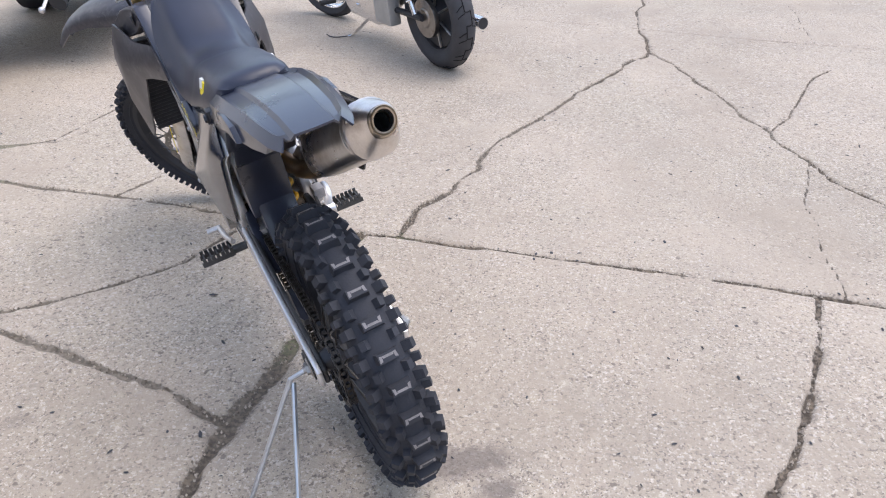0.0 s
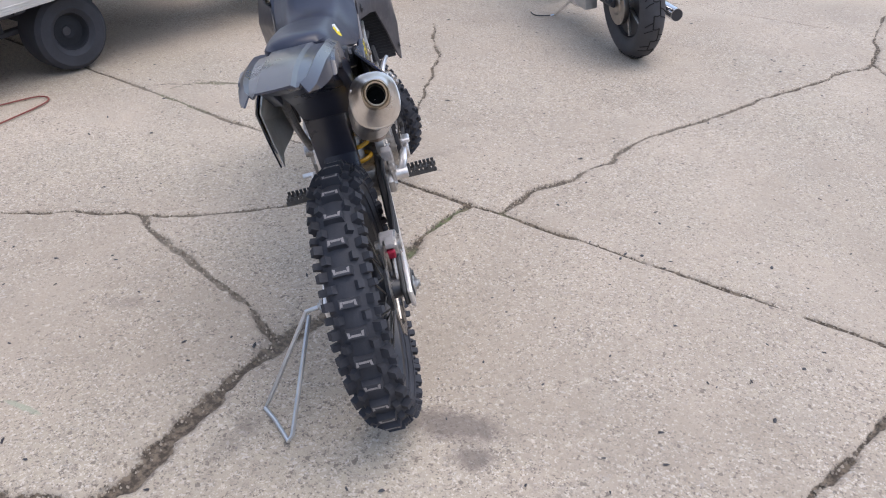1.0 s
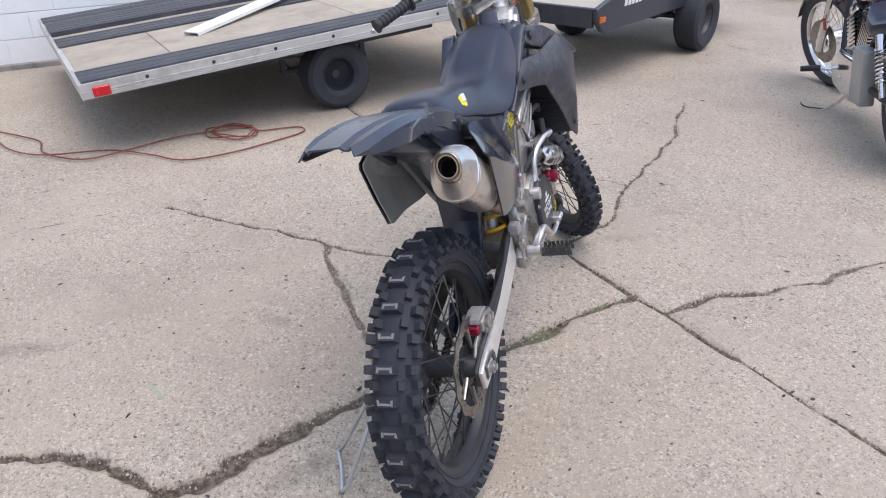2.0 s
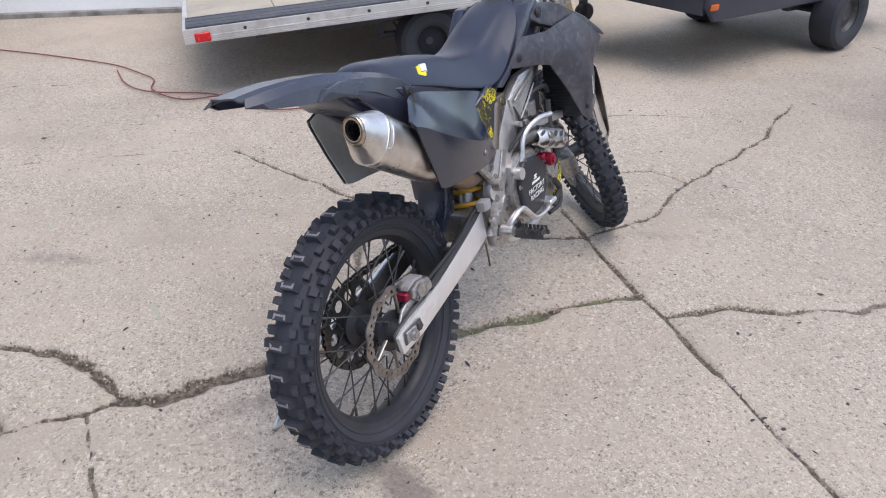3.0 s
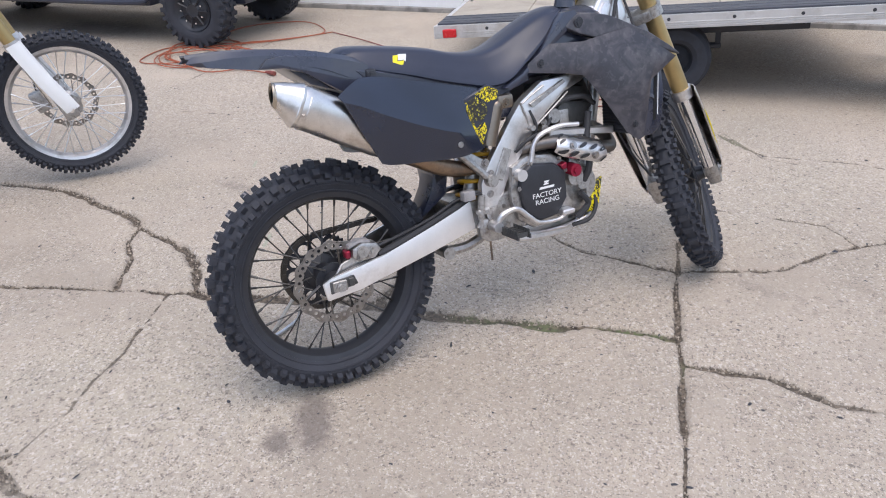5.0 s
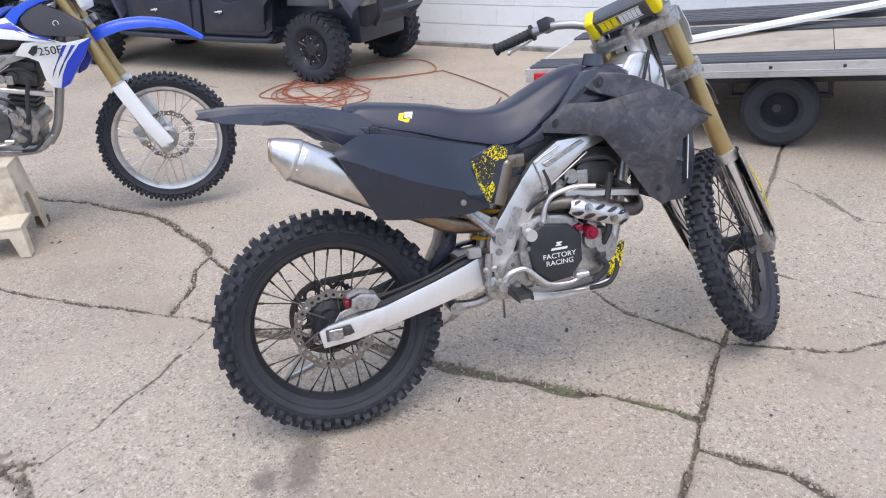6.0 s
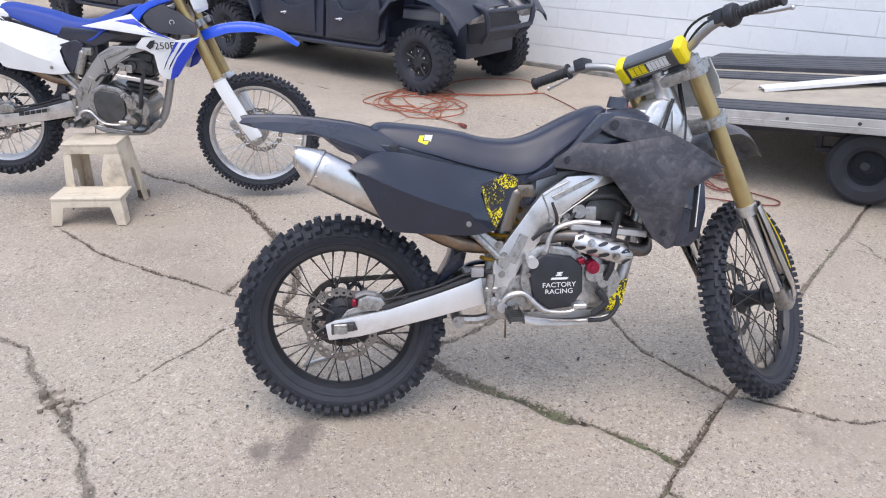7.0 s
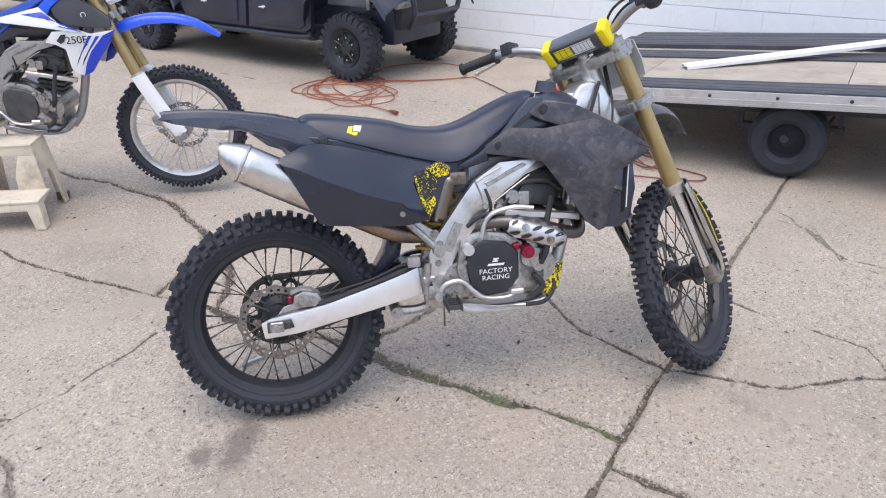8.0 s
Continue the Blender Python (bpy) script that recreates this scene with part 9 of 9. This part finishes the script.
# ---- a second wire stand lying flat, a thin dark curve and loose grit ----
rod("bike_stand", [(-1.54, 5.86, 0.008), (-1.33, 5.65, 0.008), (-1.36, 6.75, 0.03), (-1.54, 5.90, 0.008)], 0.0045, HEAT_STEEL, "rusty wire stand lying flat on the concrete", "bike stand")
# thin dark rod drawn as a curve at the cruiser's stand foot
rod("twig", [(-1.88, 3.46, 0.008), (-1.83, 3.42, 0.006), (-1.78, 3.42, 0.006), (-1.72, 3.46, 0.008)], 0.004, DARK_UNDER, "thin dark curve on the concrete by the side stand", "twig", smooth=True, n=6)
bm = bmesh.new()
gr = random.Random(5)
for i in range(1000):
    x, y = gr.uniform(-3.2, 1.7), gr.uniform(-2.6, 5.5)
    r = gr.uniform(0.003, 0.009) * (1.6 if gr.random() < 0.1 else 1)
    c, turn, thin = Vector((x, y, 0.0)), Matrix.Rotation(gr.uniform(0, 3.1), 3, "Z"), gr.uniform(0.25, 0.8)
    ring = [bm.verts.new(c + turn @ Vector((math.cos(a) * r * gr.uniform(0.7, 1.5), math.sin(a) * r * thin * gr.uniform(0.6, 1.1), 0))) for a in (0, 1.3, 2.5, 3.8, 5.0)]
    tip = bm.verts.new(c + Vector((0, 0, r * 0.35)))
    for j in range(5):
        bm.faces.new((ring[j], ring[(j + 1) % 5], tip))
solo("grit", bm, DARK_UNDER, "scattered dark grit and leaf crumbs on concrete", "grit", kind="stuff")

# crumbs lying in and along the cracks
cv, cf = [], []
cb = random.Random(14)
for half, line in CRACK_LINES:
    for a, b in zip(line, line[1:]):
        mid = (a + b) / 2
        if not (-2.6 < mid.x < 1.8 and -2.4 < mid.y < 4.2) or half < 0.006:
            continue
        side = Vector((-(b - a).y, (b - a).x, 0)).normalized()
        for i in range(int((b - a).length * 95 * min(1.6, half / 0.012)) + (cb.random() < 0.4)):
            p = a.lerp(b, cb.random()) + side * cb.gauss(0, half * 0.45)
            r = cb.uniform(0.0018, 0.0055)
            base_i = len(cv)
            z0 = -0.007
            for t in (0.0, 1.2, 2.6, 3.7, 5.1):
                cv.append((p.x + math.cos(t) * r * cb.uniform(0.6, 1.3), p.y + math.sin(t) * r * cb.uniform(0.6, 1.3), z0))
            cv.append((p.x + cb.uniform(-0.3, 0.3) * r, p.y + cb.uniform(-0.3, 0.3) * r, z0 + 0.004 + r * cb.uniform(0.4, 0.9)))
            cf += [(base_i + j, base_i + (j + 1) % 5, base_i + 5) for j in range(5)]
# broken pieces where the crack has crumbled open
for i in range(22):
    p, r = V(0.56 + cb.gauss(0, 0.03), -0.83 + cb.gauss(0, 0.07), 0), cb.uniform(0.006, 0.019)
    base_i = len(cv)
    low, high = [], []
    for t in np.linspace(0, 2 * math.pi, 7, endpoint=False):
        k = cb.uniform(0.65, 1.2)
        low.append((p.x + math.cos(t) * r * k, p.y + math.sin(t) * r * k, -0.012))
        high.append((p.x + math.cos(t) * r * k * 0.8, p.y + math.sin(t) * r * k * 0.8, -0.003 + r * 0.35))
    cv += low + high
    cf += [(base_i + j, base_i + (j + 1) % 7, base_i + 7 + (j + 1) % 7, base_i + 7 + j) for j in range(7)] + [tuple(base_i + 7 + j for j in range(7))]
me = bpy.data.meshes.new("crack_crumbs")
me.from_pydata(cv, [], cf)
me.materials.append(CRUMB)
tagged(new("crack_crumbs", me), "loose crumbs of stone and soil in cracks", "crumbs", kind="stuff")

# ---- white block wall, its blocks last ----
core = solo("wall_north", BM(lambda b: box(b, -6.0, -5.735, -16, 3.46, -0.1, 4.2)), WHITE_PAINT, "white painted block wall with a dirty foot", "wall", kind="structure")
block = finish(BM(lambda b: box(b, -0.04, 0.0, -0.1996, 0.1996, -0.0972, 0.0972, None, 0.002)), "block", WHITE_PAINT_BLOCK)
rest = bmesh.new()
br = random.Random(9)
for row in range(21):
    z = 0.13 + row * 0.2
    y = -15.9 + (0.2 if row % 2 else 0.0)
    while y < 3.3:
        if -5.0 < y < 3.4 and row < 6:
            ob = part("block", block, WHITE_PAINT_BLOCK, core)
            ob.location = (-5.72 + br.uniform(-0.0015, 0.0015), y + 0.2, z)
        else:
            box(rest, -5.76, -5.72, y + 0.0005, y + 0.3995, z - 0.0972, z + 0.0972)
        y += 0.4
part("blocks", rest, WHITE_PAINT_BLOCK, core)["kind"] = "stuff"
solo("wall_footing", BM(lambda b: box(b, -5.73, -5.69, -16, 3.46, -0.05, 0.045, None, 0.01)), CONCRETE_FOOT, "grimy grey footing along the wall", "footing", kind="structure")
# plain unseen walls added round the yard to darken reflections and low sky
for name, x0, x1, y0, y1 in (("wall_east", 13.0, 13.2, -16.0, 24.0), ("wall_south", -6.0, 13.0, -16.2, -16.0), ("wall_far", -30.0, 13.2, 24.0, 24.2)):
    solo(name, BM(lambda b: box(b, x0, x1, y0, y1, -0.1, 3.6)), UNSEEN_WALL, "unseen plain grey wall added to darken reflections", "wall", kind="structure")
